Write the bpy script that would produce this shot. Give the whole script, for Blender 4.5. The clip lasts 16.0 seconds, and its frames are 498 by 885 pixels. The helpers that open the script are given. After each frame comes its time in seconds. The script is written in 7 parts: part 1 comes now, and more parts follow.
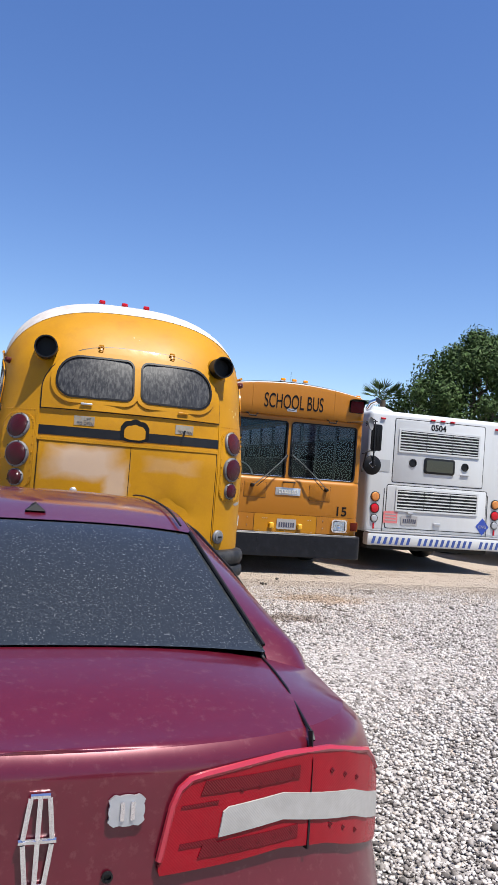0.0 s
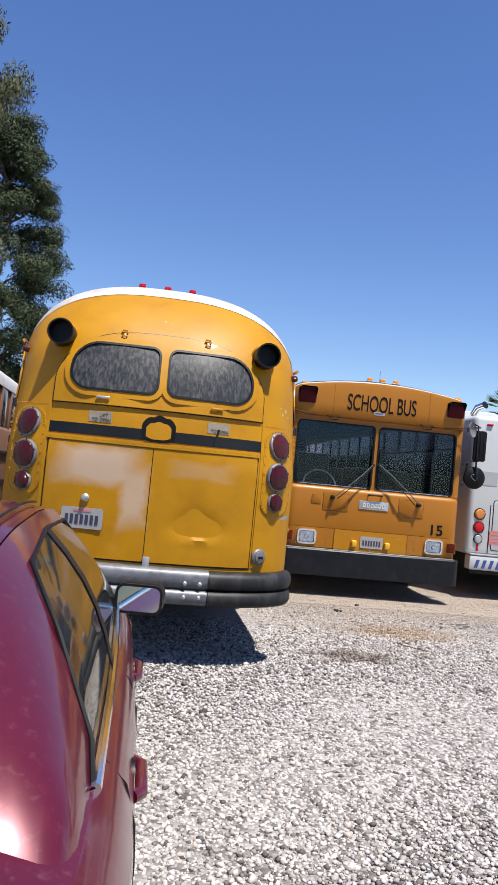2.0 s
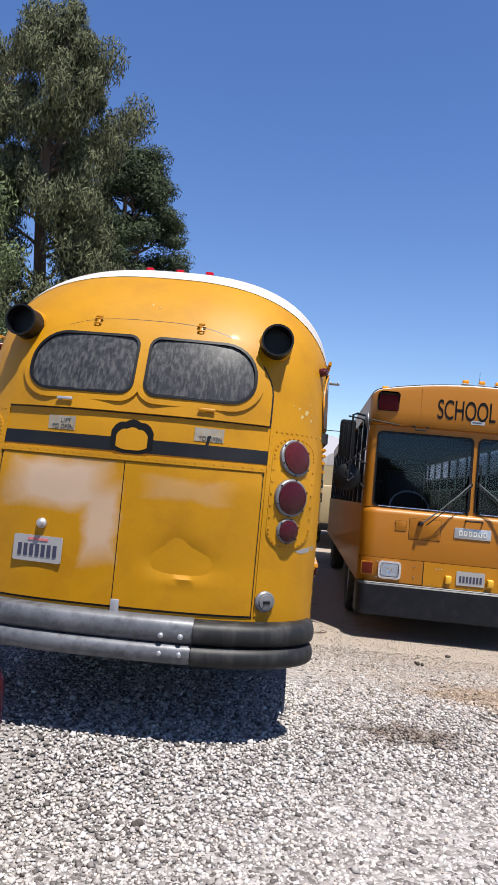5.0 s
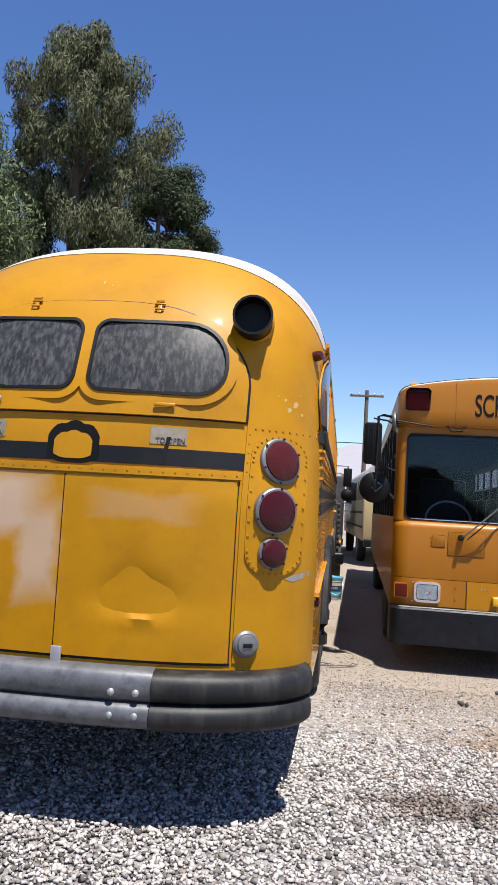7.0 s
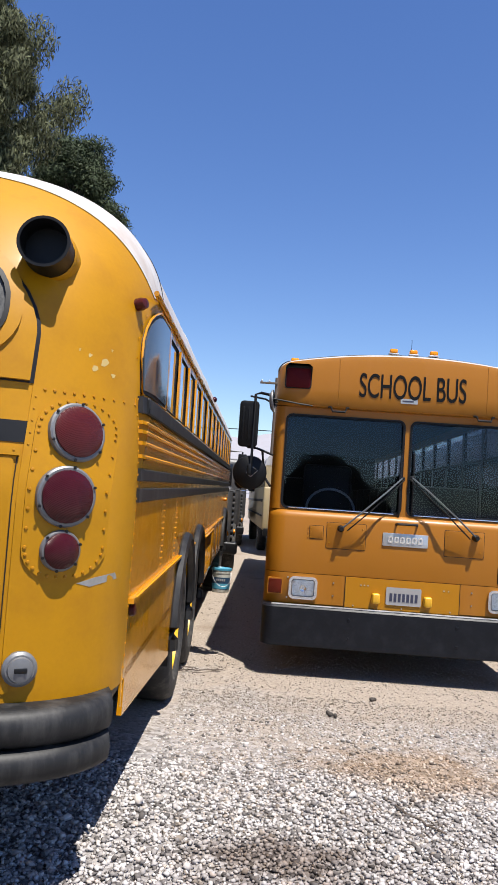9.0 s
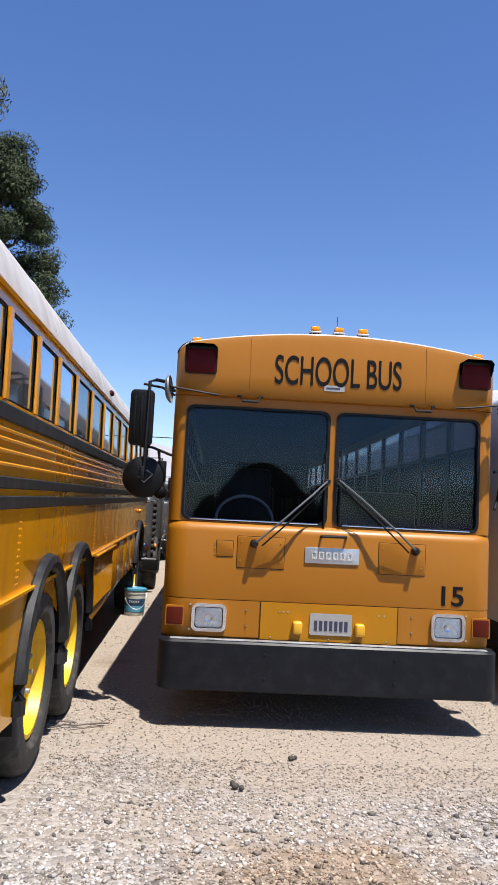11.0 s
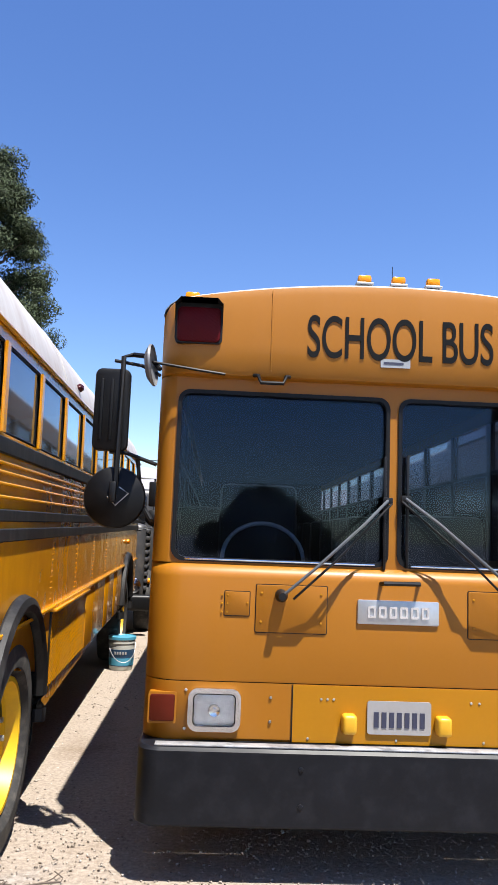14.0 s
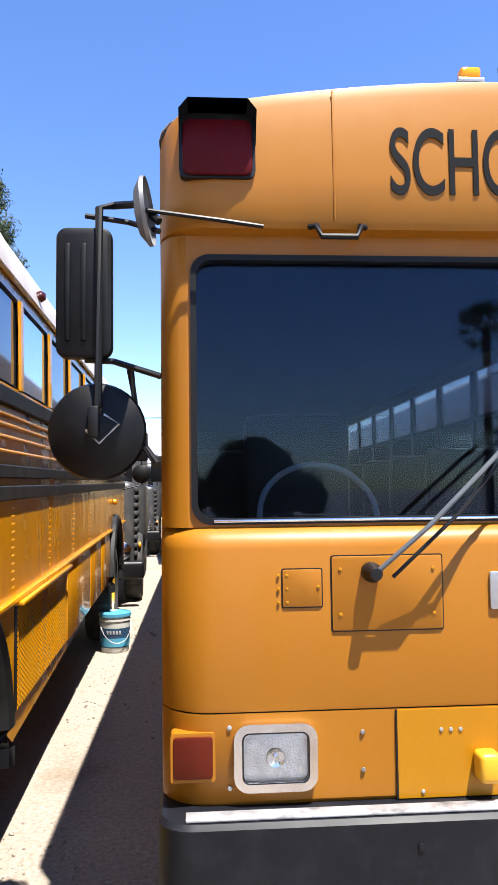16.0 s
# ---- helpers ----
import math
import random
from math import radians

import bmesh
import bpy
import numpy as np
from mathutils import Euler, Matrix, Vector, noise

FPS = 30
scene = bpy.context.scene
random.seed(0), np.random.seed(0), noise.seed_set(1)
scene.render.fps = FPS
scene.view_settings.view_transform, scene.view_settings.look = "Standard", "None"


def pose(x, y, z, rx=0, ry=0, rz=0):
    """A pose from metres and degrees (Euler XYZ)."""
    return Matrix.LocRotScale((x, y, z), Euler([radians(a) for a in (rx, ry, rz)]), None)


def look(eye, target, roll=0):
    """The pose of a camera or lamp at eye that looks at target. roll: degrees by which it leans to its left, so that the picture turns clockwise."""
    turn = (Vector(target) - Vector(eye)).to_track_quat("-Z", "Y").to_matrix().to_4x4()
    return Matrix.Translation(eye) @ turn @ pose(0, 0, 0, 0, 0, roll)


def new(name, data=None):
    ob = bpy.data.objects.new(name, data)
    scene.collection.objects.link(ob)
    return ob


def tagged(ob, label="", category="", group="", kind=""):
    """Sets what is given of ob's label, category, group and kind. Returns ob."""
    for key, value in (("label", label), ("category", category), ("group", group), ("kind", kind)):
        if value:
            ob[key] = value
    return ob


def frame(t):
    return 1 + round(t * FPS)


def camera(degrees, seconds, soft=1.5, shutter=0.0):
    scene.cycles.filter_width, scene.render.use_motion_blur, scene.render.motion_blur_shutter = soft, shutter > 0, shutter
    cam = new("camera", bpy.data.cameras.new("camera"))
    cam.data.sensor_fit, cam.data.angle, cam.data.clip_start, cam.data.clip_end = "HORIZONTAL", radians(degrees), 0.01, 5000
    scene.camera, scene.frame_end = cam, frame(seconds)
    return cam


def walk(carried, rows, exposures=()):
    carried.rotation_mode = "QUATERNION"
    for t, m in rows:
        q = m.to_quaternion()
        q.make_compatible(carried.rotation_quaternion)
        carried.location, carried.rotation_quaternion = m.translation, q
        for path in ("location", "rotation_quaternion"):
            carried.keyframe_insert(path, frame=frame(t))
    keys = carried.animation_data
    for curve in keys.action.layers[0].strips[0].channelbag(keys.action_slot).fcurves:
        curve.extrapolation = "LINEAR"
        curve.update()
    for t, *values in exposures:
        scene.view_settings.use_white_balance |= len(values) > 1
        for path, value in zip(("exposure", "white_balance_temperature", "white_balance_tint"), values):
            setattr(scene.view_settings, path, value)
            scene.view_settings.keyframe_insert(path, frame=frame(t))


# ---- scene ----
cam = camera(36.8, 16.0)
EXPOSURES = ((0.0, 0.88), (2.0, 0.80), (9.0, 0.86), (12.5, 1.00), (13.5, 1.16), (14.5, 1.38), (15.0, 1.52), (15.5, 1.50), (16.0, 1.68))
PATH = [
    (0, (0.225, 0.285, 1.434), (0.782, 2.204, 1.519), 4.4),
    (0.5, (0.454, 0.505, 1.431), (0.945, 2.441, 1.519), 4.7),
    (1, (0.686, 0.726, 1.443), (1.09, 2.683, 1.531), 5.0),
    (1.5, (0.926, 0.951, 1.461), (1.232, 2.926, 1.543), 5.4),
    (2, (1.111, 1.237, 1.445), (1.342, 3.222, 1.537), 5.5),
    (2.5, (1.307, 1.469, 1.454), (1.465, 3.461, 1.557), 5.6),
    (3, (1.498, 1.64, 1.467), (1.599, 3.634, 1.573), 6.0),
    (3.5, (1.65, 1.863, 1.457), (1.713, 3.859, 1.561), 6.5),
    (4, (1.795, 2.084, 1.482), (1.804, 4.08, 1.605), 6.6),
    (4.5, (1.974, 2.296, 1.493), (1.883, 4.29, 1.618), 6.1),
    (7, (2.418, 3.465, 1.488), (2.122, 5.436, 1.652), 3.4),
    (7.5, (2.514, 3.679, 1.513), (2.145, 5.636, 1.692), 4.2),
    (8, (2.598, 3.799, 1.512), (2.238, 5.76, 1.671), 5.3),
    (8.5, (2.666, 4.062, 1.489), (2.478, 6.048, 1.631), 5.0),
    (9, (2.786, 4.279, 1.504), (2.715, 6.273, 1.65), 4.0),
    (9.5, (2.944, 4.505, 1.529), (2.938, 6.498, 1.69), 3.7),
    (10, (3.006, 4.818, 1.507), (3.074, 6.809, 1.682), 3.5),
    (12.5, (3.188, 6.35, 1.557), (3.281, 8.336, 1.772), 2.5),
    (13, (3.119, 6.618, 1.574), (3.219, 8.6, 1.816), 2.3),
    (13.5, (3.111, 6.954, 1.558), (3.202, 8.936, 1.81), 2.1),
    (14, (3.069, 7.268, 1.561), (3.153, 9.251, 1.81), 2.2),
    (14.5, (3.02, 7.583, 1.565), (3.162, 9.561, 1.823), 2.1),
    (15, (3.027, 7.95, 1.558), (3.165, 9.928, 1.815), 1.9),
    (15.5, (2.936, 8.309, 1.541), (3.024, 10.294, 1.765), 1.3),
    (16, (2.88, 8.645, 1.534), (3.021, 10.636, 1.665), -0.7),
]
walk(cam, [(t, look(eye, target, roll)) for t, eye, target, roll in PATH], EXPOSURES)

# ---- sky and sun ----
SUN = Vector((0.205, -0.32, 1.0)).normalized()
world = bpy.data.worlds.new("sky")
scene.world = world
world.use_nodes = True
wn = world.node_tree
sky = wn.nodes.new("ShaderNodeTexSky")
sky.sky_type, sky.sun_disc = "NISHITA", False
sky.sun_elevation = math.asin(SUN.z)
sky.sun_rotation = math.atan2(SUN.x, SUN.y)
sky.air_density, sky.dust_density, sky.ozone_density = 1.0, 0.2, 2.0
sat = wn.nodes.new("ShaderNodeHueSaturation")
sat.inputs["Saturation"].default_value = 1.22
sat.inputs["Hue"].default_value = 0.513
wn.links.new(sky.outputs[0], sat.inputs["Color"])
wn.links.new(sat.outputs[0], wn.nodes["Background"].inputs[0])
wn.nodes["Background"].inputs[1].default_value = 0.092
sun = new("sun", bpy.data.lights.new("sun", "SUN"))
sun.data.energy, sun.data.angle, sun.data.color = 5.0, radians(0.53), (1.0, 0.96, 0.89)
sun.matrix_world = look((0, 0, 30), Vector((0, 0, 30)) - SUN)


# ---- materials ----
def paint(name, base, rough=0.4, metal=0.0, var=0.12, scale=3.0, grain=60.0, bump=0.0, dirt=None, dirt_amt=0.0, specks=(0.48, 0.72), coat=0.0, spec=0.5, streak=False, rand=0.0, ripple=0.0):
    """A node material: base colour varied at two scales, optional dirt, bump and coat."""
    m = bpy.data.materials.new(name)
    m.use_nodes = True
    nt = m.node_tree
    N, L = nt.nodes, nt.links
    b = N["Principled BSDF"]
    co = N.new("ShaderNodeTexCoord")
    mp = N.new("ShaderNodeMapping")
    L.new(co.outputs["Object"], mp.inputs[0])
    if streak:
        mp.inputs["Scale"].default_value = (1, 1, 0.15)
    n1 = N.new("ShaderNodeTexNoise")
    n1.inputs["Scale"].default_value, n1.inputs["Detail"].default_value = scale, 6
    L.new(mp.outputs[0], n1.inputs[0])
    n2 = N.new("ShaderNodeTexNoise")
    n2.inputs["Scale"].default_value, n2.inputs["Detail"].default_value = grain, 4
    L.new(co.outputs["Object"], n2.inputs[0])
    rgb = N.new("ShaderNodeRGB")
    rgb.outputs[0].default_value = (*base, 1)
    out = rgb.outputs[0]
    mix = N.new("ShaderNodeMath")
    mix.operation = "MULTIPLY_ADD"
    L.new(n1.outputs[0], mix.inputs[0])
    mix.inputs[1].default_value, mix.inputs[2].default_value = var * 2, 1 - var
    m2 = N.new("ShaderNodeMath")
    m2.operation = "MULTIPLY_ADD"
    L.new(n2.outputs[0], m2.inputs[0])
    m2.inputs[1].default_value, m2.inputs[2].default_value = var, -var / 2
    ad = N.new("ShaderNodeMath")
    L.new(mix.outputs[0], ad.inputs[0])
    L.new(m2.outputs[0], ad.inputs[1])
    if rand:
        oi = N.new("ShaderNodeObjectInfo")
        r2 = N.new("ShaderNodeMath")
        r2.operation = "MULTIPLY_ADD"
        L.new(oi.outputs["Random"], r2.inputs[0])
        r2.inputs[1].default_value, r2.inputs[2].default_value = rand, -rand / 2
        a3 = N.new("ShaderNodeMath")
        L.new(ad.outputs[0], a3.inputs[0])
        L.new(r2.outputs[0], a3.inputs[1])
        ad = a3
    hs = N.new("ShaderNodeHueSaturation")
    L.new(ad.outputs[0], hs.inputs["Value"])
    L.new(out, hs.inputs["Color"])
    out = hs.outputs[0]
    if dirt:
        n3 = N.new("ShaderNodeTexNoise")
        n3.inputs["Scale"].default_value, n3.inputs["Detail"].default_value, n3.inputs["Roughness"].default_value = scale * 1.7, 8, 0.65
        L.new(mp.outputs[0], n3.inputs[0])
        rp = N.new("ShaderNodeValToRGB")
        rp.color_ramp.elements[0].position, rp.color_ramp.elements[1].position = specks
        rp.color_ramp.elements[1].color = (dirt_amt, dirt_amt, dirt_amt, 1)
        L.new(n3.outputs[0], rp.inputs[0])
        mx = N.new("ShaderNodeMixRGB")
        L.new(rp.outputs[0], mx.inputs[0])
        L.new(out, mx.inputs[1])
        mx.inputs[2].default_value = (*dirt, 1)
        out = mx.outputs[0]
    L.new(out, b.inputs["Base Color"])
    rr = N.new("ShaderNodeMath")
    rr.operation = "MULTIPLY_ADD"
    L.new(n1.outputs[0], rr.inputs[0])
    rr.inputs[1].default_value, rr.inputs[2].default_value = 0.25 * rough, rough * 0.87
    L.new(rr.outputs[0], b.inputs["Roughness"])
    b.inputs["Metallic"].default_value = metal
    b.inputs["Coat Weight"].default_value = coat
    b.inputs["Coat Roughness"].default_value = 0.08
    b.inputs["Specular IOR Level"].default_value = spec
    if bump:
        bp = N.new("ShaderNodeBump")
        bp.inputs["Strength"].default_value, bp.inputs["Distance"].default_value = bump, 0.004
        L.new(n2.outputs[0], bp.inputs["Height"])
        L.new(bp.outputs[0], b.inputs["Normal"])
    if ripple:
        # beaten, uneven sheet metal
        n4 = N.new("ShaderNodeTexNoise")
        n4.inputs["Scale"].default_value, n4.inputs["Detail"].default_value = 3.2, 2
        L.new(co.outputs["Object"], n4.inputs[0])
        bq = N.new("ShaderNodeBump")
        bq.inputs["Strength"].default_value, bq.inputs["Distance"].default_value = ripple, 0.05
        L.new(n4.outputs[0], bq.inputs["Height"])
        if bump:
            L.new(bp.outputs[0], bq.inputs["Normal"])
        L.new(bq.outputs[0], b.inputs["Normal"])
        L.new(bq.outputs[0], b.inputs["Coat Normal"])
    return m


def glass(name, tint, rough=0.02, alpha=0.5, dirt=0.0, gloss=(1, 1, 1), force=1.6):
    """Tinted sheet glass: part see-through, part mirror, with optional dried drops of dirt."""
    m = bpy.data.materials.new(name)
    m.use_nodes = True
    nt = m.node_tree
    N, L = nt.nodes, nt.links
    N.remove(N["Principled BSDF"])
    tr, gl, mx = N.new("ShaderNodeBsdfTransparent"), N.new("ShaderNodeBsdfGlossy"), N.new("ShaderNodeMixShader")
    tr.inputs[0].default_value = (*tint, 1)
    gl.inputs["Roughness"].default_value = rough
    gl.inputs[0].default_value = (*gloss, 1)
    fr = N.new("ShaderNodeFresnel")
    fr.inputs[0].default_value = 1.5
    sc = N.new("ShaderNodeMath")
    sc.operation = "MULTIPLY_ADD"
    L.new(fr.outputs[0], sc.inputs[0])
    sc.inputs[1].default_value, sc.inputs[2].default_value = force, alpha
    L.new(sc.outputs[0], mx.inputs[0])
    L.new(tr.outputs[0], mx.inputs[1])
    L.new(gl.outputs[0], mx.inputs[2])
    last = mx.outputs[0]
    if dirt:
        co = N.new("ShaderNodeTexCoord")
        mp = N.new("ShaderNodeMapping")
        mp.inputs["Scale"].default_value = (1, 1, 0.45)
        n = N.new("ShaderNodeTexNoise")
        n.inputs["Scale"].default_value, n.inputs["Detail"].default_value = 34, 5
        rp = N.new("ShaderNodeValToRGB")
        rp.color_ramp.elements[0].position, rp.color_ramp.elements[1].position = 0.46, 0.66
        rp.color_ramp.elements[0].color = (dirt * 0.45, dirt * 0.45, dirt * 0.45, 1)
        rp.color_ramp.elements[1].color = (dirt, dirt, dirt, 1)
        L.new(co.outputs["Object"], mp.inputs[0])
        L.new(mp.outputs[0], n.inputs[0])
        L.new(n.outputs[0], rp.inputs[0])
        df = N.new("ShaderNodeBsdfDiffuse")
        df.inputs[0].default_value = (0.42, 0.40, 0.37, 1)
        m2 = N.new("ShaderNodeMixShader")
        L.new(rp.outputs[0], m2.inputs[0])
        L.new(last, m2.inputs[1])
        L.new(df.outputs[0], m2.inputs[2])
        last = m2.outputs[0]
    L.new(last, N["Material Output"].inputs[0])
    return m


def lens(name, base, rough=0.22, relief=0.22):
    """Coloured lamp plastic with a fine moulded grid."""
    m = paint(name, base, rough, var=0.2, scale=14, coat=0.06, spec=0.3)
    N, L = m.node_tree.nodes, m.node_tree.links
    co = N.new("ShaderNodeTexCoord")
    w = N.new("ShaderNodeTexWave")
    w.bands_direction = "DIAGONAL"
    w.inputs["Scale"].default_value = 95
    L.new(co.outputs["Object"], w.inputs[0])
    bp = N.new("ShaderNodeBump")
    bp.inputs["Strength"].default_value, bp.inputs["Distance"].default_value = relief, 0.002
    L.new(w.outputs[0], bp.inputs["Height"])
    L.new(bp.outputs[0], N["Principled BSDF"].inputs["Normal"])
    return m


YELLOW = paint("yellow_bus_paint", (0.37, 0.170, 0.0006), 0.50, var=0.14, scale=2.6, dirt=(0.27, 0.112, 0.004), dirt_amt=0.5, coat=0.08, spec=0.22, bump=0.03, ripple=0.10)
# the tail's yellow again, side light put into its brighter base
YELLOW_SIDE = paint("yellow_side_brightened", (0.55, 0.228, 0.0015), 0.24, var=0.14, scale=2.0, dirt=(0.30, 0.135, 0.02), dirt_amt=0.45, coat=0.45, spec=0.4, streak=True, ripple=0.20)
ORANGE = paint("orange_bus_paint", (0.297, 0.1109, 0.00528), 0.42, var=0.07, scale=1.6, dirt=(0.3168, 0.1254, 0.0198), dirt_amt=0.4, coat=0.10, spec=0.28, bump=0.02, streak=True, ripple=0.06)
AMBERPANEL = paint("repainted_yellow_panel", (0.35, 0.146, 0.0008), 0.38, var=0.08, coat=0.12, spec=0.3)
ROOFWHITE = paint("white_roof_paint", (0.47, 0.45, 0.43), 0.5, var=0.12, dirt=(0.33, 0.26, 0.21), dirt_amt=0.75, scale=4, specks=(0.40, 0.70), streak=True)
BUSWHITE = paint("white_bus_paint", (0.464, 0.472, 0.472), 0.38, var=0.06, scale=2.0, dirt=(0.4, 0.384, 0.36), dirt_amt=0.35, coat=0.3, streak=True)
BUSGREY = paint("grey_bus_panel", (0.315, 0.3225, 0.33), 0.4, var=0.08, coat=0.2)
BLACK = paint("black_paint", (0.0042, 0.0042, 0.0048), 0.45, var=0.3, dirt=(0.018, 0.0168, 0.0162), dirt_amt=0.3, spec=0.3)
RUBBER = paint("weathered_black_rubber", (0.0084, 0.0084, 0.0091), 0.55, var=0.3, scale=7, dirt=(0.07, 0.0665, 0.063), dirt_amt=0.5, spec=0.35, bump=0.15, streak=True)
GASKET = paint("black_gasket", (0.0042, 0.0042, 0.0048), 0.5, var=0.2, spec=0.25)
TYRE = paint("tyre_rubber", (0.0165, 0.01575, 0.01575), 0.75, var=0.3, scale=8, dirt=(0.12, 0.105, 0.09), dirt_amt=0.5, bump=0.2)
SILVER = paint("scuffed_aluminium", (0.1275, 0.1312, 0.1425), 0.45, 0.35, var=0.45, scale=6, dirt=(0.0375, 0.0375, 0.04125), dirt_amt=0.9, bump=0.1)
CHROME = paint("chrome", (0.80, 0.80, 0.81), 0.12, 1.0, var=0.08)
DULL = paint("dull_steel", (0.42, 0.42, 0.43), 0.45, 0.7, var=0.2, bump=0.1)
REDLENS = lens("red_lens", (0.045, 0.00225, 0.0045), 0.22, 0.5)
BRIGHTRED = lens("bright_red_lens", (0.40, 0.006, 0.014), 0.12, 0.0)
AMBERLENS = lens("amber_lens", (0.765, 0.252, 0.009), 0.15)
CLEARLENS = lens("clear_lens", (0.29, 0.28, 0.265), 0.12, 0.10)
PLATEWHITE = paint("white_plate", (0.28, 0.27, 0.265), 0.45, var=0.12, dirt=(0.26, 0.23, 0.20), dirt_amt=0.4)
CARDARK = paint("dark_glass_panel", (0.012, 0.013, 0.015), 0.10, var=0.2, spec=0.7)
INK = paint("dark_ink", (0.03, 0.032, 0.06), 0.5, var=0.1)
BLACKINK = paint("black_lettering", (0.006, 0.006, 0.006), 0.5, var=0.2, spec=0.12)
GREYSTICKER = paint("faded_grey_sticker", (0.27, 0.285, 0.3), 0.5, var=0.25, scale=14)
WINE = paint("wine_red_car_paint", (0.090, 0.0045, 0.014), 0.34, 0.25, var=0.10, scale=26, dirt=(0.24, 0.11, 0.11), dirt_amt=0.22, specks=(0.56, 0.72), coat=0.75, grain=180, spec=0.4)
SCREEN = glass("windscreen_glass", (0.62, 0.67, 0.73), 0.02, 0.0, dirt=0.002, gloss=(0.40, 0.51, 0.70), force=0.9)
SIDEGLASS = glass("bus_side_glass", (0.78, 0.80, 0.82), 0.03, 0.0, dirt=0.02, force=0.35)
MIRROR = paint("mirror_face", (0.75, 0.76, 0.78), 0.04, 1.0, var=0.02)
CABIN = paint("dark_cabin", (0.021, 0.0228, 0.027), 0.7, var=0.2)
SEATMAT = paint("dark_seat_vinyl", (0.021, 0.0245, 0.028), 0.5, var=0.2)
HAZARD = paint("blue_hazard_stripe", (0.03, 0.06, 0.22), 0.4, var=0.1)
BLUE = paint("blue_decal", (0.02, 0.05, 0.28), 0.4, var=0.1)
REDSTICKER = paint("faded_red_sticker", (0.50, 0.14, 0.14), 0.5, var=0.2, scale=20)


# ---- mesh helpers ----
def finish(me, mat, smooth=38):
    me.materials.append(mat)
    if smooth:
        me.polygons.foreach_set("use_smooth", [True] * len(me.polygons))
        me.set_sharp_from_angle(angle=radians(smooth))
    return me


def part(name, bm, mat, parent=None, label="", smooth=38):
    """Links a bmesh as one mesh object under a thing."""
    me = bpy.data.meshes.new(name)
    bmesh.ops.recalc_face_normals(bm, faces=bm.faces)
    bm.to_mesh(me)
    bm.free()
    finish(me, mat, smooth)
    ob = new(name, me)
    ob.parent = parent
    if label:
        ob["label"] = label
    return ob


def raw(name, verts, faces, mat, parent=None, label="", smooth=38, flip=True):
    me = bpy.data.meshes.new(name)
    me.from_pydata([tuple(v) for v in verts], [], faces)
    bm = bmesh.new()
    bm.from_mesh(me)
    bmesh.ops.remove_doubles(bm, verts=bm.verts, dist=1e-5)
    bmesh.ops.delete(bm, geom=[v for v in bm.verts if not v.link_faces], context="VERTS")
    if flip:
        bmesh.ops.recalc_face_normals(bm, faces=bm.faces)
    bm.to_mesh(me)
    bm.free()
    finish(me, mat, smooth)
    ob = new(name, me)
    ob.parent = parent
    if label:
        ob["label"] = label
    return ob


def thing(name, label, category, m=None, group="", kind=""):
    e = new(name)
    e.empty_display_size = 0.1
    if m is not None:
        e.matrix_world = m
    return tagged(e, label, category, group, kind)


def box(c, s, bevel=0.0, bm=None, seg=2):
    """An axis-aligned box with centre c, sizes s and bevelled edges."""
    own = bmesh.new()
    bmesh.ops.create_cube(own, size=1.0)
    for v in own.verts:
        v.co = Vector((v.co.x * s[0], v.co.y * s[1], v.co.z * s[2])) + Vector(c)
    if bevel:
        bmesh.ops.bevel(own, geom=list(own.edges), offset=bevel, segments=seg, affect="EDGES", profile=0.5)
    return own if bm is None else join(bm, own)


def join(bm, other):
    me = bpy.data.meshes.new("tmp")
    other.to_mesh(me)
    other.free()
    bm.from_mesh(me)
    bpy.data.meshes.remove(me)
    return bm


def rod(p, q, r, bm=None, n=12, r2=None, caps=True):
    """A round bar from p to q."""
    own = bmesh.new()
    p, q = Vector(p), Vector(q)
    d = q - p
    bmesh.ops.create_cone(own, cap_ends=caps, segments=n, radius1=r, radius2=r if r2 is None else r2, depth=d.length)
    own.transform(Matrix.Translation((p + q) / 2) @ d.to_track_quat("Z", "Y").to_matrix().to_4x4())
    return own if bm is None else join(bm, own)


def pipe(pts, r, n=10, bm=None, closed=False):
    """A round bar swept along points."""
    own = bmesh.new()
    pts = [Vector(p) for p in pts]
    rings = []
    k = len(pts)
    for i, p in enumerate(pts):
        a, b = (pts[i - 1], pts[(i + 1) % k]) if closed else (pts[max(i - 1, 0)], pts[min(i + 1, k - 1)])
        q = (b - a).to_track_quat("Z", "Y")
        rings.append([own.verts.new(p + q @ Vector((r * math.cos(2 * math.pi * j / n), r * math.sin(2 * math.pi * j / n), 0))) for j in range(n)])
    for i in range(k if closed else k - 1):
        a, b = rings[i], rings[(i + 1) % k]
        for j in range(n):
            own.faces.new((a[j], a[(j + 1) % n], b[(j + 1) % n], b[j]))
    if not closed:
        own.faces.new(rings[0][::-1])
        own.faces.new(rings[-1])
    return own if bm is None else join(bm, own)


def lathe(profile, n=24, m=None, bm=None):
    """A turned form: profile of (radius, height) round z, then moved by m."""
    own = bmesh.new()
    rings = []
    for r, z in profile:
        if r < 1e-5:
            rings.append([own.verts.new((0, 0, z))])
        else:
            rings.append([own.verts.new((r * math.cos(2 * math.pi * j / n), r * math.sin(2 * math.pi * j / n), z)) for j in range(n)])
    for a, b in zip(rings, rings[1:]):
        for j in range(n):
            f = [a[j % len(a)], a[(j + 1) % len(a)], b[(j + 1) % len(b)], b[j % len(b)]]
            f = list(dict.fromkeys(f))
            if len(f) > 2:
                own.faces.new(f)
    if m is not None:
        own.transform(m)
    return own if bm is None else join(bm, own)


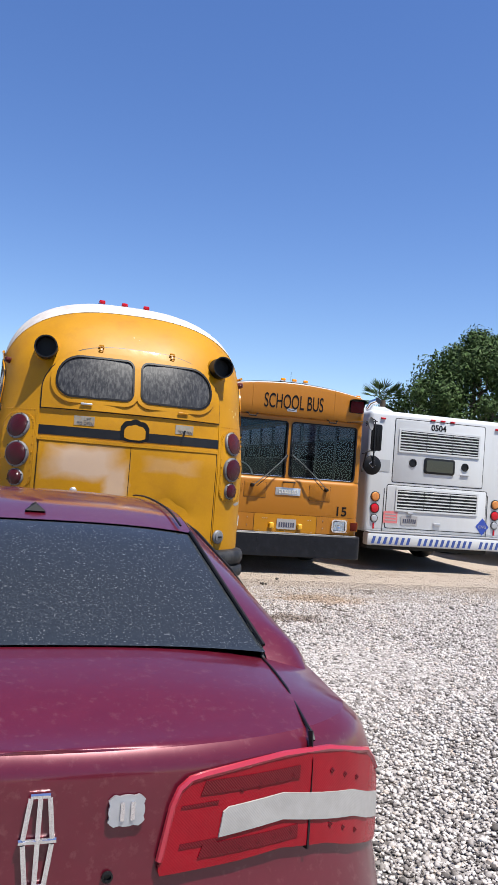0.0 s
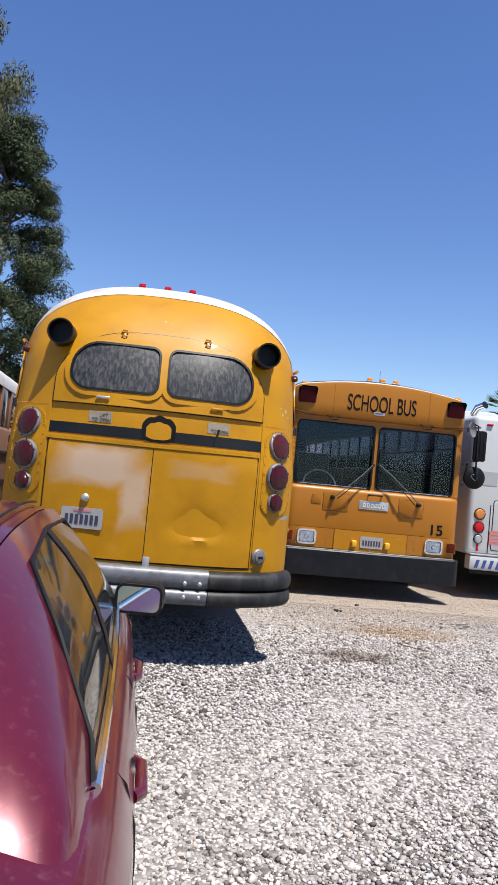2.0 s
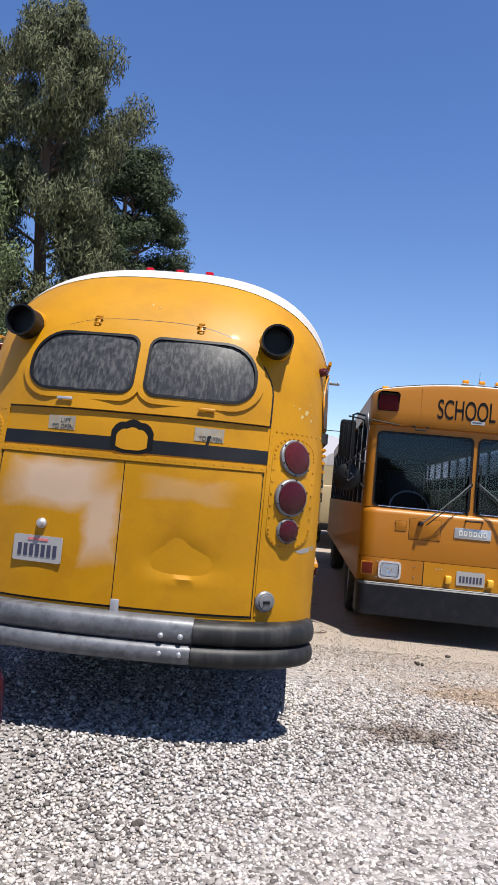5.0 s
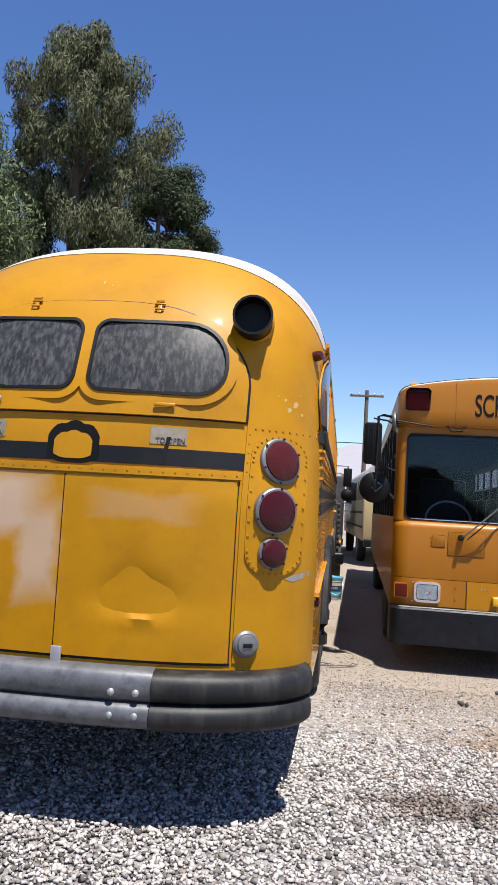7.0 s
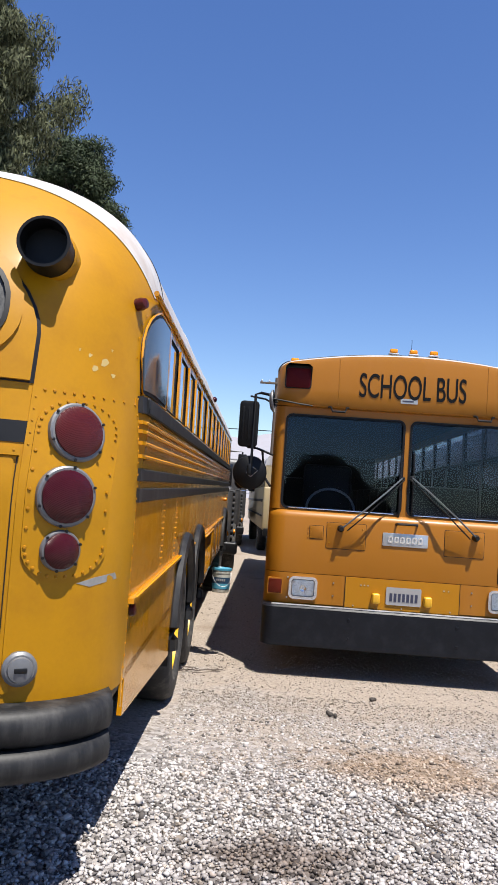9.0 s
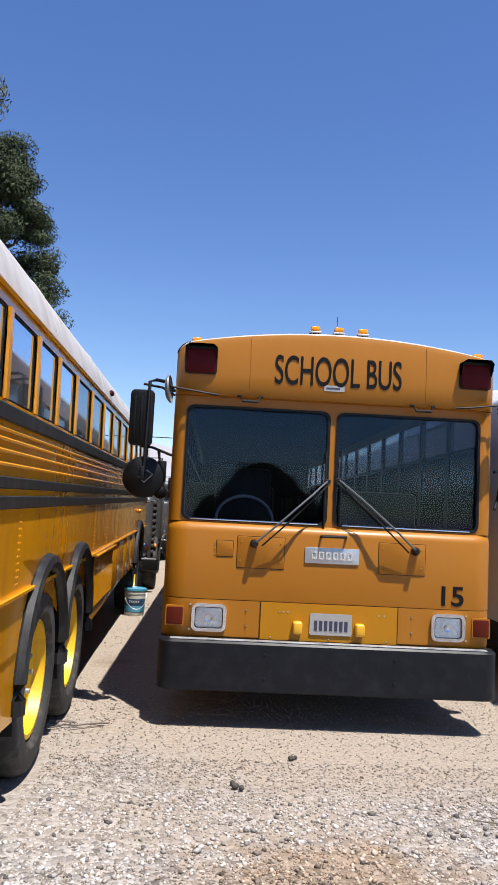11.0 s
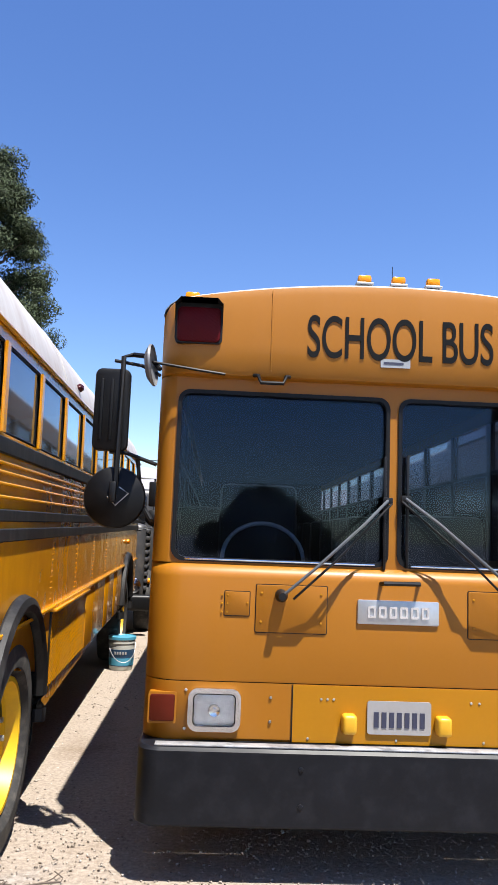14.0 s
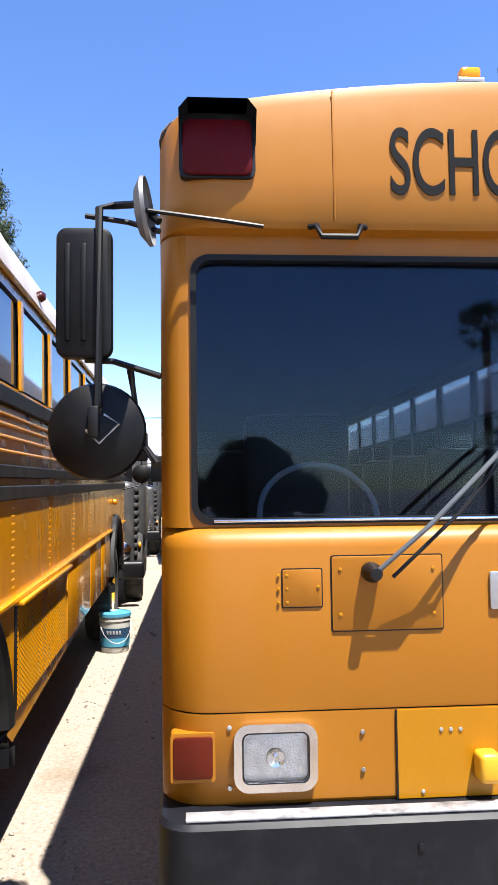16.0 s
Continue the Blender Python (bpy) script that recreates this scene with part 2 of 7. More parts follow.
def round_rect(x0, z0, x1, z1, r, n=5):
    """Corner points, anticlockwise, of a rectangle with rounded corners; r one radius or four (bl, br, tr, tl)."""
    rs = [r] * 4 if not isinstance(r, (tuple, list)) else r
    out = []
    for (cx, cz, a0), q in zip(((x0, z0, 180), (x1, z0, 270), (x1, z1, 0), (x0, z1, 90)), rs):
        sx, sz = (1 if cx == x0 else -1), (1 if cz == z0 else -1)
        for i in range(n + 1):
            a = radians(a0 + 90 * i / n)
            out.append((cx + sx * q + q * math.cos(a), cz + sz * q + q * math.sin(a)))
    return out


def slab(poly, y0, y1, bm=None, bevel=0.0):
    """A flat piece: outline poly in x and z, from y0 to y1."""
    own = bmesh.new()
    f = own.faces.new([own.verts.new((x, y0, z)) for x, z in poly])
    g = bmesh.ops.extrude_face_region(own, geom=[f])
    bmesh.ops.translate(own, vec=(0, y1 - y0, 0), verts=[v for v in g["geom"] if isinstance(v, bmesh.types.BMVert)])
    if bevel:
        es = [e for e in own.edges if abs(e.verts[0].co.y - e.verts[1].co.y) < 1e-6]
        bmesh.ops.bevel(own, geom=es, offset=bevel, segments=2, affect="EDGES", profile=0.5)
    return own if bm is None else join(bm, own)


def ring(outer, inner, y0, y1, bm=None):
    """A flat frame between two outlines with as many points each, from y0 to y1."""
    own = bmesh.new()
    n = len(outer)
    v = [[own.verts.new((x, y, z)) for x, z in p] for p, y in ((outer, y0), (inner, y0), (inner, y1), (outer, y1))]
    for i in range(n):
        j = (i + 1) % n
        for a, b in ((0, 1), (1, 2), (2, 3), (3, 0)):
            own.faces.new((v[a][i], v[a][j], v[b][j], v[b][i]))
    return own if bm is None else join(bm, own)


def letters(body, size, mat, m, parent, name="lettering", label="", depth=0.002, width=1.0, space=1.0, bold=0.0):
    """Words in the built-in font, as a mesh; m puts the text's lower middle, facing +z of m."""
    cu = bpy.data.curves.new("words", "FONT")
    cu.body, cu.size, cu.extrude, cu.align_x, cu.space_character, cu.offset = body, size, depth, "CENTER", space, bold
    tmp = bpy.data.objects.new("words", cu)
    scene.collection.objects.link(tmp)
    dg = bpy.context.evaluated_depsgraph_get()
    me = bpy.data.meshes.new_from_object(tmp.evaluated_get(dg))
    bpy.data.objects.remove(tmp)
    me.transform(Matrix.Diagonal((width, 1, 1, 1)))
    me.transform(m)
    me.materials.clear()
    me.materials.append(mat)
    ob = new(name, me)
    ob.parent = parent
    if label:
        ob["label"] = label
    return ob


def wheel(parent, x, y, r, w, side, rim_r, rim_mat, name="wheel", dish=0.06, lift=0.0, hub=0.75):
    """A wheel whose outer face looks along x by side: tyre and rim are its parts."""
    m = Matrix.Translation((x, y, r + lift)) @ Matrix.Rotation(radians(90 * side), 4, "Y")
    h = w / 2
    prof = [(rim_r, -h * 0.8), (r * 0.80, -h), (r * 0.95, -h * 0.92), (r, -h * 0.6), (r, h * 0.6), (r * 0.95, h * 0.92), (r * 0.9, h), (r * 0.72, h * 1.02), (rim_r * 1.04, h * 0.85), (rim_r, h * 0.6)]
    tyre = part(name, lathe(prof, 40, m), TYRE, parent, "black rubber tyre on a wheel")
    prof = [(rim_r, -h * 0.8), (rim_r, h * 0.55), (rim_r * 0.97, h * 0.8), (rim_r * 0.90, h * 0.8), (rim_r * 0.86, h * 0.3), (rim_r * 0.5, h * 0.3 - dish), (rim_r * 0.32, h * (hub - 0.4)), (rim_r * 0.25, h * hub), (0, h * (hub + 0.05))]
    part("rim", lathe(prof, 32, m), rim_mat, tyre, "steel wheel rim")
    nuts = bmesh.new()
    for i in range(8):
        a = 2 * math.pi * i / 8
        c = m @ Vector((rim_r * 0.42 * math.cos(a), rim_r * 0.42 * math.sin(a), h * 0.3))
        rod(c, c + Vector((side * 0.03, 0, 0)), rim_r * 0.045, nuts, 6)
    part("wheel_nuts", nuts, DULL, tyre)
    return tyre

# ---- ground ----
def stain(m):
    """Two dark oily patches and a rusty one where vehicles have stood, in yard metres."""
    N, L = m.node_tree.nodes, m.node_tree.links
    b = N["Principled BSDF"]
    col = b.inputs["Base Color"].links[0].from_socket
    co = N.new("ShaderNodeTexCoord")
    nz = N.new("ShaderNodeTexNoise")
    nz.inputs["Scale"].default_value, nz.inputs["Detail"].default_value = 5.0, 6
    L.new(co.outputs["Object"], nz.inputs[0])
    for x, y, rx, ry, tint in ((2.95, 7.55, 0.50, 0.26, (0.45, 0.39, 0.35)), (3.75, 8.75, 0.75, 0.45, (0.88, 0.74, 0.60))):
        mp = N.new("ShaderNodeMapping")
        mp.inputs["Location"].default_value = (-x / rx, -y / ry, 0)
        mp.inputs["Scale"].default_value = (1 / rx, 1 / ry, 0)
        L.new(co.outputs["Object"], mp.inputs[0])
        ln = N.new("ShaderNodeVectorMath")
        ln.operation = "LENGTH"
        L.new(mp.outputs[0], ln.inputs[0])
        k = N.new("ShaderNodeMath")
        k.operation = "MULTIPLY_ADD"
        L.new(nz.outputs[0], k.inputs[0])
        k.inputs[1].default_value = -1.8
        L.new(ln.outputs[1], k.inputs[2])
        r = N.new("ShaderNodeMapRange")
        r.inputs[1].default_value, r.inputs[2].default_value = -0.45, 0.15
        r.inputs[3].default_value, r.inputs[4].default_value = 0.9, 0.0
        L.new(k.outputs[0], r.inputs[0])
        mu = N.new("ShaderNodeMixRGB")
        mu.blend_type = "MULTIPLY"
        L.new(r.outputs[0], mu.inputs[0])
        L.new(col, mu.inputs[1])
        mu.inputs[2].default_value = (*tint, 1)
        col = mu.outputs[0]
    L.new(col, b.inputs["Base Color"])


def ground_mat():
    m = bpy.data.materials.new("gravel_and_dirt_ground")
    m.use_nodes = True
    N, L = m.node_tree.nodes, m.node_tree.links
    b = N["Principled BSDF"]
    co = N.new("ShaderNodeTexCoord")
    sep = N.new("ShaderNodeSeparateXYZ")
    L.new(co.outputs["Object"], sep.inputs[0])

    def noise_tex(scale, detail=6, rough=0.55):
        n = N.new("ShaderNodeTexNoise")
        n.inputs["Scale"].default_value, n.inputs["Detail"].default_value, n.inputs["Roughness"].default_value = scale, detail, rough
        L.new(co.outputs["Object"], n.inputs[0])
        return n.outputs[0]

    def ramp(src, stops):
        r = N.new("ShaderNodeValToRGB")
        e = r.color_ramp.elements
        while len(e) < len(stops):
            e.new(0.5)
        for el, (p, c) in zip(e, stops):
            el.position, el.color = p, (*c, 1)
        L.new(src, r.inputs[0])
        return r.outputs[0]

    def calc(op, a, bb, c=None):
        n = N.new("ShaderNodeMath")
        n.operation = op
        for k, v in enumerate((a, bb) if c is None else (a, bb, c)):
            if isinstance(v, (int, float)):
                n.inputs[k].default_value = v
            else:
                L.new(v, n.inputs[k])
        return n.outputs[0]

    def mixc(f, a, bb):
        n = N.new("ShaderNodeMixRGB")
        for k, v in enumerate((f, a, bb)):
            L.new(v, n.inputs[k])
        return n.outputs[0]

    vor = N.new("ShaderNodeTexVoronoi")
    vor.inputs["Scale"].default_value = 34
    L.new(co.outputs["Object"], vor.inputs[0])
    vsep = N.new("ShaderNodeSeparateXYZ")
    L.new(vor.outputs["Color"], vsep.inputs[0])
    stone = ramp(vsep.outputs[0], ((0.0, (0.105, 0.095, 0.088)), (0.35, (0.22, 0.20, 0.19)), (1.0, (0.40, 0.375, 0.36))))
    big = noise_tex(0.6)
    fine = noise_tex(40, 8, 0.7)
    dirt = ramp(fine, ((0.25, (0.165, 0.133, 0.105)), (0.5, (0.275, 0.228, 0.186)), (0.75, (0.38, 0.325, 0.276))))
    # bare dirt begins some nine metres out and wanders
    edge = calc("ADD", calc("MULTIPLY_ADD", big, 5.0, -2.5), calc("MULTIPLY_ADD", noise_tex(4.0), 2.4, -1.2))
    mask = calc("MULTIPLY_ADD", calc("ADD", calc("SUBTRACT", sep.outputs[1], 9.4), edge), 0.7, 0.5)
    cl = N.new("ShaderNodeClamp")
    L.new(mask, cl.inputs[0])
    col = mixc(cl.outputs[0], stone, dirt)
    # oily stain patches
    st = ramp(noise_tex(1.1, 4), ((0.60, (1, 1, 1)), (0.74, (0.62, 0.55, 0.48))))
    mu = N.new("ShaderNodeMixRGB")
    mu.blend_type, mu.inputs[0].default_value = "MULTIPLY", 0.8
    L.new(col, mu.inputs[1])
    L.new(st, mu.inputs[2])
    L.new(mu.outputs[0], b.inputs["Base Color"])
    b.inputs["Roughness"].default_value = 0.9
    b.inputs["Specular IOR Level"].default_value = 0.2
    hgt = calc("ADD", calc("MULTIPLY", calc("SUBTRACT", 1.0, vor.outputs["Distance"]), calc("SUBTRACT", 1.15, cl.outputs[0])), calc("MULTIPLY", fine, 0.6))
    bp = N.new("ShaderNodeBump")
    bp.inputs["Strength"].default_value, bp.inputs["Distance"].default_value = 0.8, 0.02
    L.new(hgt, bp.inputs["Height"])
    L.new(bp.outputs[0], b.inputs["Normal"])
    return m


GROUND = ground_mat()
stain(GROUND)


def ground():
    """One sheet to the horizon: a fine, slightly uneven middle and wide outer quads."""
    xs = [-3000, -300, -60] + [-20 + i * 0.5 for i in range(101)] + [60, 300, 3000]
    ys = [-3000, -300, -60] + [-14 + i * 0.5 for i in range(121)] + [90, 300, 3000]
    vs = []
    for y in ys:
        for x in xs:
            n = noise.noise(Vector((x * 0.5, y * 0.5, 3.0))) * 0.012
            vs.append((x, y, n if abs(x) < 30 and abs(y) < 50 else 0.0))
    w = len(xs)
    fs = [(j * w + i, j * w + i + 1, (j + 1) * w + i + 1, (j + 1) * w + i) for j in range(len(ys) - 1) for i in range(w - 1)]
    return tagged(raw("ground", vs, fs, GROUND), "pale gravel yard giving way to packed tan dirt", "ground", kind="structure")


ground()


# ---- old yellow bus seen from behind ----
LAMPRIM = paint("dull_grey_lamp_rim", (0.16, 0.16, 0.165), 0.5, 0.4, var=0.2)
CROWNGLASS = glass("blue_grey_bus_glass", (0.14, 0.16, 0.18), 0.05, 0.16, dirt=0.10, gloss=(0.72, 0.84, 1.0), force=0.9)
# brighter copy of the red lens with sunlight put into its colour
REDLENS_SUNLIT = lens("sunlit_red_lens", (0.06375, 0.0075, 0.006), 0.22, 0.5)
NOTICE = paint("weathered_notice", (0.2025, 0.1837, 0.15), 0.6, var=0.4, scale=22, dirt=(0.3, 0.165, 0.03), dirt_amt=0.7)
FADEDINK = paint("faded_lettering", (0.07, 0.065, 0.06), 0.6, var=0.5, scale=30, dirt=(0.22, 0.20, 0.17), dirt_amt=0.8)
CHIP = paint("pale_bare_primer", (0.4, 0.288, 0.104), 0.6, var=0.2, scale=20)
SCUFF = paint("blue_grey_scuff", (0.22, 0.21, 0.20), 0.5, var=0.4, scale=25, streak=True)
DARKGLASS_REAR = paint("dust_streaked_dark_glass", (0.022, 0.023, 0.025), 0.35, var=0.6, scale=30, dirt=(0.115, 0.112, 0.108), dirt_amt=0.55, specks=(0.44, 0.62), grain=90, spec=0.25, streak=True)
LUGYELLOW = paint("bright_yellow_rim_paint", (0.6375, 0.374, 0.0085), 0.45, var=0.12, scale=6, dirt=(0.3825, 0.2125, 0.034), dirt_amt=0.4)
SIDEGLASS_SOLID = paint("blue_grey_glass", (0.045, 0.055, 0.065), 0.10, var=0.3, scale=4, dirt=(0.10, 0.10, 0.10), dirt_amt=0.4, spec=0.5)
HW, SEAM, EAVE, RISE, ROUND = 1.15, 0.62, 2.20, 0.85, 2.5


def outline(n=72, bottom=0.72):
    """Points of the bus's cross-section, from the lower left over the roof to the lower right."""
    side = [bottom, 0.95, 1.20, 1.50, 1.75, 1.95, EAVE]
    out = [(-HW, z) for z in side]
    for i in range(1, n):
        a = math.pi - math.pi * i / n
        c, s = math.cos(a), math.sin(a)
        out.append((HW * math.copysign(abs(c) ** (2 / ROUND), c), EAVE + RISE * abs(s) ** (2 / ROUND)))
    return out + [(HW, z) for z in reversed(side)]


def cap_depth(px, pz):
    """How far the rounded tail end reaches forward where it meets the outline."""
    if pz <= 1.5:
        return SEAM
    a = math.atan2(pz - 1.5, abs(px)) / (math.pi / 2)
    return SEAM + 0.72 * math.sin(a * math.pi / 2)


def rear_rho(x, z):
    if z <= 1.5:
        return min(abs(x) / HW, 0.999)
    lo, hi = 0.02, 1.0
    # scale of the outline about the middle that passes through x, z
    for _ in range(40):
        mid = (lo + hi) / 2
        X, Z = abs(x) / mid, 1.5 + (z - 1.5) / mid
        inside = X <= HW and (Z <= EAVE or (X / HW) ** ROUND + ((Z - EAVE) / RISE) ** ROUND <= 1)
        lo, hi = (lo, mid) if inside else (mid, hi)
    return min(hi, 0.999)


def bow_in(r, d=SEAM):
    """Share of the cap's depth d reached at share r of the way out: fuller at the sides than on top."""
    n = 2.6 - 0.45 * (d - SEAM) / 0.72
    return 1 - max(0.0, 1 - r ** n) ** (1 / n)


def rear_y(x, z):
    """The tail end's surface, metres ahead of its rearmost point."""
    r = rear_rho(x, z)
    d = cap_depth(x, z if z > 1.5 else 1.5)
    return d * bow_in(r, d)


def rear_normal(x, z):
    e = 0.01
    return Vector(((rear_y(x + e, z) - rear_y(x - e, z)) / (2 * e), -1, (rear_y(x, z + e) - rear_y(x, z - e)) / (2 * e))).normalized()


def on_rear(x, z, off=0.0):
    return Vector((x, rear_y(x, z), z)) + rear_normal(x, z) * off


def rear_frame(x, z, off=0.0, roll=0.0):
    """A pose on the tail end whose z axis points out of it and whose y axis points up."""
    n = rear_normal(x, z)
    right = Vector((0, 0, 1)).cross(n).normalized()
    up = n.cross(right)
    m = Matrix((right, up, n)).transposed().to_4x4()
    return Matrix.Translation(on_rear(x, z, off)) @ m @ Matrix.Rotation(radians(roll), 4, "Z")


def rear_panel(poly, thick, off=0.0, bm=None, cut=0.08, dent=None):
    """A sheet with outline poly in x and z, laid on the tail end and thick outwards."""
    own = bmesh.new()
    own.faces.new([own.verts.new((x, 0, z)) for x, z in poly])
    xs, zs = [p[0] for p in poly], [p[1] for p in poly]
    for lo, hi, ax in ((min(xs), max(xs), 0), (min(zs), max(zs), 2)):
        n = max(2, int((hi - lo) / cut))
        for i in range(1, n):
            co = [0, 0, 0]
            no = [0, 0, 0]
            co[ax], no[ax] = lo + (hi - lo) * i / n, 1
            bmesh.ops.bisect_plane(own, geom=own.verts[:] + own.edges[:] + own.faces[:], plane_co=co, plane_no=no, dist=1e-5)
    g = bmesh.ops.extrude_face_region(own, geom=own.faces[:])
    top = {v for v in g["geom"] if isinstance(v, bmesh.types.BMVert)}
    for v in own.verts:
        x, z = v.co.x, v.co.z
        d = dent(x, z) if dent else 0.0
        v.co = on_rear(x, z, (off + thick if v in top else off) - d)
    return own if bm is None else join(bm, own)


def rear_ring(outer, inner, thick, off, bm=None):
    own = bmesh.new()
    n = len(outer)
    v = [[own.verts.new(on_rear(x, z, o)) for x, z in p] for p, o in ((outer, off), (inner, off), (inner, off + thick), (outer, off + thick))]
    for i in range(n):
        j = (i + 1) % n
        for a, b in ((0, 1), (1, 2), (2, 3), (3, 0)):
            own.faces.new((v[a][i], v[a][j], v[b][j], v[b][i]))
    return own if bm is None else join(bm, own)


def rivets(pts, r=0.006):
    """Small domed rivets at poses whose z axis points out."""
    own = bmesh.new()
    for m in pts:
        lathe([(r, -0.001), (r * 0.8, r * 0.5), (0, r * 0.75)], 6, m, own)
    return own


def mask_paint(name, src, spots):
    """A copy of a paint with worn, faded fields: soft boxes (x, z, half width, half height) of bare primer."""
    m = src.copy()
    m.name = name
    N, L = m.node_tree.nodes, m.node_tree.links
    b = N["Principled BSDF"]
    col = b.inputs["Base Color"].links[0].from_socket
    co = N.new("ShaderNodeTexCoord")
    n = N.new("ShaderNodeTexNoise")
    n.inputs["Scale"].default_value, n.inputs["Detail"].default_value = 5.0, 5
    L.new(co.outputs["Object"], n.inputs[0])
    sub = N.new("ShaderNodeVectorMath")
    sub.operation = "MULTIPLY_ADD"
    L.new(n.outputs[1], sub.inputs[0])
    sub.inputs[1].default_value = (0.16, 0, 0.12)
    L.new(co.outputs["Object"], sub.inputs[2])
    sep = N.new("ShaderNodeSeparateXYZ")
    L.new(sub.outputs[0], sep.inputs[0])

    def calc(op, a, bb, clamp=False):
        k = N.new("ShaderNodeMath")
        k.operation, k.use_clamp = op, clamp
        for i, v in enumerate((a, bb)):
            if isinstance(v, (int, float)):
                k.inputs[i].default_value = v
            else:
                L.new(v, k.inputs[i])
        return k.outputs[0]
    total = 0.0
    for x, z, hx, hz, amount in spots:
        dx = calc("SUBTRACT", 1.0, calc("DIVIDE", calc("ABSOLUTE", calc("SUBTRACT", sep.outputs[0], x + 0.08), 0), hx))
        dz = calc("SUBTRACT", 1.0, calc("DIVIDE", calc("ABSOLUTE", calc("SUBTRACT", sep.outputs[2], z + 0.06), 0), hz))
        f = calc("MULTIPLY", calc("MULTIPLY", calc("MINIMUM", dx, dz), 2.0, True), amount)
        total = calc("MAXIMUM", total, f)
    mx = N.new("ShaderNodeMixRGB")
    L.new(total, mx.inputs[0])
    L.new(col, mx.inputs[1])
    mx.inputs[2].default_value = (0.47, 0.39, 0.335, 1)
    L.new(mx.outputs[0], b.inputs["Base Color"])
    return m


def tail_lamp(bus, x, z, r, mat, label):
    m = rear_frame(x, z, 0.008)
    lamp = part("tail_lamp", lathe([(r * 1.13, -0.012), (r * 1.13, 0.012), (r * 1.06, 0.018), (r * 0.98, 0.018), (r * 0.98, 0.0)], 28, m), LAMPRIM, bus, "round tail lamp with grey rim")
    part("lens", lathe([(r, 0.004), (r * 0.97, 0.026), (r * 0.7, 0.040), (r * 0.3, 0.046), (0, 0.047)], 28, m), mat, lamp, label)
    screws = bmesh.new()
    for k in range(6):
        a = radians(60 * k + 20)
        lathe([(0.006, 0.018), (0.006, 0.023), (0, 0.025)], 6, m @ Matrix.Translation((r * 1.1 * math.cos(a), r * 1.1 * math.sin(a), 0)), screws)
    part("screws", screws, BLACK, lamp)


def number_plate(parent, m, w=0.305, h=0.152, mat=None, ink=None, extra=0.0):
    """A licence plate at pose m (z outwards): characters and script shown as plain bars."""
    mat, ink = mat or PLATEWHITE, ink or INK
    to = m @ Matrix.Rotation(radians(-90), 4, "X")
    own = slab(round_rect(-w / 2, -h / 2, w / 2, h / 2, 0.012, 3), -0.006, 0.0)
    own.transform(to @ Matrix.Rotation(radians(0), 4, "Z"))
    p = part("number_plate", own, mat, parent, "white licence plate with dark characters")
    for i in range(7):
        b = box((-w * 0.36 + i * w * 0.12, -0.0075, -h * 0.06), (w * 0.075, 0.003, h * 0.46))
        b.transform(to)
        part("character_bar", b, ink, p)
    if extra:
        b = box((0, -0.0075, h * 0.36), (w * 0.42, 0.003, h * 0.10))
        b.transform(to)
        part("script_bar", b, REDSTICKER, p)
    return p


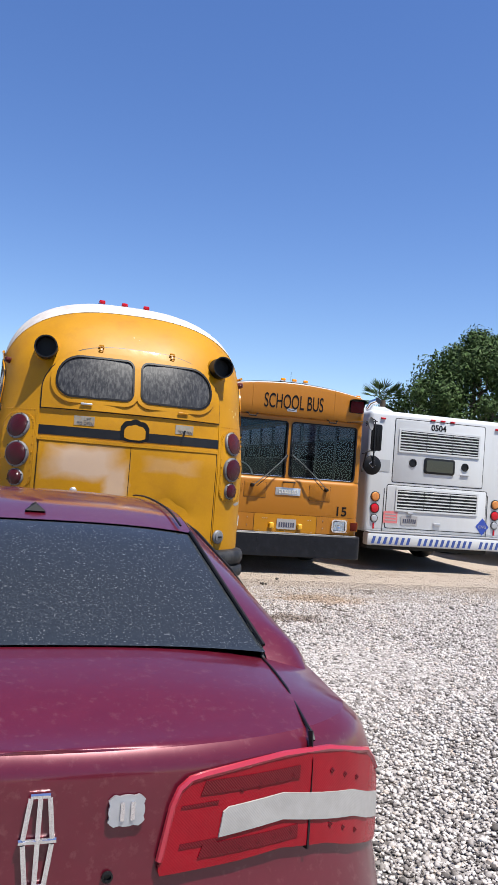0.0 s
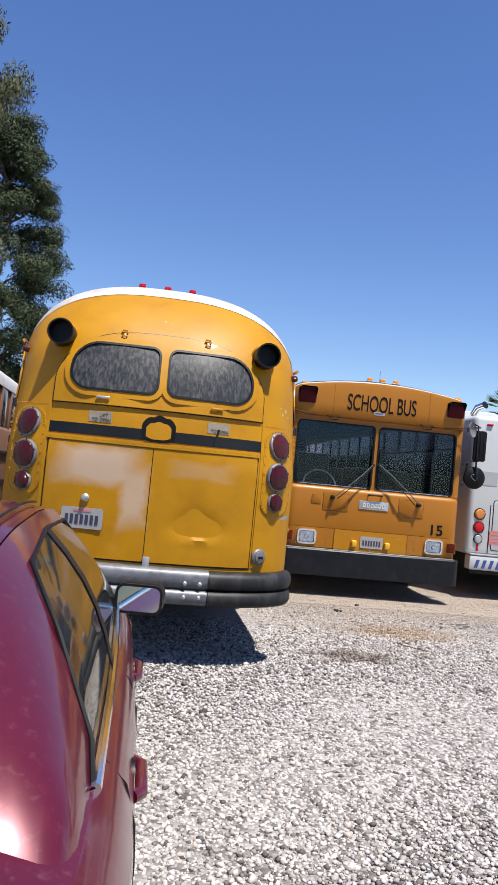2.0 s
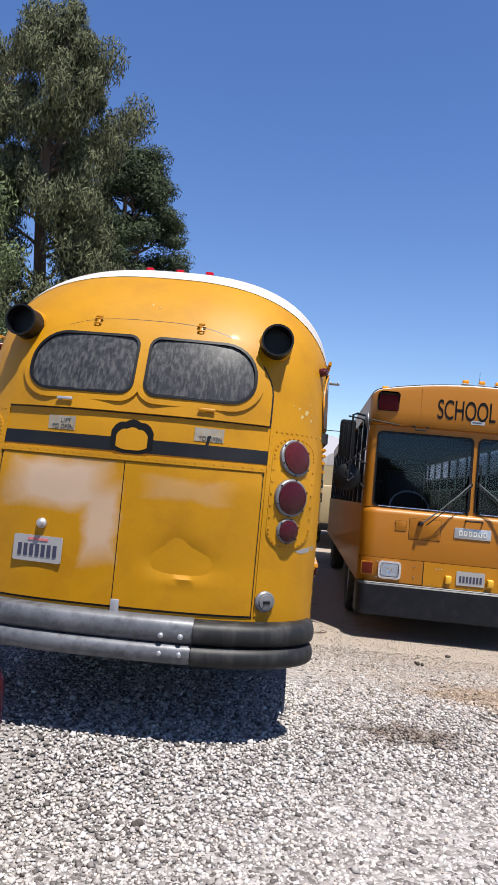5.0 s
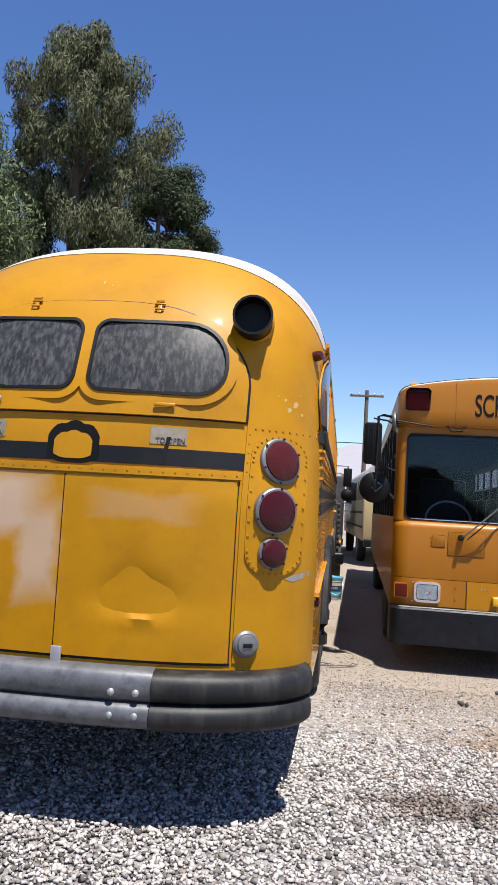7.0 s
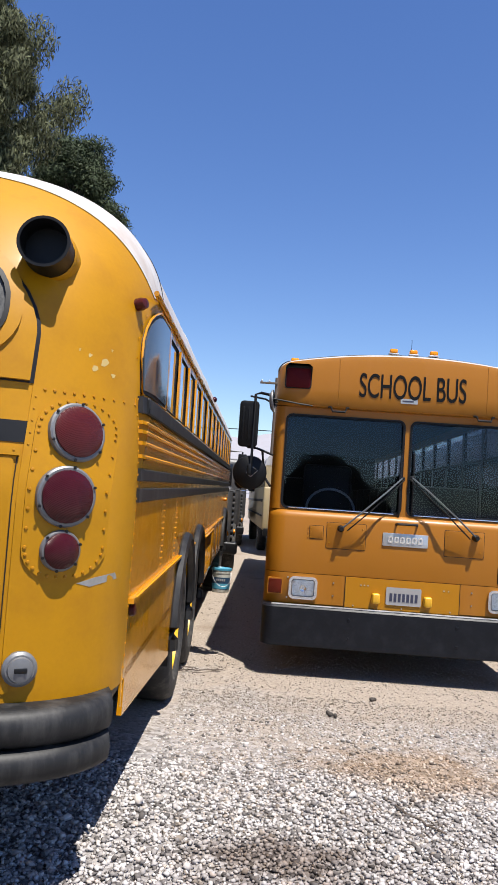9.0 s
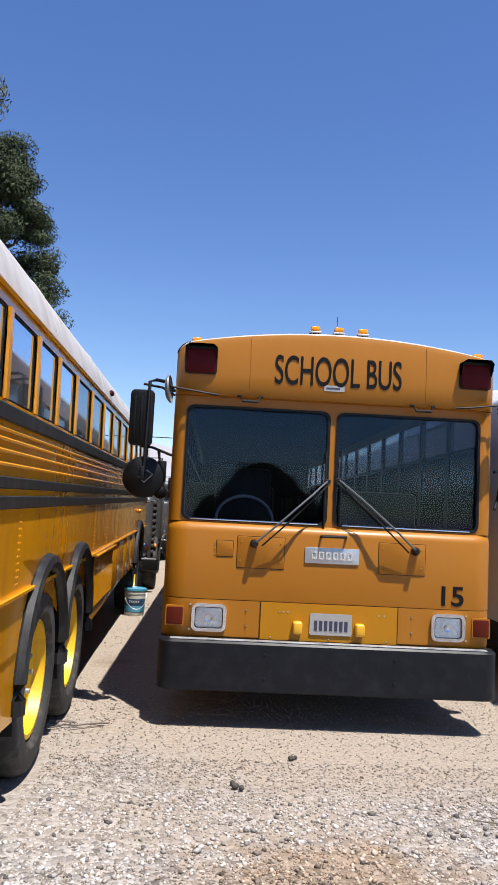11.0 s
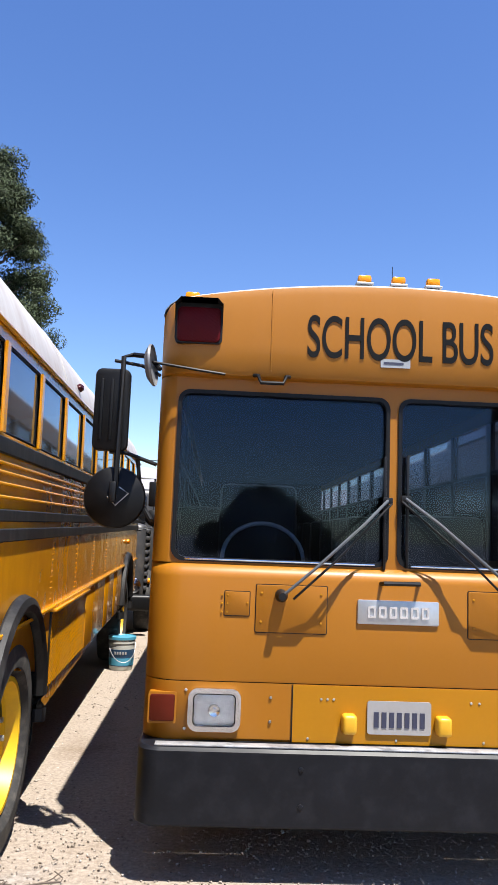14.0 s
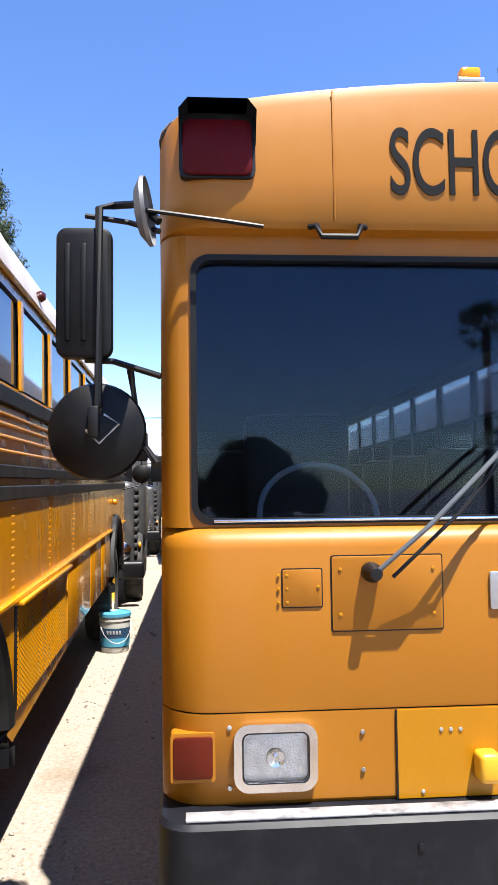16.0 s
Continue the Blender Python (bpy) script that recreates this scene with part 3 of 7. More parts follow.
def yellow_tail(bus):
    """All that is fixed to the tail end."""
    worn = mask_paint("worn_yellow_door_paint", YELLOW, ((-0.40, 1.45, 0.36, 0.17, 0.62), (-0.13, 1.24, 0.12, 0.26, 0.55), (0.35, 1.47, 0.30, 0.08, 0.18)))
    scar = lambda x, z: 0.034 * math.exp(-(((x - 0.36) / 0.16) ** 2 + ((z - 1.05) / 0.075) ** 2)) + 0.012 * math.exp(-(((x - 0.33) / 0.07) ** 2 + ((z - 1.14) / 0.10) ** 2)) - 0.018 * math.exp(-(((x - 0.37) / 0.13) ** 2 + ((z - 0.965) / 0.018) ** 2))
    doors = []
    for x0, x1, who in ((-0.785, -0.022, "engine_door"), (-0.016, 0.775, "engine_door")):
        d = part(who, rear_panel(round_rect(x0, 0.775, x1, 1.605, 0.012, 2), 0.008, 0.001, cut=0.045 if x0 > -0.1 else 0.07, dent=scar), worn, bus, "yellow engine door with faded pale patch" if x0 < -0.1 else "yellow engine door with a pressed-in dent")
        doors.append(d)
    for x in (-0.795, 0.785):
        part("door_gap", rear_panel([(x - 0.002, 0.77), (x + 0.002, 0.77), (x + 0.002, 1.612), (x - 0.002, 1.612)], 0.003, 0.0005), BLACK, bus)
    part("door_gap", rear_panel([(-0.80, 0.762), (0.79, 0.762), (0.79, 0.773), (-0.80, 0.773)], 0.003, 0.0005), BLACK, bus)
    for s in (-1, 1):
        part("joint_strip", rear_panel([(s * 0.800, 0.775), (s * 0.826, 0.775), (s * 0.826, 1.880), (s * 0.800, 1.880)][::s], 0.006, 0.0), YELLOW, bus, "riveted yellow joint strip")
        part("rivets", rivets([rear_frame(s * 0.813, 1.66 + 0.045 * i, 0.006) for i in range(5)], 0.005), AMBERPANEL, bus)
    rng = np.random.default_rng(14)
    for x, z, r in ((0.985, 1.985, 0.022), (1.01, 2.02, 0.030), (0.965, 2.035, 0.014), (1.045, 1.97, 0.018), (0.93, 2.05, 0.010), (1.03, 2.075, 0.012), (-0.02, 2.62, 0.016), (0.03, 2.60, 0.012)):
        part("paint_chip", rear_panel([(x + r * (0.25 + 0.55 * rng.random()) * math.cos(a) * 0.7, z + r * (0.25 + 0.55 * rng.random()) * math.sin(a)) for a in [0.7 * k for k in range(9)]], 0.0012, 0.0004), CHIP, bus, "pale spot where the paint has chipped")
    part("scuff", rear_panel([(1.01, 1.16), (1.05, 1.145), (1.125, 1.165), (1.12, 1.19), (1.06, 1.178)], 0.0014, 0.0006, cut=0.03), SCUFF, bus, "blue-grey scuff on the corner")
    part("seam_strip", rear_panel([(-0.022, 0.775), (-0.016, 0.775), (-0.016, 1.605), (-0.022, 1.605)], 0.003, 0.0005), BLACK, bus)
    # black stripe and drip rail across
    part("stripe", rear_panel([(-0.87, 1.665), (0.87, 1.665), (0.87, 1.745), (-0.87, 1.745)], 0.003, 0.001), BLACK, bus, "black painted stripe")
    part("drip_rail", rear_panel([(-0.80, 1.615), (0.79, 1.615), (0.79, 1.645), (-0.80, 1.645)], 0.016, 0.0), YELLOW, bus, "yellow drip rail with rivets")
    part("rivets", rivets([rear_frame(-0.77 + 0.055 * i, 1.634, 0.016) for i in range(29)], 0.005), AMBERPANEL, bus)
    # black cloud-edged badge with a plain yellow middle
    cloud = []
    for i in range(40):
        a = 2 * math.pi * i / 40
        cx, cz = 0.15 * math.cos(a), 0.075 * math.sin(a)
        up = 0.012 * abs(math.sin(5 * a)) + 0.045 * max(0, math.cos((a - math.pi / 2) * 1.15)) if math.sin(a) > 0 else 0
        cloud.append((0.005 + max(-0.125, min(0.125, cx)), 1.725 + max(-0.07, cz) + up))
    part("badge", rear_panel(cloud, 0.003, 0.0042), BLACKINK, bus, "black cloud-shaped badge outline")
    part("badge_field", rear_panel([(0.005 + (x - 0.005) * 0.74, 1.722 + (z - 1.725) * 0.66) for x, z in cloud], 0.002, 0.0074), YELLOW, bus, "yellow middle of the badge")
    # lifting hatch with two windows
    def hatch_line(s, grow=0.0):
        pts = []
        for i in range(25):
            t = -1 + 2 * i / 24
            x = (0.785 + grow) * math.sin(t * math.pi / 2)
            pts.append((x, 2.08 + (0.40 + grow) * (1 - abs(x / (0.785 + grow)) ** 3.0) ** 0.6))
        return [((0.785 + grow), 1.895 - grow * 0.4)] + pts[::-1] + [(-(0.785 + grow), 1.895 - grow * 0.4)]
    part("hatch_gap", rear_panel(hatch_line(1, 0.016), 0.005, 0.0005, cut=0.06), BLACK, bus)
    hatch = part("rear_hatch", rear_panel(hatch_line(1), 0.018, 0.002, cut=0.06), YELLOW, bus, "yellow lifting hatch with two rounded windows")
    for s in (-1, 1):
        c = 0.355 * s + 0.004
        big, small = 0.19, 0.07
        rr = (small, 0.13, big, 0.06) if s > 0 else (0.13, small, 0.06, big)
        def win(g):
            return round_rect(c - 0.315 - g, 2.005 - g, c + 0.315 + g, 2.352 + g, [q + g for q in rr], 7)
        part("window_rim", rear_ring(win(0.055), win(0.012), 0.014, 0.019), YELLOW, hatch, "raised yellow window rim")
        part("gasket", rear_ring(win(0.012), win(-0.004), 0.022, 0.018), GASKET, hatch, "black rubber window gasket")
        part("window_glass", rear_panel(win(-0.002), 0.003, 0.024), DARKGLASS_REAR, hatch, "dark rear window streaked with dust")
        h = rear_frame(0.32 * s + 0.0, 2.445, 0.02)
        hg = box((0, 0, 0.006), (0.022, 0.075, 0.010), 0.003)
        box((0, 0.02, 0.010), (0.055, 0.010, 0.012), 0.003, hg)
        box((0, -0.015, 0.010), (0.045, 0.010, 0.012), 0.003, hg)
        rod((-0.02, 0.035, 0.012), (0.02, 0.035, 0.012), 0.009, hg, 8)
        hg.transform(h)
        part("hinge", hg, AMBERPANEL, hatch, "yellow painted hinge")
        k = rear_frame(0.42 * s, 1.945, 0.02)
        hd = box((0, 0, 0.012), (0.10, 0.018, 0.012), 0.005)
        rod((0.03 * s, 0, 0), (0.03 * s, 0, 0.012), 0.012, hd, 10)
        hd.transform(k)
        part("latch_handle", hd, DULL if s < 0 else AMBERPANEL, hatch, "small hatch handle")
    # notices
    for x, words in ((-0.43, True), (0.45, False)):
        st = part("notice", rear_panel([(x - 0.085, 1.765), (x + 0.085, 1.765), (x + 0.085, 1.845), (x - 0.085, 1.845)], 0.002, 0.0015), NOTICE, bus, "weathered grey notice plate")
        if words:
            letters("LIFT", 0.036, FADEDINK, rear_frame(x + 0.025, 1.808, 0.004), st)
        else:
            part("torn_strip", rear_panel([(x - 0.03, 1.67), (x - 0.015, 1.67), (x + 0.012, 1.80), (x - 0.008, 1.80)], 0.002, 0.005), BLACK, st)
        letters("TO OPEN", 0.036, FADEDINK, rear_frame(x + 0.01, 1.772, 0.004), st, width=0.9)
    # tail lamps on riveted plates, reflectors, air scoops
    for s in (-1, 1):
        pl = part("lamp_plate", rear_panel(round_rect(*((s * 0.957 - 0.130), 1.175, (s * 0.957 + 0.130), 1.850, 0.115, 6)), 0.007, 0.001, cut=0.05), YELLOW, bus, "riveted yellow lamp plate")
        edge = round_rect(s * 0.957 - 0.119, 1.187, s * 0.957 + 0.119, 1.838, 0.105, 6)
        part("rivets", rivets([rear_frame(x, z, 0.008) for x, z in edge] + [rear_frame(s * 0.957 + q * 0.119, 1.29 + 0.07 * i, 0.008) for i in range(7) for q in (-1, 1)], 0.0075), AMBERPANEL, pl)
        tail_lamp(bus, s * 0.957, 1.718, 0.101, REDLENS if s < 0 else REDLENS_SUNLIT, "red ribbed lamp glass")
        tail_lamp(bus, s * 0.953, 1.480, 0.100, REDLENS, "dark red ribbed lamp glass")
        tail_lamp(bus, s * 0.948, 1.282, 0.067, REDLENS, "small dark red lamp glass")
        m = rear_frame(s * 0.855, 0.862, 0.004)
        cap = part("reversing_lamp", lathe([(0.062, -0.006), (0.062, 0.012), (0.052, 0.020), (0.046, 0.020), (0.043, 0.030), (0.02, 0.036), (0, 0.036)], 26, m), LAMPRIM, bus, "round grey reversing lamp")
        b = box((0, 0, 0.037), (0.045, 0.018, 0.008), 0.003)
        b.transform(m)
        part("bulb_plate", b, BLACK, cap)
        # scoops: sheet tubes that lean out of the shoulder and open backwards
        p0 = on_rear(s * 0.80, 2.44, -0.06)
        m = Matrix.Translation(p0) @ Vector((s * 0.10, -1, 0.05)).to_track_quat("Z", "Y").to_matrix().to_4x4()
        sc = part("air_scoop", lathe([(0.096, 0.0), (0.096, 0.19), (0.094, 0.236), (0.099, 0.242), (0.099, 0.25), (0.088, 0.25), (0.086, 0.19), (0.086, 0.155), (0, 0.155)], 30, m), GASKET, bus, "black sheet-metal air scoop opening backwards")
        part("scoop_collar", lathe([(0.108, 0.0), (0.108, 0.10), (0.098, 0.115)], 26, m), YELLOW, sc)
        # corner clearance lamp
        q = on_rear(s * 1.085, 2.315, 0.0)
        part("clearance_lamp", lathe([(0.028, -0.02), (0.028, 0.025), (0.022, 0.045), (0, 0.052)], 16, Matrix.Translation(q) @ Vector((s * 1.0, -0.5, 0.15)).to_track_quat("Z", "Y").to_matrix().to_4x4()), REDLENS_SUNLIT, bus, "red corner clearance lamp")
        # vertical riveted joint between tail end and side
        part("rivets", rivets([rear_frame(s * (0.84 + 0.031 * i), 1.872, 0.001) for i in range(10)], 0.007), AMBERPANEL, bus)
    for x in (-0.25, -0.02, 0.205):
        l = part("roof_marker_lamp", box((x, 1.25, 3.046), (0.085, 0.06, 0.026), 0.006), CHROME, bus, "small roof marker lamp")
        part("lens", box((x, 1.25, 3.078), (0.062, 0.045, 0.042), 0.012), BRIGHTRED, l, "red lamp glass")
    # lock and plate
    m = rear_frame(-0.475, 1.205, 0.01)
    lk = part("door_lock", lathe([(0.030, 0), (0.030, 0.012), (0.022, 0.018), (0.016, 0.04), (0, 0.042)], 18, m), DULL, bus, "steel door lock knob")
    number_plate(bus, rear_frame(-0.485, 1.055, 0.012), extra=1.0)
    # bottom latch
    lt = box((0, 0, 0.012), (0.05, 0.10, 0.014), 0.004)
    rod((-0.02, -0.05, 0.02), (0.02, -0.05, 0.02), 0.016, lt, 10)
    box((0, -0.075, 0.012), (0.035, 0.03, 0.02), 0.005, lt)
    lt.transform(rear_frame(0.005, 0.765, 0.01))
    part("door_latch", lt, DULL, bus, "steel latch over the bumper")
    part("chassis_strip", rear_panel([(-1.10, 0.60), (1.10, 0.60), (1.10, 0.772), (-1.10, 0.772)], 0.012, -0.03), BLACK, bus, "black gap above the bumper")
    # bumper of two rounded rails
    def rail(z0, z1, d0, x0, x1, mat, name, label, bulge):
        own = bmesh.new()
        rings = []
        n = 40
        for i in range(n + 1):
            x = x0 + (x1 - x0) * i / n
            xx = max(-1.145, min(1.145, x))
            y = 0.60 * bow_in(abs(xx) / 1.16)
            nv = Vector((-(xx / 1.16) * 0.8, 0, 0))
            loop = []
            for k in range(9):
                a = math.pi * k / 8
                loop.append(own.verts.new((xx * (1 - 0.0) + (xx / 1.2) ** 5 * bulge * math.sin(a) * 0.5, y - d0 - bulge * math.sin(a) ** 0.8 + 0.0, (z0 + z1) / 2 - math.cos(a) * (z1 - z0) / 2)))
            loop += [own.verts.new((xx * 0.96, y + 0.06, z1)), own.verts.new((xx * 0.96, y + 0.06, z0))]
            rings.append(loop)
        for a, b in zip(rings, rings[1:]):
            for k in range(11):
                own.faces.new((a[k], a[(k + 1) % 11], b[(k + 1) % 11], b[k]))
        own.faces.new(rings[0])
        own.faces.new(rings[-1][::-1])
        return part(name, own, mat, bus, label)
    rail(0.605, 0.748, 0.055, -0.78, 0.475, SILVER, "bumper_rail", "scuffed silver upper bumper rail", 0.055)
    rail(0.492, 0.608, 0.065, -0.78, 0.470, SILVER, "bumper_rail", "scuffed silver lower bumper rail", 0.055)
    for x0, x1 in ((0.475, 1.145), (-1.145, -0.78)):
        rail(0.607, 0.742, 0.060, x0, x1, RUBBER, "bumper_end", "black rubber bumper end", 0.065)
        rail(0.487, 0.609, 0.068, x0, x1, RUBBER, "bumper_end", "black rubber bumper end", 0.065)
    for x in (0.30, 0.41, -0.72):
        for z in (0.655, 0.555):
            y = 0.60 * bow_in(abs(x) / 1.16) - 0.112
            part("bolt", lathe([(0.016, -0.01), (0.016, 0.006), (0.008, 0.012), (0, 0.013)], 10, Matrix.Translation((x, y, z)) @ Matrix.Rotation(radians(90), 4, "X")), DULL, bus)


def yellow_side(bus, half, z_lo, z_hi, L):
    """Arched quarter windows, posts, wheels and arches, lockers and the far front end."""
    def side_x(y, z):
        """Half width of the body, with the rounded corner behind the straight side."""
        x = half(z)
        for _ in range(3):
            d = cap_depth(x, z if z > 1.5 else 1.5)
            n = 2.6 - 0.45 * (d - SEAM) / 0.72
            r = max(0.05, 1 - max(0.0, 1 - y / d) ** n) ** (1 / n)
            x = half(1.5 + (z - 1.5) / r if z > 1.5 else z) * r
        return x
    for s in (-1, 1):
        # quarter window with arched rear edge, flush on the side
        def qw(g):
            out = [(1.235 + g, 1.945 - g)]
            out += [(1.235 + g, 2.330 + g)]
            for i in range(1, 9):
                a = radians(90 * i / 8)
                out.append((1.00 - (0.36 + g) * math.sin(a), 1.945 - g + (0.385 + 2 * g) * math.cos(a) ** 0.6))
            return out[:-1] + [(0.64 - g, 1.945 - g)]
        pts = qw(0.0)
        def put(poly, off, mat, name, parent, label=""):
            b = bmesh.new()
            b.faces.new([b.verts.new((0, y, z)) for y, z in poly])
            y0, y1 = min(y for y, z in poly), max(y for y, z in poly)
            n = max(2, int((y1 - y0) / 0.03))
            for i in range(1, n):
                bmesh.ops.bisect_plane(b, geom=b.verts[:] + b.edges[:] + b.faces[:], plane_co=(0, y0 + (y1 - y0) * i / n, 0), plane_no=(0, 1, 0), dist=1e-5)
            g = bmesh.ops.extrude_face_region(b, geom=b.faces[:])
            top = {v for v in g["geom"] if isinstance(v, bmesh.types.BMVert)}
            for v in b.verts:
                v.co.x = s * (side_x(v.co.y, v.co.z) + (off if v in top else -0.004))
            return part(name, b, mat, parent, label)
        qg = put(qw(0.014), 0.010, GASKET, "quarter_window", bus, "arched rear quarter window in black gasket")
        put(pts, 0.016, SIDEGLASS_SOLID, "glass", qg, "blue-grey reflecting glass")
        own = pipe([(s * (side_x(y, z) + 0.012), y, z) for y, z in qw(0.020)], 0.006, 6, closed=True)
        part("rim", own, YELLOW_SIDE, qg)
        part("rivets", rivets([Matrix.Translation((s * (side_x(y, z) + 0.003), y, z)) @ Matrix.Rotation(radians(90 * s), 4, "Y") for y, z in qw(0.045)[1:]], 0.005), YELLOW_SIDE, bus)
        part("rivets", rivets([Matrix.Translation((s * (side_x(0.585, 0.68 + 0.05 * i) + 0.004), 0.585, 0.68 + 0.05 * i)) @ Matrix.Rotation(radians(90 * s), 4, "Y") for i in range(24)], 0.005), YELLOW_SIDE, bus)
        put([(0.572, 0.62), (0.598, 0.62), (0.598, 1.90), (0.572, 1.90)], 0.004, YELLOW_SIDE, "joint_strip", bus, "yellow joint strip at the corner")
        for z, h, mat, d in ((z, h, mat, d - 0.002) for z, h, mat, d in MOULDINGS):
            put([(0.600, z - h / 2), (0.665, z - h / 2), (0.665, z + h / 2), (0.600, z + h / 2)], d, mat, "moulding_end", bus)
        for p, bay in zip(PILLARS, BAY):
            zs = (z_lo, z_hi)
            b = bmesh.new()
            for y0, y1, x0, x1 in ((p - 0.04, p + 0.01, 0.0, 0.012),):
                v = [b.verts.new((s * (half(z) + d), y, z)) for z in zs for y, d in ((y0, 0.002), (y0, 0.014), (y1, 0.014), (y1, 0.002))]
                for k in range(4):
                    b.faces.new((v[k], v[(k + 1) % 4], v[4 + (k + 1) % 4], v[4 + k]))
            part("window_post", b, YELLOW_SIDE, bus, "yellow window post")
            fr = [(p + 0.02, z_lo + 0.01), (p + bay - 0.015, z_lo + 0.01), (p + bay - 0.015, z_hi - 0.01), (p + 0.02, z_hi - 0.01)]
            part("window_frame", pipe([(s * (half(z) - 0.006), y, z) for y, z in fr], 0.005, 6, closed=True), GASKET, bus)
        part("gutter", pipe([(s * (half(2.400) + 0.010), y, 2.400) for y in (0.75, 4, 8, L)], 0.013, 8), YELLOW_SIDE, bus, "yellow rain gutter under the white roof")
        # riveted vertical joints of the lower skirt
        jr = []
        for y in (1.62, 2.3, 5.0, 5.9, 6.8, 7.7, 8.6):
            jr += [Matrix.Translation((s * (HW + 0.002), y + dy, z)) @ Matrix.Rotation(radians(90 * s), 4, "Y") for dy in (0.0, 0.03) for z in [1.10 + 0.033 * i for i in range(12)]]
        tagged(part("rivets", rivets(jr, 0.0042), YELLOW_SIDE, bus, "rows of yellow rivets"), kind="stuff")
        # lower skirt, in lengths between the wheels
        for y0, y1, za, zb in ((0.66, 2.44, 0.56, 0.42), (4.86, 9.25, 0.46, 0.62), (10.6, 11.3, 0.60, 0.60)):
            sk = slab([(y0, za), (y1, zb), (y1, 0.76), (y0, 0.76)], 0.0, 0.022)
            sk.transform(Matrix.Translation((s * HW - (0.022 if s > 0 else 0.0), 0, 0)) @ Matrix(((0, 1, 0, 0), (1, 0, 0, 0), (0, 0, 1, 0), (0, 0, 0, 1))))
            part("skirt", sk, YELLOW_SIDE, bus, "yellow lower skirt")
        # ventilation mesh and locker doors ahead of the wheels
        fr = box((s * (HW + 0.004), 5.74, 0.80), (0.012, 1.38, 0.44), 0.003)
        vent = part("vent_frame", fr, BLACK, bus, "dark ventilation opening")
        mesh = bmesh.new()
        for i in range(58):
            y = 5.07 + 0.0235 * i
            for zz in range(18):
                z = 0.595 + 0.0235 * zz
                box((s * (HW + 0.013), y, z + (0.012 if i % 2 else 0)), (0.004, 0.014, 0.016), 0, mesh)
        tagged(part("vent_mesh", mesh, YELLOW_SIDE, vent, "yellow perforated vent mesh", smooth=0), kind="stuff")
        part("vent_hood", box((s * (HW + 0.022), 5.74, 1.030), (0.05, 1.42, 0.018), 0.004), YELLOW_SIDE, bus)
        for y0, y1 in ((6.50, 7.66), (7.70, 8.45), (8.49, 9.26)):
            part("locker_door", box((s * (HW + 0.005), (y0 + y1) / 2, 0.80), (0.014, y1 - y0, 0.46), 0.005), YELLOW_SIDE, bus, "glossy yellow locker door")
        # wheels: tandem at the tail, one in front, under black arches
        for y in (3.02, 4.22, 9.9):
            wheel(bus, s * (HW - 0.13), y, 0.515, 0.27, s, 0.335, LUGYELLOW, hub=-0.05, dish=0.05, lift=0.022 - 0.014 * y)
            arc = [(s * (HW + 0.012), y + 0.575 * math.cos(radians(a)), 0.54 + 0.61 * math.sin(radians(a))) for a in range(-8, 189, 7)]
            part("wheel_arch", pipe(arc, 0.048, 8), RUBBER, bus, "black rubber wheel arch")
            rim = [(y + 0.57 * math.cos(radians(a)), 0.54 + 0.60 * math.sin(radians(a))) for a in range(-20, 201, 10)]
            k = len(rim)
            raw("wheel_well", [(s * (HW - d), yy, zz) for d in (0.004, 0.5) for yy, zz in rim], [(i, i + 1, k + i + 1, k + i) for i in range(k - 1)] + [tuple(range(k, 2 * k))], BLACK, bus)
        for y0, y1, cs in ((2.42, 4.88, (3.02, 4.22)), (9.3, 10.5, (9.9,))):
            poly = [(y0, 1.2), (y0, 0.72)]
            for c in cs:
                poly += [(c - 0.57 * math.cos(radians(18 + 144 * k / 14)), 0.54 + 0.60 * math.sin(radians(18 + 144 * k / 14))) for k in range(15)]
            poly += [(y1, 0.72), (y1, 1.2)]
            b = bmesh.new()
            fc = b.faces.new([b.verts.new((s * HW, yy, zz)) for yy, zz in poly])
            bmesh.ops.triangulate(b, faces=[fc])
            part("wheel_panel", b, YELLOW_SIDE, bus, "yellow panel cut out round the wheels", smooth=0)
        part("side_lamp", lathe([(0.03, 0), (0.028, 0.02), (0, 0.028)], 14, Matrix.Translation((s * (HW + 0.002), 0.67, 1.005)) @ Matrix.Rotation(radians(90 * s), 4, "Y")), REDLENS, bus, "small red side lamp")
        part("side_lamp", lathe([(0.03, 0), (0.028, 0.03), (0, 0.045)], 14, Matrix.Translation((s * (half(2.50) + 0.0), 5.75, 2.50)) @ Matrix.Rotation(radians(60 * s), 4, "Y")), REDLENS, bus, "red roof side lamp")
        part("side_lamp", lathe([(0.03, 0), (0.028, 0.03), (0, 0.045)], 14, Matrix.Translation((s * (HW + 0.005), 9.75, 1.33)) @ Matrix.Rotation(radians(90 * s), 4, "Y")), AMBERLENS, bus, "amber side lamp")
        # mirrors at the front
        part("mirror_arm", pipe([(s * HW, L - 0.1, 2.2), (s * (HW + 0.22), L - 0.05, 2.2), (s * (HW + 0.22), L - 0.05, 1.5), (s * HW, L - 0.1, 1.45)], 0.014, 8), BLACK, bus)
        part("mirror", box((s * (HW + 0.22), L - 0.05, 1.98), (0.16, 0.05, 0.36), 0.02), BLACK, bus, "black front mirror")
        part("mirror", lathe([(0.12, -0.02), (0.12, 0.0), (0.06, 0.03), (0, 0.035)], 20, Matrix.Translation((s * (HW + 0.22), L - 0.05, 1.64)) @ Matrix.Rotation(radians(90), 4, "X")), BLACK, bus, "round black convex mirror")
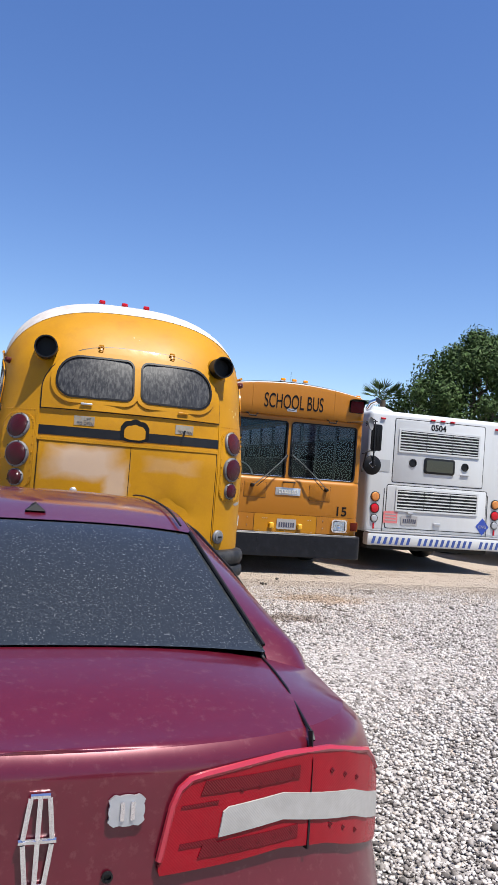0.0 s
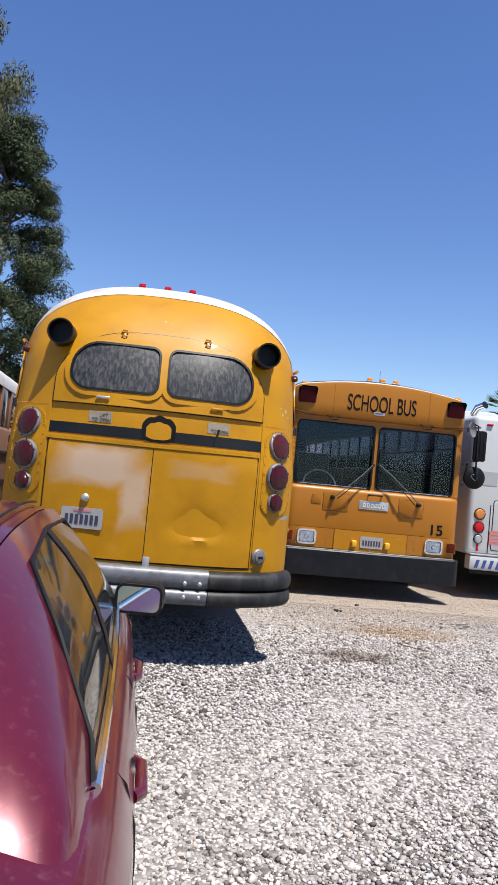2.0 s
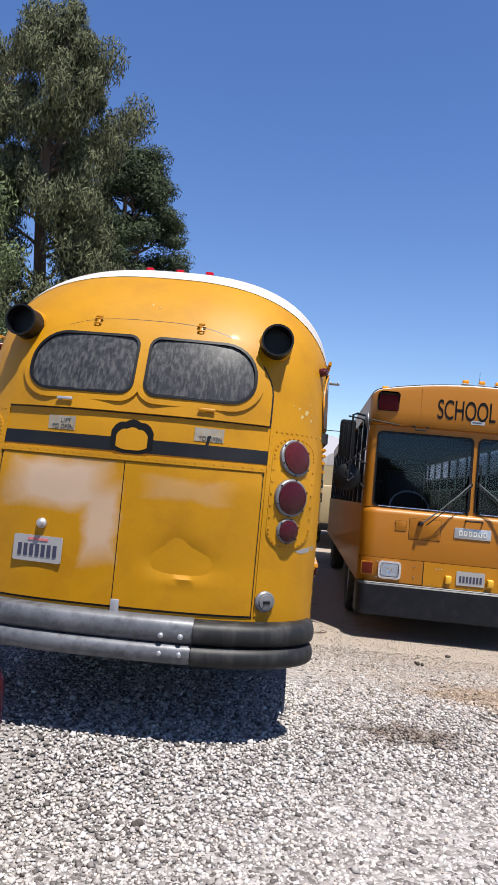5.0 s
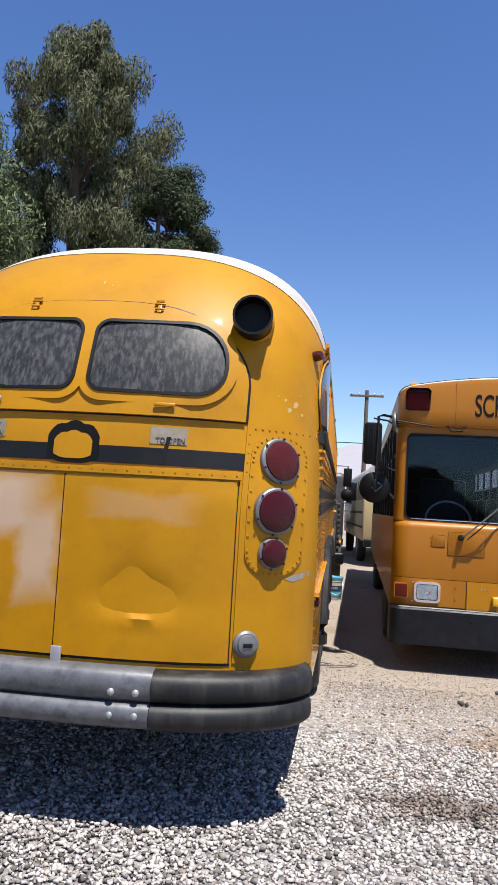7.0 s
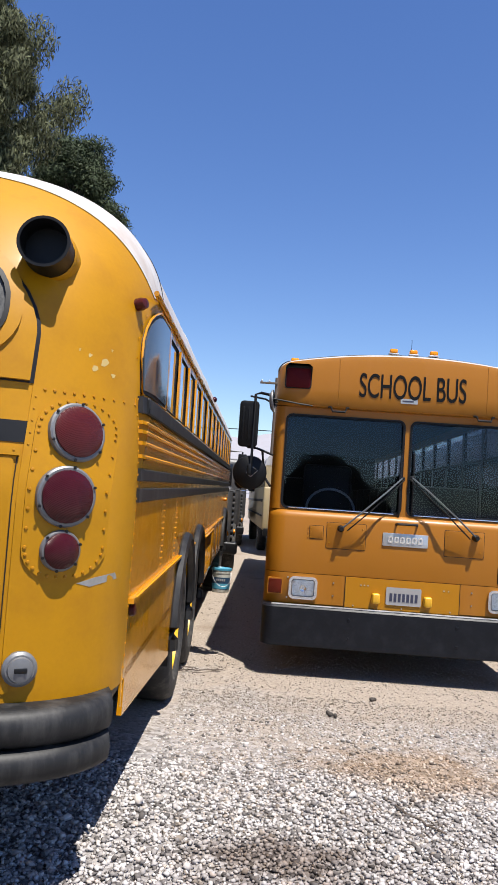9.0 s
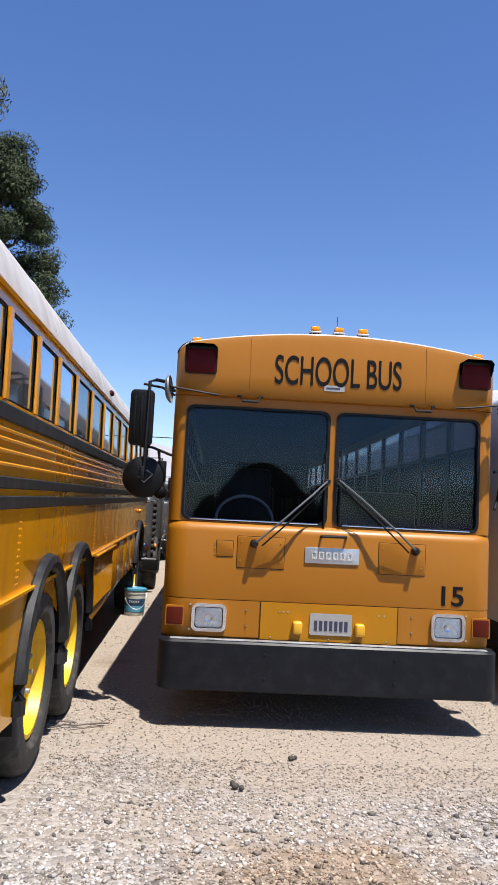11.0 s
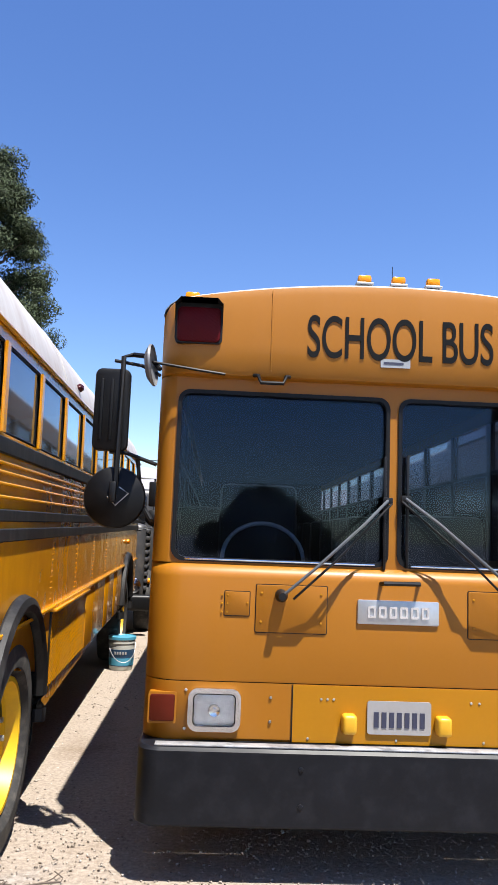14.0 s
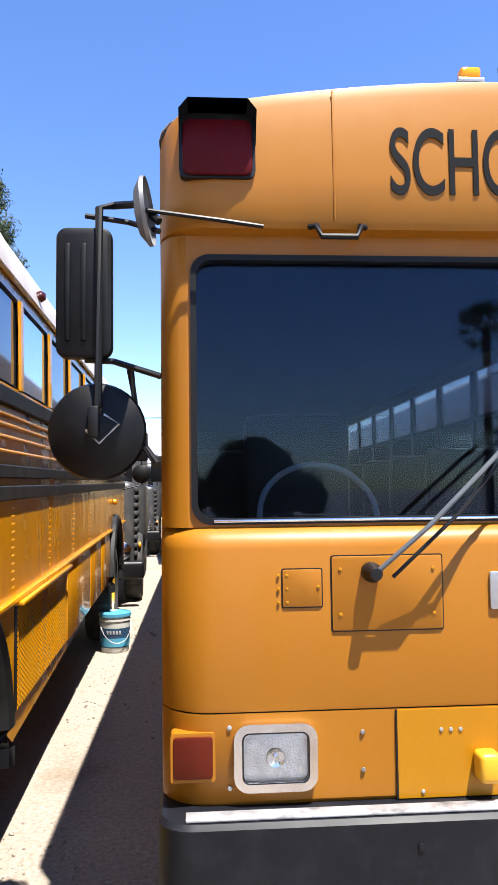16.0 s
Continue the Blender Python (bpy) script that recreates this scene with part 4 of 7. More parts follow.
    for y in (1.6 + 0.9 * i for i in range(10)):
        for x in (-0.65, 0.65):
            part("seat", box((x, y, 1.42), (0.88, 0.14, 0.85), 0.05), SEATMAT, bus, "dark passenger seat back")


MOULDINGS = ((1.880, 0.070, RUBBER, 0.024), (1.581, 0.054, RUBBER, 0.016), (1.493, 0.060, RUBBER, 0.016), (1.806, 0.016, YELLOW_SIDE, 0.020), (1.766, 0.016, YELLOW_SIDE, 0.020), (1.717, 0.016, YELLOW_SIDE, 0.020), (1.660, 0.016, YELLOW_SIDE, 0.020), (1.050, 0.022, YELLOW_SIDE, 0.028))
PILLARS = [1.30, 1.86, 2.45, 3.02] + [3.67 + 0.74 * i for i in range(11)]
BAY = [b - a - 0.05 for a, b in zip(PILLARS, PILLARS[1:])]


def yellow_bus(m):
    bus = thing("school_bus", "old yellow school bus with white roof and rounded tail end", "bus", m)
    ol = outline()
    # tail end
    rho = [0.0] + [math.sin(math.pi / 2 * i / 40) ** 0.8 for i in range(1, 41)]
    vs, fs = [], []
    for px, pz in ol:
        cz = min(pz, 1.5)
        d = cap_depth(px, pz)
        for r in rho:
            vs.append((px * r, d * bow_in(r, d), cz + (pz - cz) * r))
    w = len(rho)
    for i in range(len(ol) - 1):
        for j in range(w - 1):
            fs.append((i * w + j, i * w + j + 1, (i + 1) * w + j + 1, (i + 1) * w + j))
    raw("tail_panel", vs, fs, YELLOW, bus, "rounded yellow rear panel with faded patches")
    # white roof paint carried a hand's width over the tail end, thinning out down the corners
    edge, steps = [], 10
    crown = [(px, pz) for px, pz in ol if pz > 2.40]
    for px, pz in crown:
        d = cap_depth(px, pz)
        inner = min(0.995, 0.885 + 0.105 * (3.05 - pz) / 0.65)
        for k in range(steps + 1):
            r = inner + (1 - inner) * k / steps
            edge.append((px * r * 1.002, d * bow_in(r, d) - 0.002, 1.5 + (pz - 1.5) * r * 1.002))
    quads = [(a * (steps + 1) + k, a * (steps + 1) + k + 1, (a + 1) * (steps + 1) + k + 1, (a + 1) * (steps + 1) + k) for a in range(len(crown) - 1) for k in range(steps)]
    raw("roof_edge_panel", edge, quads, ROOFWHITE, bus, "white roof edge over the tail end")
    # sides and roof, with the window band left open
    L = 11.4
    ys = sorted(set([SEAM] + PILLARS + [p + b for p, b in zip(PILLARS, BAY)] + [L, 2.15, 2.42, 4.88, 9.3, 10.5]))
    z_lo, z_hi = 1.935, 2.330

    def strip(cond, name, mat, label):
        pts, faces, idx = [], [], {}

        def vid(i, y):
            if (i, y) not in idx:
                px, pz = sec[i]
                yy = cap_depth(px, pz) if y == SEAM else y
                idx[i, y] = len(pts)
                pts.append((px, yy, pz))
            return idx[i, y]
        for i in range(len(sec) - 1):
            for a, b in zip(ys, ys[1:]):
                (x0, z0), (x1, z1) = sec[i], sec[i + 1]
                if cond((x0 + x1) / 2, (z0 + z1) / 2, (a + b) / 2):
                    faces.append((vid(i, a), vid(i + 1, a), vid(i + 1, b), vid(i, b)))
        return raw(name, pts, faces, mat, bus, label)

    def half(z):
        return HW if z <= EAVE else HW * (1 - min(1, (z - EAVE) / RISE) ** ROUND) ** (1 / ROUND)

    sec = sorted({(-half(z), z) for z in (0.72, 0.95, 1.2, 1.5, 1.75, z_lo, EAVE, z_hi)}, key=lambda p: p[1])
    roofpts = [(-half(2.400), 2.400)] + [p for p in ol if p[1] > 2.415] + [(half(2.400), 2.400)]
    sec = sec + roofpts + [(-x, z) for x, z in reversed(sec)]

    def is_window(z, y):
        return z_lo < z < z_hi and y > 1.28 and any(p <= y <= p + b for p, b in zip(PILLARS, BAY))
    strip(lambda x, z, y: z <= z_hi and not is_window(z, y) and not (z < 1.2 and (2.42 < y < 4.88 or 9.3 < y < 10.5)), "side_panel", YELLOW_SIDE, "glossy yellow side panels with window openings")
    strip(lambda x, z, y: z > z_hi and z < 2.400, "roof_rail_panel", YELLOW_SIDE, "yellow strip under the white roof")
    strip(lambda x, z, y: z >= 2.400, "roof", ROOFWHITE, "white painted arched roof")
    for y in (None, 3.0, 5.2, 7.4, 9.6):
        line = [(px * 1.001, cap_depth(px, pz) if y is None else y, pz + 0.001) for px, pz in ol if pz > 2.42]
        part("roof_joint", pipe(line, 0.005 if y is None else 0.0035, 6), BLACK if y is None else ROOFWHITE, bus)
    part("underbody", box((0, 5.9, 0.62), (2.1, 10.6, 0.16)), BLACK, bus, "dark underbody")
    part("cabin_floor", box((0, 5.9, 0.95), (2.24, 10.6, 0.05)), CABIN, bus)
    fw = bmesh.new()
    fw.faces.new([fw.verts.new((x, L - 0.03, z)) for x, z in ol])
    part("front_wall", fw, YELLOW_SIDE, bus)
    for s in (-1, 1):
        for p, bay in zip(PILLARS, BAY):
            g = [(s * (half(z) - 0.008), y, z) for y in (p + 0.01, p + bay - 0.01) for z in (z_lo, z_hi)]
            raw("window_pane", g, [(0, 1, 3, 2)], CROWNGLASS, bus, "dusty blue-grey side window", smooth=0)
    # side mouldings
    for z, h, mat, d in MOULDINGS:
        for s in (-1, 1):
            part("moulding", box((s * (HW + d / 2 - 0.002), (L + 0.66) / 2, z), (d, L - 0.66, h), 0.005, seg=1), mat, bus, "black rubber side moulding" if mat is RUBBER else "pressed yellow side rib")
    yellow_tail(bus)
    yellow_side(bus, half, z_lo, z_hi, L)
    return bus


YB = yellow_bus(pose(1.077, 6.83, -0.022, 0.8, 0, 1.3))


# ---- flat-fronted school bus ----
GW = 1.205
WARNLENS = lens("dark_red_square_lens", (0.070, 0.002, 0.004), 0.4)
MARKER = lens("orange_red_marker", (0.075, 0.010, 0.004), 0.35)
for nm, val in (("Coat Weight", 0.0), ("Specular IOR Level", 0.12)):
    for lamp_mat in (WARNLENS, MARKER):
        lamp_mat.node_tree.nodes["Principled BSDF"].inputs[nm].default_value = val
HEADGLASS = glass("clear_headlamp_glass", (0.95, 0.96, 0.97), 0.06, 0.02, force=0.8)
WIPERGREY = paint("grey_wiper_arm", (0.10, 0.11, 0.12), 0.4, 0.3, var=0.2)
REFLECTOR = paint("headlamp_reflector", (0.85, 0.86, 0.88), 0.30, 1.0, var=0.35, scale=40, grain=160, bump=0.9)
LUG = paint("lug_yellow", (0.6, 0.315, 0.015), 0.4, var=0.06)
SILVERPLATE = paint("plate_metal", (0.45, 0.46, 0.48), 0.35, 0.7, var=0.2, scale=10)
MIRRORBACK = paint("black_mirror_back", (0.0036, 0.0036, 0.0042), 0.45, var=0.4, scale=9, dirt=(0.015, 0.0144, 0.0138), dirt_amt=0.3, spec=0.2)
BUMPER = paint("black_bumper_paint", (0.006, 0.00675, 0.00975), 0.42, var=0.4, scale=6, dirt=(0.0195, 0.02025, 0.0255), dirt_amt=0.5, spec=0.22, ripple=0.08)
SCUFFED = paint("worn_bare_metal", (0.34, 0.34, 0.35), 0.4, 0.3, var=0.5, scale=9, dirt=(0.05, 0.05, 0.055), dirt_amt=0.8, bump=0.1)
STEER = paint("pale_steering_rim", (0.75, 0.74, 0.72), 0.4)


def arch(x):
    """Height of the roofline over the flat front."""
    drop = max(0.0, (abs(x) - GW + 0.10) / 0.10)
    return 2.735 + 0.135 * (1 - (x / GW) ** 2) - 0.075 * (1 - math.sqrt(max(0.0, 1 - drop * drop)))


def flat_front(bus):
    """All that is fixed to the flat front; local y points into the bus."""
    face = Matrix.Rotation(radians(90), 4, "X")

    def at(x, z, y=0.0):
        return Matrix.Translation((x, y, z)) @ face
    # signs
    letters("SCHOOL BUS", 0.308, BLACKINK, at(-0.004, 2.463, -0.0125), bus, "sign_lettering", "black letters on the brow", width=0.520, bold=0.0015, space=0.98)
    letters("15", 0.196, BLACKINK, at(0.880, 0.908, -0.003), bus, "fleet_number", "black numerals", width=1.08, bold=0.003)
    st = part("small_sticker", slab(round_rect(-0.105, 2.425, 0.045, 2.468, 0.004, 2), -0.0135, -0.0105), GREYSTICKER, bus, "torn grey sticker under the sign")
    part("text_bar", box((-0.04, -0.0142, 2.447), (0.10, 0.002, 0.012)), INK, st)
    # sign field edges
    for s in (-1, 1):
        part("field_edge", box((s * 0.655, -0.0100, 2.585), (0.007, 0.005, 0.42), 0.002), ORANGE, bus)
        # warning lamps with hoods
        c = s * 1.02
        lampbox = part("warning_lamp", slab(round_rect(c - 0.118, 2.50, c + 0.118, 2.705, 0.025, 4), -0.022, 0.02), BLACK, bus, "black-hooded red warning lamp")
        part("lens", slab(round_rect(c - 0.108, 2.506, c + 0.108, 2.682, 0.024, 4), -0.036, -0.02, bevel=0.008), WARNLENS, lampbox, "dark red square lamp glass")
        hood = bmesh.new()
        arc = [(c - 0.118, 2.60), (c - 0.118, 2.685), (c - 0.09, 2.708), (c + 0.09, 2.708), (c + 0.118, 2.685), (c + 0.118, 2.60)]
        depth = [0.02, 0.07, 0.09, 0.09, 0.07, 0.02]
        v0 = [hood.verts.new((x, 0.0, z)) for x, z in arc]
        v1 = [hood.verts.new((x, -0.02 - d, z)) for (x, z), d in zip(arc, depth)]
        for k in range(5):
            hood.faces.new((v0[k], v0[k + 1], v1[k + 1], v1[k]))
        bmesh.ops.solidify(hood, geom=hood.faces[:], thickness=0.005)
        part("hood", hood, BLACK, lampbox, "black lamp hood")
        # corner amber lamp on the roof, headlamps, marker lamps
        part("roof_marker_lamp", box((s * 1.06, 0.06, 2.762), (0.075, 0.05, 0.045), 0.014), AMBERLENS, bus, "amber roof corner lamp")
        hx = s * 0.864
        hl = part("headlamp", ring(round_rect(hx - 0.124, 0.652, hx + 0.124, 0.848, 0.045, 6), round_rect(hx - 0.100, 0.676, hx + 0.100, 0.824, 0.022, 6), -0.022, 0.01), CHROME, bus, "rectangular headlamp in a chrome bezel")
        part("bezel_step", ring(round_rect(hx - 0.100, 0.676, hx + 0.100, 0.824, 0.026, 6), round_rect(hx - 0.095, 0.681, hx + 0.095, 0.819, 0.020, 6), -0.018, 0.006), BLACK, hl)
        part("reflector", slab(round_rect(hx - 0.097, 0.679, hx + 0.097, 0.821, 0.018, 6), -0.004, -0.001), REFLECTOR, hl, "bright wrinkled reflector")
        part("bulb_shield", lathe([(0.030, 0.004), (0.027, 0.008), (0.020, 0.006), (0.010, 0.004), (0.009, 0.012), (0, 0.013)], 20, at(hx, 0.745, 0.0)), CHROME, hl)
        part("lens", slab(round_rect(hx - 0.096, 0.680, hx + 0.096, 0.820, 0.018, 6), -0.024, -0.020, bevel=0.0015), HEADGLASS, hl, "clear headlamp glass")
        mk = part("marker_lamp", slab(round_rect(s * 1.108 - 0.066, 0.682, s * 1.108 + 0.066, 0.824, 0.010, 3), -0.004, 0.05), ORANGE, bus, "orange-red marker lamp in a recess")
        part("lens", slab(round_rect(s * 1.108 - 0.058, 0.692, s * 1.108 + 0.058, 0.814, 0.010, 3), -0.010, 0.0, bevel=0.004), MARKER, mk, "orange-red lamp glass")
        # access hatches
        x0, x1 = sorted((s * 0.345, s * 0.685))
        ht = part("hatch", slab(round_rect(x0, 1.112, x1, 1.334, 0.006, 2), -0.006, 0.002, bevel=0.002), ORANGE, bus, "orange access hatch with screws")
        part("hatch_gap", ring(round_rect(x0 - 0.004, 1.108, x1 + 0.004, 1.338, 0.008, 2), round_rect(x0 + 0.001, 1.113, x1 - 0.001, 1.333, 0.006, 2), -0.0015, 0.002), BLACK, ht)
        part("screws", rivets([at(x, z, -0.006) for x in (x0 + 0.025, x1 - 0.028) for z in (1.16, 1.295)], 0.007), AMBERPANEL, ht)
        # hinges of the wiper, the arm pair and the blade
        px, pz = s * 0.567 if s < 0 else 0.605, 1.287
        ex, ez = (-0.050, 1.762) if s < 0 else (0.040, 1.775)
        wp = part("wiper", lathe([(0.030, 0), (0.030, 0.04), (0.020, 0.060), (0.018, 0.085), (0, 0.086)], 14, at(px, pz, -0.004)), BLACK, bus, "black pantograph wiper")
        part("arm", pipe([(px, -0.07, pz), (px + (ex - px) * 0.3, -0.115, pz + (ez - pz) * 0.3), (px + (ex - px) * 0.75, -0.075, pz + (ez - pz) * 0.75), (ex, 0.02, ez)], 0.0075, 8), WIPERGREY, wp, "grey wiper arm")
        part("arm", pipe([(px + s * -0.055, -0.060, pz - 0.012), (px + (ex - px) * 0.45 - s * 0.02, -0.100, pz + (ez - pz) * 0.38), (ex - s * 0.02, 0.02, ez - 0.015)], 0.006, 8), BLACK, wp)
        part("blade", box((ex - s * -0.012, 0.040, ez - 0.06), (0.014, 0.022, 0.56), 0.004), BLACK, wp, "black wiper blade")
        part("blade_clip", box((ex, 0.025, ez), (0.05, 0.02, 0.03), 0.005), BLACK, wp)
        # handles above the windscreen
        gx = s * 0.648 if s < 0 else 0.63
        hd = pipe([(gx - 0.088, -0.012, 2.352), (gx - 0.068, -0.035, 2.348), (gx - 0.055, -0.045, 2.312), (gx + 0.055, -0.045, 2.312), (gx + 0.068, -0.035, 2.348), (gx + 0.088, -0.012, 2.352)], 0.010, 8)
        part("grab_handle", hd, BLACK, bus, "black grab handle over the windscreen")
        # tow lugs
        lx = s * 0.224 - 0.006
        lug = box((lx, -0.03, 0.708), (0.068, 0.07, 0.088), 0.016, seg=3)
        part("tow_lug", lug, LUG, bus, "yellow painted tow lug")
        # bolts
        part("screws", rivets([at(s * x, z, 0.0) for x in (0.60, 0.60) for z in (0.70, 0.81)] + [at(s * 1.0, z, 0.0) for z in (0.66, 0.835)], 0.008), DULL, bus)
        for z in (0.36, 0.52):
            part("bumper_bolt", lathe([(0.013, -0.004), (0.011, 0.005), (0, 0.008)], 10, at(s * 0.46, z, -0.11)), BUMPER, bus)
    part("small_hatch", slab(round_rect(-0.835, 1.186, -0.717, 1.297, 0.004, 2), -0.005, 0.002, bevel=0.0015), ORANGE, bus, "small hinged orange filler flap")
    part("flap_gap", ring(round_rect(-0.839, 1.182, -0.713, 1.301, 0.006, 2), round_rect(-0.834, 1.187, -0.718, 1.296, 0.004, 2), -0.0015, 0.002), BLACK, bus)
    part("screws", rivets([at(x, z, -0.004) for x in (-0.848, -0.822) for z in (1.20, 1.24, 1.28)] + [at(-0.727, 1.245, -0.006)], 0.0055), AMBERPANEL, bus)
    # maker's plate as a plain shape with raised bars
    pl = part("makers_plate", slab(round_rect(-0.196, 1.166, 0.200, 1.280, 0.008, 3), -0.010, 0.002, bevel=0.002), SILVERPLATE, bus, "bright metal plate with raised blocks")
    for k in range(6):
        x = -0.128 + 0.052 * k
        part("raised_block", ring(round_rect(x - 0.019, 1.196, x + 0.019, 1.252, 0.006, 3), round_rect(x - 0.009, 1.207, x + 0.009, 1.241, 0.004, 3), -0.016, -0.009), CHROME, pl)
    part("pull_handle", pipe([(-0.082, 0.0, 1.358), (-0.078, -0.045, 1.362), (0.096, -0.045, 1.364), (0.100, 0.0, 1.360)], 0.011, 8), BLACK, bus, "black pull handle under the windscreen")
    # repainted middle panel, plate
    part("middle_panel", slab(round_rect(-0.497, 0.612, 0.497, 0.872, 0.004, 2), -0.002, 0.004), AMBERPANEL, bus, "brighter yellow repainted middle panel")
    for x in (-0.497, 0.497):
        part("panel_gap", box((x, 0.0, 0.742), (0.005, 0.008, 0.262)), BLACK, bus)
    part("screws", rivets([at(x, 0.81, -0.002) for x in (-0.36, -0.33, -0.30, 0.36, 0.40)] + [at(x, 0.63, -0.002) for x in (-0.42, 0.0, 0.42)], 0.007), DULL, bus)
    number_plate(bus, Matrix.Translation((0.012, -0.006, 0.735)) @ face)
    # mirrors on tubular brackets, driver's side and door side
    for s in (-1, 1):
        y = 0.10
        X = s * 1.440
        mb = part("mirror_bracket", pipe([(s * 1.20, -0.02, 2.36), (s * 1.26, 0.02, 2.43), (s * 1.345, y, 2.455), (s * 1.392, y - 0.03, 2.435), (s * 1.392, y - 0.05, 1.80), (s * 1.402, y - 0.03, 1.75)], 0.013, 8), BLACK, bus, "black tubular mirror bracket")
        part("strut", pipe([(s * 0.88, -0.012, 2.352), (s * 1.0, -0.03, 2.362), (s * 1.24, -0.02, 2.395)], 0.007, 8), BLACK, mb)
        part("bracket_bar", pipe([(s * 1.44, y, 2.420), (s * 1.30, y, 2.40), (s * 1.20, -0.02, 2.33)], 0.009, 8), BLACK, mb)
        part("bracket_bar", pipe([(s * 1.44, y, 1.955), (s * 1.35, y, 1.95), (s * 1.20, 0.05, 1.895)], 0.010, 8), BLACK, mb)
        part("bracket_bar", pipe([(s * 1.30, y + 0.02, 1.93), (s * 1.27, y + 0.05, 1.70), (s * 1.21, 0.05, 1.62)], 0.012, 8), BLACK, mb)
        back = slab(round_rect(X - 0.088, 1.957, X + 0.088, 2.375, 0.035, 5), y - 0.028, y + 0.02, bevel=0.012)
        mr = part("mirror", back, MIRRORBACK, bus, "large black rectangular mirror seen from its back")
        for dx in (-0.05, 0.0, 0.05):
            part("pressed_rib", box((X + dx, y - 0.030, 2.165), (0.016, 0.010, 0.31), 0.004), MIRRORBACK, mr)
        part("mirror_glass", slab(round_rect(X - 0.078, 1.967, X + 0.078, 2.365, 0.03, 5), y + 0.021, y + 0.024), MIRROR, mr)
        rd = part("round_mirror", lathe([(0.150, -0.03), (0.154, -0.018), (0.147, 0.0), (0.10, 0.024), (0.04, 0.036), (0, 0.038)], 36, Matrix.Translation((s * 1.402, y - 0.01, 1.728)) @ Matrix.Rotation(radians(90), 4, "X")), MIRRORBACK, bus, "round black convex mirror seen from its back")
        br = bmesh.new()
        box((0, 0, 0), (0.035, 0.03, 0.10), 0.008, br)
        br.transform(Matrix.Translation((s * 1.405, y - 0.055, 1.753)))
        part("clamp", br, BLACK, rd)
        part("wire_stay", pipe([(s * 1.43, y - 0.055, 1.728), (s * 1.39, y - 0.045, 1.688), (s * 1.33, y - 0.04, 1.748), (s * 1.375, y - 0.045, 1.778)], 0.004, 6), DULL, rd)
        part("door_mirror", lathe([(0.10, -0.012), (0.102, 0.0), (0.07, 0.022), (0, 0.034)], 28, Matrix.Translation((s * 1.235, -0.10, 2.36)) @ Vector((s * 0.35, 0.9, -0.2)).to_track_quat("Z", "Y").to_matrix().to_4x4() @ Matrix.Rotation(radians(62), 4, "Y")), LAMPRIM, bus, "small grey convex mirror on the corner")
    # roof lamps and aerial
    for x in (-0.178, 0.0, 0.182):
        l = part("roof_marker_lamp", box((x, 0.075, 2.880), (0.090, 0.05, 0.014), 0.004), DULL, bus, "roof marker lamp on a metal foot")
        part("lens", box((x, 0.075, 2.906), (0.070, 0.045, 0.042), 0.012), AMBERLENS, l, "amber lamp glass")
    part("aerial", rod((0.02, 0.3, 2.87), (0.02, 0.3, 3.07), 0.0022, None, 6), BLACK, bus)
    # cab: dash, steering wheel, seats, rear windows
    part("dashboard", box((0, 0.34, 1.32), (2.25, 0.45, 0.20), 0.05), CABIN, bus, "dark dashboard")
    wheel_ring = [(-0.62 + 0.23 * math.cos(2 * math.pi * i / 28), 0.62 + 0.10 * math.sin(2 * math.pi * i / 28), 1.44 + 0.20 * math.sin(2 * math.pi * i / 28)) for i in range(28)]
    part("steering_wheel", pipe(wheel_ring, 0.012, 8, closed=True), STEER, bus, "pale thin-rimmed steering wheel")
    part("driver_seat", box((-0.62, 1.25, 1.45), (0.5, 0.14, 0.9), 0.05), SEATMAT, bus, "dark driver seat")
    for i in range(10):
        for x in (-0.72, 0.72):
            part("seat", box((x, 2.1 + 0.85 * i, 1.40), (0.9, 0.12, 0.75), 0.05), SEATMAT, bus, "dark passenger seat back")


